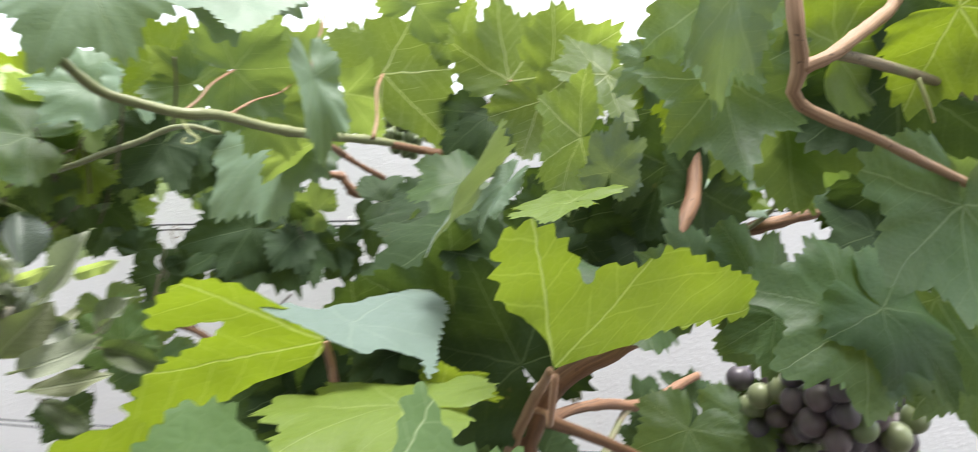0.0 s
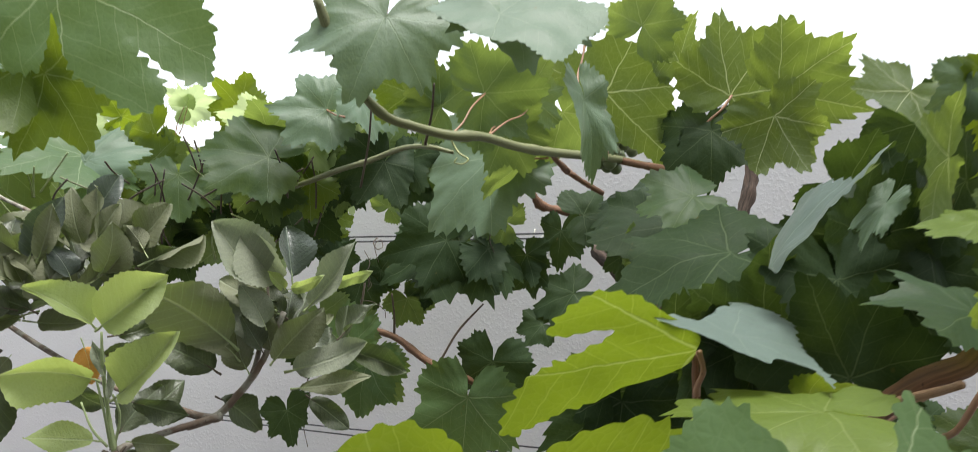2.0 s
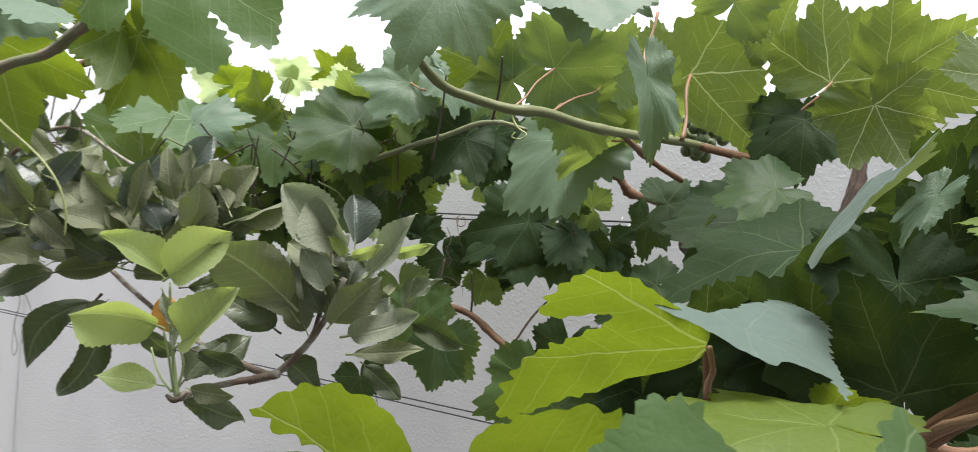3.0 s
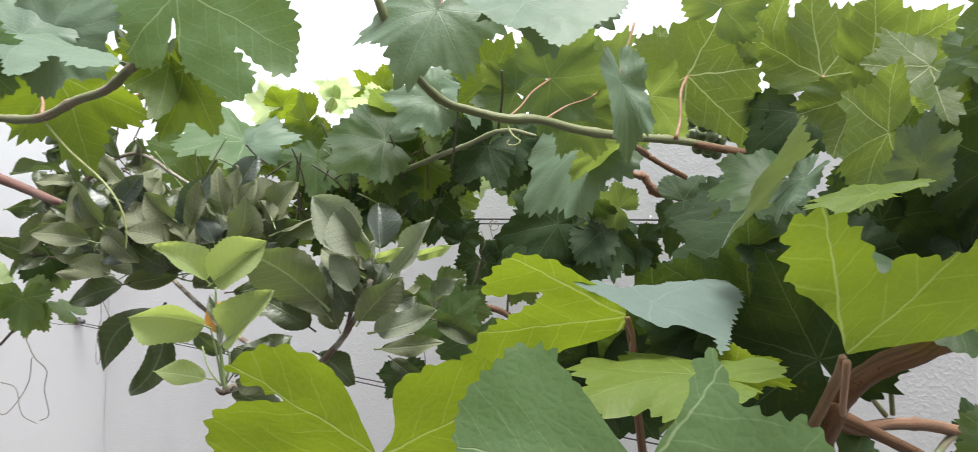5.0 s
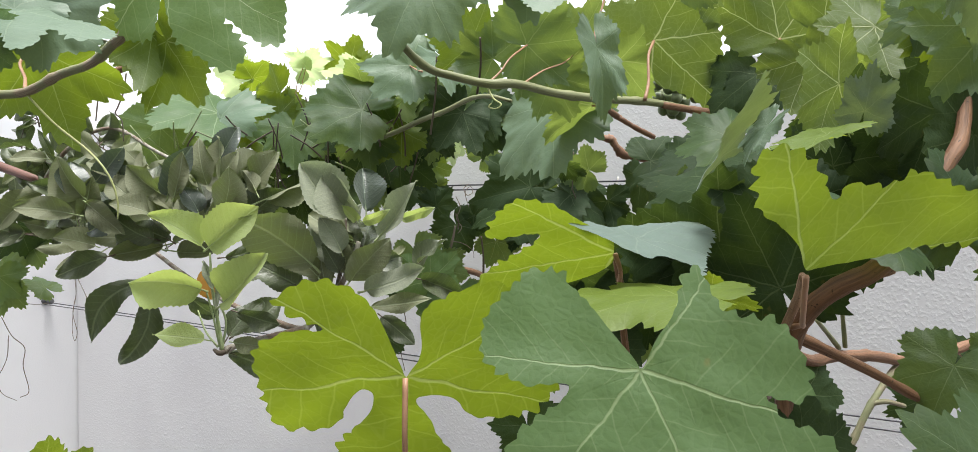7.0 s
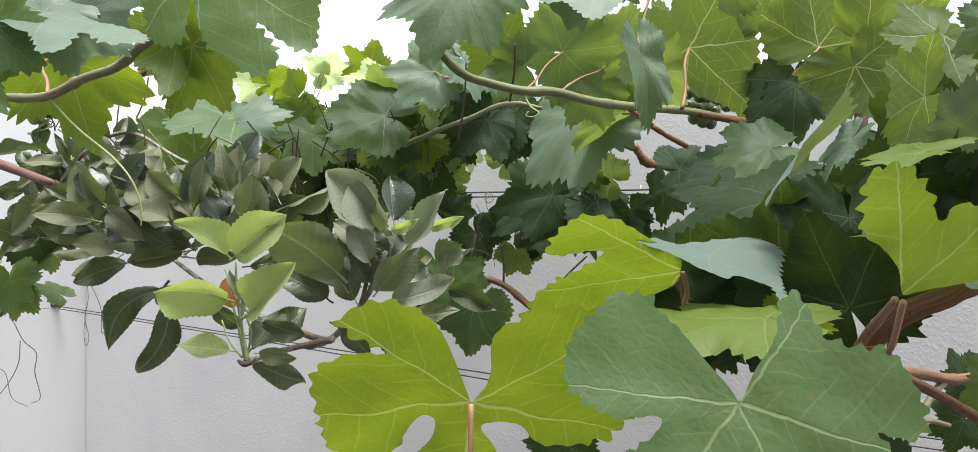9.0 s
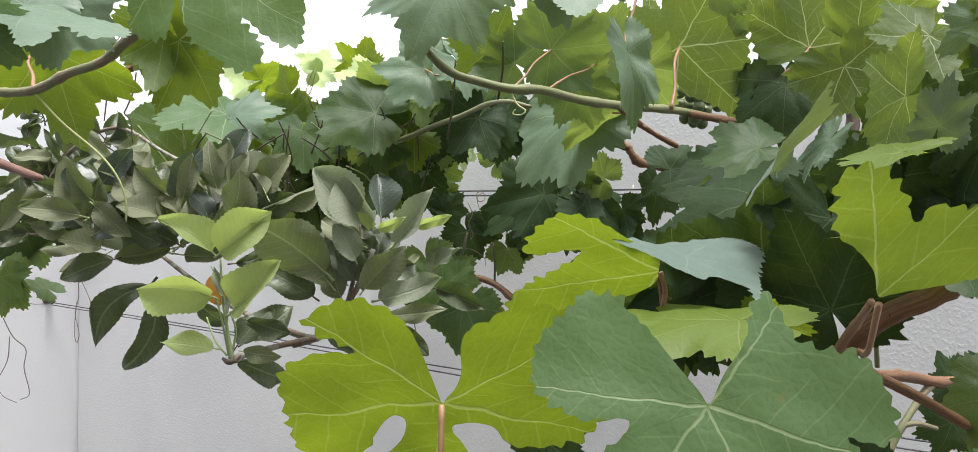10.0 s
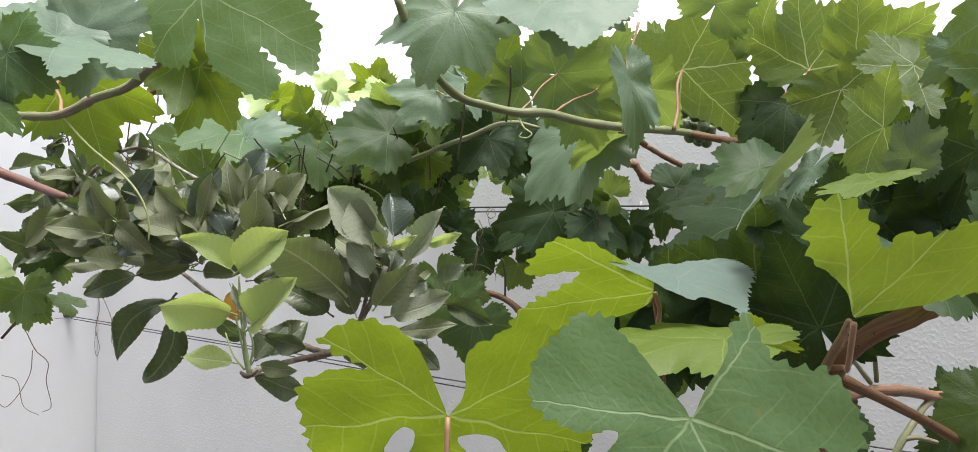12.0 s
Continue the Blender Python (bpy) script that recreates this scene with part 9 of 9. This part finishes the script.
tube("leaf_stalk", [(-0.4183, 1.3065, 1.5720, 0.0013), (-0.4098, 1.2871, 1.6106, 0.0011), (-0.4043, 1.2676, 1.6480, 0.0010)], "stalk_green", back_vine)
tube("leaf_stalk", [(-0.2536, 1.1938, 1.5751, 0.0013), (-0.2582, 1.1740, 1.6001, 0.0011), (-0.2512, 1.1544, 1.6242, 0.0010)], "stalk_dark", back_vine)
tube("leaf_stalk", [(-0.3135, 1.1335, 1.5801, 0.0013), (-0.2921, 1.1143, 1.6192, 0.0011), (-0.2748, 1.0950, 1.6568, 0.0010)], "stalk_dark", back_vine)
tube("leaf_stalk", [(-0.4657, 1.0538, 1.5959, 0.0013), (-0.4593, 1.0340, 1.6125, 0.0011), (-0.4512, 1.0143, 1.6285, 0.0010)], "stalk_green", back_vine)
tube("leaf_stalk", [(-0.3452, 1.1501, 1.5539, 0.0013), (-0.3465, 1.1306, 1.5943, 0.0011), (-0.3409, 1.1112, 1.6333, 0.0010)], "stalk_dark", back_vine)
tube("leaf_stalk", [(-0.2547, 1.0517, 1.5823, 0.0013), (-0.2677, 1.0317, 1.5962, 0.0011), (-0.2873, 1.0116, 1.6095, 0.0010)], "stalk_dark", back_vine)
tube("leaf_stalk", [(-0.4229, 0.9893, 1.5800, 0.0013), (-0.4115, 0.9696, 1.5940, 0.0011), (-0.3928, 0.9500, 1.6073, 0.0010)], "stalk_dark", back_vine)
tube("leaf_stalk", [(-0.3508, 1.1117, 1.5150, 0.0013), (-0.3345, 1.0922, 1.5348, 0.0011), (-0.3267, 1.0725, 1.5538, 0.0010)], "cane_green", back_vine)
tube("leaf_stalk", [(-0.3465, 0.9711, 1.5764, 0.0013), (-0.3218, 0.9516, 1.5914, 0.0011), (-0.2886, 0.9321, 1.6057, 0.0010)], "stalk_dark", back_vine)
tube("leaf_stalk", [(-0.5222, 1.1434, 1.5735, 0.0013), (-0.5397, 1.1236, 1.6048, 0.0011), (-0.5565, 1.1037, 1.6349, 0.0010)], "stalk_green", back_vine)
tube("leaf_stalk", [(-0.3677, 1.1114, 1.5799, 0.0013), (-0.4010, 1.0912, 1.6016, 0.0011), (-0.4436, 1.0709, 1.6224, 0.0010)], "cane_green", back_vine)
tube("leaf_stalk", [(-0.1588, 1.0375, 1.6109, 0.0013), (-0.1442, 1.0179, 1.6270, 0.0011), (-0.1320, 0.9982, 1.6424, 0.0010)], "stalk_dark", back_vine)
tube("leaf_stalk", [(-0.1656, 1.0635, 1.5937, 0.0013), (-0.1807, 1.0436, 1.6205, 0.0011), (-0.1895, 1.0238, 1.6463, 0.0010)], "stalk_dark", back_vine)
tube("leaf_stalk", [(-0.5238, 1.1992, 1.6073, 0.0013), (-0.5191, 1.1795, 1.6253, 0.0011), (-0.5181, 1.1597, 1.6426, 0.0010)], "stalk_green", back_vine)
tube("leaf_stalk", [(-0.1945, 1.1799, 1.5731, 0.0013), (-0.2285, 1.1600, 1.6099, 0.0011), (-0.2506, 1.1401, 1.6454, 0.0010)], "stalk_green", back_vine)
tube("leaf_stalk", [(-0.2162, 1.0374, 1.5878, 0.0013), (-0.1836, 1.0181, 1.6085, 0.0011), (-0.1437, 0.9988, 1.6283, 0.0010)], "stalk_dark", back_vine)
tube("leaf_stalk", [(-0.2117, 1.1228, 1.5563, 0.0013), (-0.2199, 1.1029, 1.5670, 0.0011), (-0.2413, 1.0827, 1.5772, 0.0010)], "stalk_green", back_vine)
tube("leaf_stalk", [(-0.2606, 1.1223, 1.5797, 0.0013), (-0.2567, 1.1028, 1.6181, 0.0011), (-0.2533, 1.0833, 1.6551, 0.0010)], "stalk_dark", back_vine)
tube("leaf_stalk", [(-0.5073, 1.2053, 1.5759, 0.0013), (-0.5374, 1.1852, 1.5995, 0.0011), (-0.5572, 1.1652, 1.6223, 0.0010)], "stalk_green", back_vine)
tube("leaf_stalk", [(-0.2567, 1.1193, 1.6147, 0.0013), (-0.2779, 1.0992, 1.6272, 0.0011), (-0.2919, 1.0792, 1.6392, 0.0010)], "stalk_green", back_vine)
tube("leaf_stalk", [(-0.4879, 1.1308, 1.6088, 0.0013), (-0.4644, 1.1113, 1.6329, 0.0011), (-0.4420, 1.0919, 1.6561, 0.0010)], "stalk_green", back_vine)
tube("leaf_stalk", [(-0.3177, 1.1408, 1.5217, 0.0013), (-0.3318, 1.1210, 1.5497, 0.0011), (-0.3312, 1.1013, 1.5767, 0.0010)], "stalk_dark", back_vine)
tube("leaf_stalk", [(-0.3377, 1.0831, 1.5410, 0.0013), (-0.3709, 1.0631, 1.5698, 0.0011), (-0.4040, 1.0430, 1.5976, 0.0010)], "stalk_dark", back_vine)
tube("leaf_stalk", [(-0.2244, 1.2270, 1.5459, 0.0013), (-0.1844, 1.2078, 1.5750, 0.0011), (-0.1408, 1.1887, 1.6031, 0.0010)], "stalk_dark", back_vine)
tube("leaf_stalk", [(-0.2051, 1.1210, 1.5269, 0.0013), (-0.1683, 1.1018, 1.5574, 0.0011), (-0.1349, 1.0826, 1.5869, 0.0010)], "stalk_dark", back_vine)
tube("leaf_stalk", [(-0.3410, 0.9926, 1.6072, 0.0013), (-0.3518, 0.9726, 1.6178, 0.0011), (-0.3556, 0.9527, 1.6278, 0.0010)], "stalk_dark", back_vine)
tube("leaf_stalk", [(-0.2916, 1.2383, 1.5886, 0.0013), (-0.2868, 1.2188, 1.6286, 0.0011), (-0.2930, 1.1992, 1.6672, 0.0010)], "stalk_dark", back_vine)
tube("leaf_stalk", [(-0.3246, 1.0804, 1.5637, 0.0013), (-0.3301, 1.0604, 1.5728, 0.0011), (-0.3482, 1.0403, 1.5816, 0.0010)], "stalk_dark", back_vine)
tube("leaf_stalk", [(-0.4000, 1.3053, 1.5649, 0.0013), (-0.4252, 1.2851, 1.5790, 0.0011), (-0.4427, 1.2651, 1.5926, 0.0010)], "stalk_green", back_vine)
tube("leaf_stalk", [(-0.3282, 1.0920, 1.5388, 0.0013), (-0.3262, 1.0726, 1.5861, 0.0011), (-0.3166, 1.0533, 1.6316, 0.0010)], "stalk_dark", back_vine)
tube("leaf_stalk", [(-0.2870, 1.1260, 1.6012, 0.0013), (-0.2403, 1.1068, 1.6272, 0.0011), (-0.2064, 1.0876, 1.6521, 0.0010)], "stalk_dark", back_vine)
tube("leaf_stalk", [(-0.4094, 1.0417, 1.5200, 0.0013), (-0.4031, 1.0220, 1.5399, 0.0011), (-0.4075, 1.0022, 1.5591, 0.0010)], "stalk_dark", back_vine)
tube("leaf_stalk", [(-0.2579, 1.0683, 1.5173, 0.0013), (-0.2588, 1.0485, 1.5399, 0.0011), (-0.2532, 1.0289, 1.5617, 0.0010)], "stalk_green", back_vine)
tube("leaf_stalk", [(-0.2367, 1.1593, 1.5834, 0.0013), (-0.2080, 1.1401, 1.6193, 0.0011), (-0.1906, 1.1208, 1.6540, 0.0010)], "stalk_dark", back_vine)
vine_leaf(stem, (0.1322, 0.2907, 1.5289), (-0.549, 0.835, 0.031), (-0.264, -0.209, 0.941), 0.0261, "lime", fold=10, wave=0.05, seed=741)
vine_leaf(stem_b, (0.0773, 0.3072, 1.4620), (-0.872, 0.490, 0.023), (-0.036, -0.110, 0.993), 0.0540, "lime", fold=6, wave=0.05, deep=0.16, seed=742)
vine_leaf(stem_b, (0.0968, 0.4764, 1.4422), (-0.775, 0.103, -0.624), (-0.440, -0.796, 0.415), 0.0440, "mature", seed=743)
vine_leaf(stem_g, (0.2717, 0.4338, 1.4065), (-0.549, -0.180, -0.816), (-0.509, -0.702, 0.498), 0.0382, "mature", seed=744)
vine_leaf(stem_g, (0.3161, 0.4460, 1.4086), (-0.534, -0.211, -0.819), (-0.541, -0.658, 0.523), 0.0346, "mature", seed=745)
vine_leaf(stem_g, (0.3231, 0.3747, 1.4711), (-0.910, -0.295, -0.291), (0.031, -0.749, 0.662), 0.0446, "fresh", seed=746)
vine_leaf(stem_g, (0.3516, 0.3895, 1.4507), (-0.100, -0.642, -0.760), (-0.802, -0.400, 0.443), 0.0315, "mature", seed=747)
tube("tendril", [(-1.1316, 1.7044, 1.3005, 0.0008), (-1.2169, 1.9164, 1.2678, 0.0008), (-1.3022, 2.1284, 1.2470, 0.0008)], "stalk_dark", back_vine)
vine_leaf(stem_b, (-0.2024, 0.3146, 1.3727), (0.021, 0.013, 1.000), (-0.660, 0.751, 0.004), 0.0278, "young", stalk=(-0.2085, 0.3243, 1.3524), seed=748)
vine_leaf(cane_b, (-0.1186, 1.3466, 1.6350), (0.295, 0.025, -0.955), (-0.116, -0.991, -0.061), 0.0525, "thin", seed=749)
vine_leaf(cane_b, (0.0491, 1.1399, 1.5417), (-0.981, -0.015, -0.195), (-0.014, -0.990, 0.143), 0.0888, "old_shaded", seed=750)
vine_leaf(cane_b, (-0.1085, 1.2877, 1.5151), (0.641, 0.017, 0.767), (0.199, -0.969, -0.144), 0.0427, "old_shaded", seed=751)
vine_leaf(cane_b, (-0.0264, 1.2898, 1.6002), (0.680, 0.017, 0.733), (0.188, -0.970, -0.152), 0.0402, "mature", seed=752)
vine_leaf(cane_b, (-0.0413, 1.2383, 1.4985), (0.679, -0.001, -0.734), (-0.112, -0.988, -0.102), 0.0387, "old_shaded", seed=753)
vine_leaf(cane_b, (-0.1212, 1.3080, 1.5487), (0.317, 0.016, 0.948), (0.261, -0.963, -0.072), 0.0351, "young", seed=754)
vine_leaf(cane_m, (0.1355, 0.8267, 1.6709), (0.640, 0.317, -0.700), (-0.113, -0.862, -0.494), 0.0652, "mature", seed=755)
vine_leaf(cane_m, (0.1530, 0.8468, 1.7102), (0.629, 0.006, 0.777), (0.152, -0.982, -0.116), 0.0452, "under", seed=756)


# ---- grapes ----
def berry_mesh(name, mat):
    bm = bmesh.new()
    bmesh.ops.create_uvsphere(bm, u_segments=16, v_segments=10, radius=1.0)
    for v in bm.verts:
        v.co.z *= 1.08
        if v.co.z > 1.0:
            v.co.z -= 0.04
    for f in bm.faces:
        f.smooth = True
    me = bpy.data.meshes.new(name)
    bm.to_mesh(me)
    bm.free()
    me.materials.append(MAT[mat])
    return me


GREEN, DARK = berry_mesh("berry_green", "grape_green"), berry_mesh("berry_dark", "grape_dark")


def grape_bunch(parent, top, length, wide, count, dark_share, seed, label):
    """A hanging bunch: a stalk with berries packed round it, wider above."""
    rnd = random.Random(seed)
    x, y, z = top
    stalk = tube("grape_bunch", [(x, y, z + 0.04, 0.0018), (x, y, z, 0.002), (x + 0.004, y, z - length * 0.5, 0.0018), (x, y, z - length, 0.001)], "stalk_green", parent, label, 6, 0.1)
    origin = root_place(parent)
    placed = []
    for _ in range(count * 40):
        if len(placed) >= count:
            break
        h = rnd.random() ** 0.8
        r = wide * (1 - 0.65 * h) * math.sqrt(rnd.uniform(0.15, 1.0))
        a = rnd.uniform(0, 2 * math.pi)
        p = Vector((x + r * math.cos(a), y + r * math.sin(a), z - h * length))
        size = rnd.uniform(0.0068, 0.0085)
        if any((p - q).length < (size + s) * 0.86 for q, s in placed):
            continue
        placed.append((p, size))
        ob = new("berry", DARK if rnd.random() < dark_share else GREEN)
        ob.parent = stalk
        ob.location = p - origin
        ob.scale = (size, size, size)
        ob.rotation_euler = (rnd.uniform(-0.6, 0.6), rnd.uniform(-0.6, 0.6), rnd.uniform(0, 6))
    return stalk


grape_bunch(front_vine, (0.3449, 0.4006, 1.4404), 0.06, 0.032, 46, 0.7, 1, "bunch of ripening dark purple and green grapes")
grape_bunch(front_vine, (0.3437, 0.4413, 1.4278), 0.06, 0.03, 40, 0.5, 2, "bunch of ripening dark purple and green grapes")
grape_bunch(front_vine, (0.4069, 0.5204, 1.3795), 0.05, 0.026, 30, 0.15, 3, "bunch of mostly green unripe grapes")
grape_bunch(front_vine, (0.3882, 0.4243, 1.5021), 0.035, 0.024, 18, 0.25, 4, "bunch of mostly green unripe grapes")
grape_bunch(front_vine, (0.3810, 0.4038, 1.4175), 0.05, 0.026, 30, 0.5, 5, "bunch of ripening dark purple and green grapes")
grape_bunch(front_vine, (0.2197, 0.9109, 1.6576), 0.035, 0.036, 22, 0.0, 6, "bunch of mostly green unripe grapes")
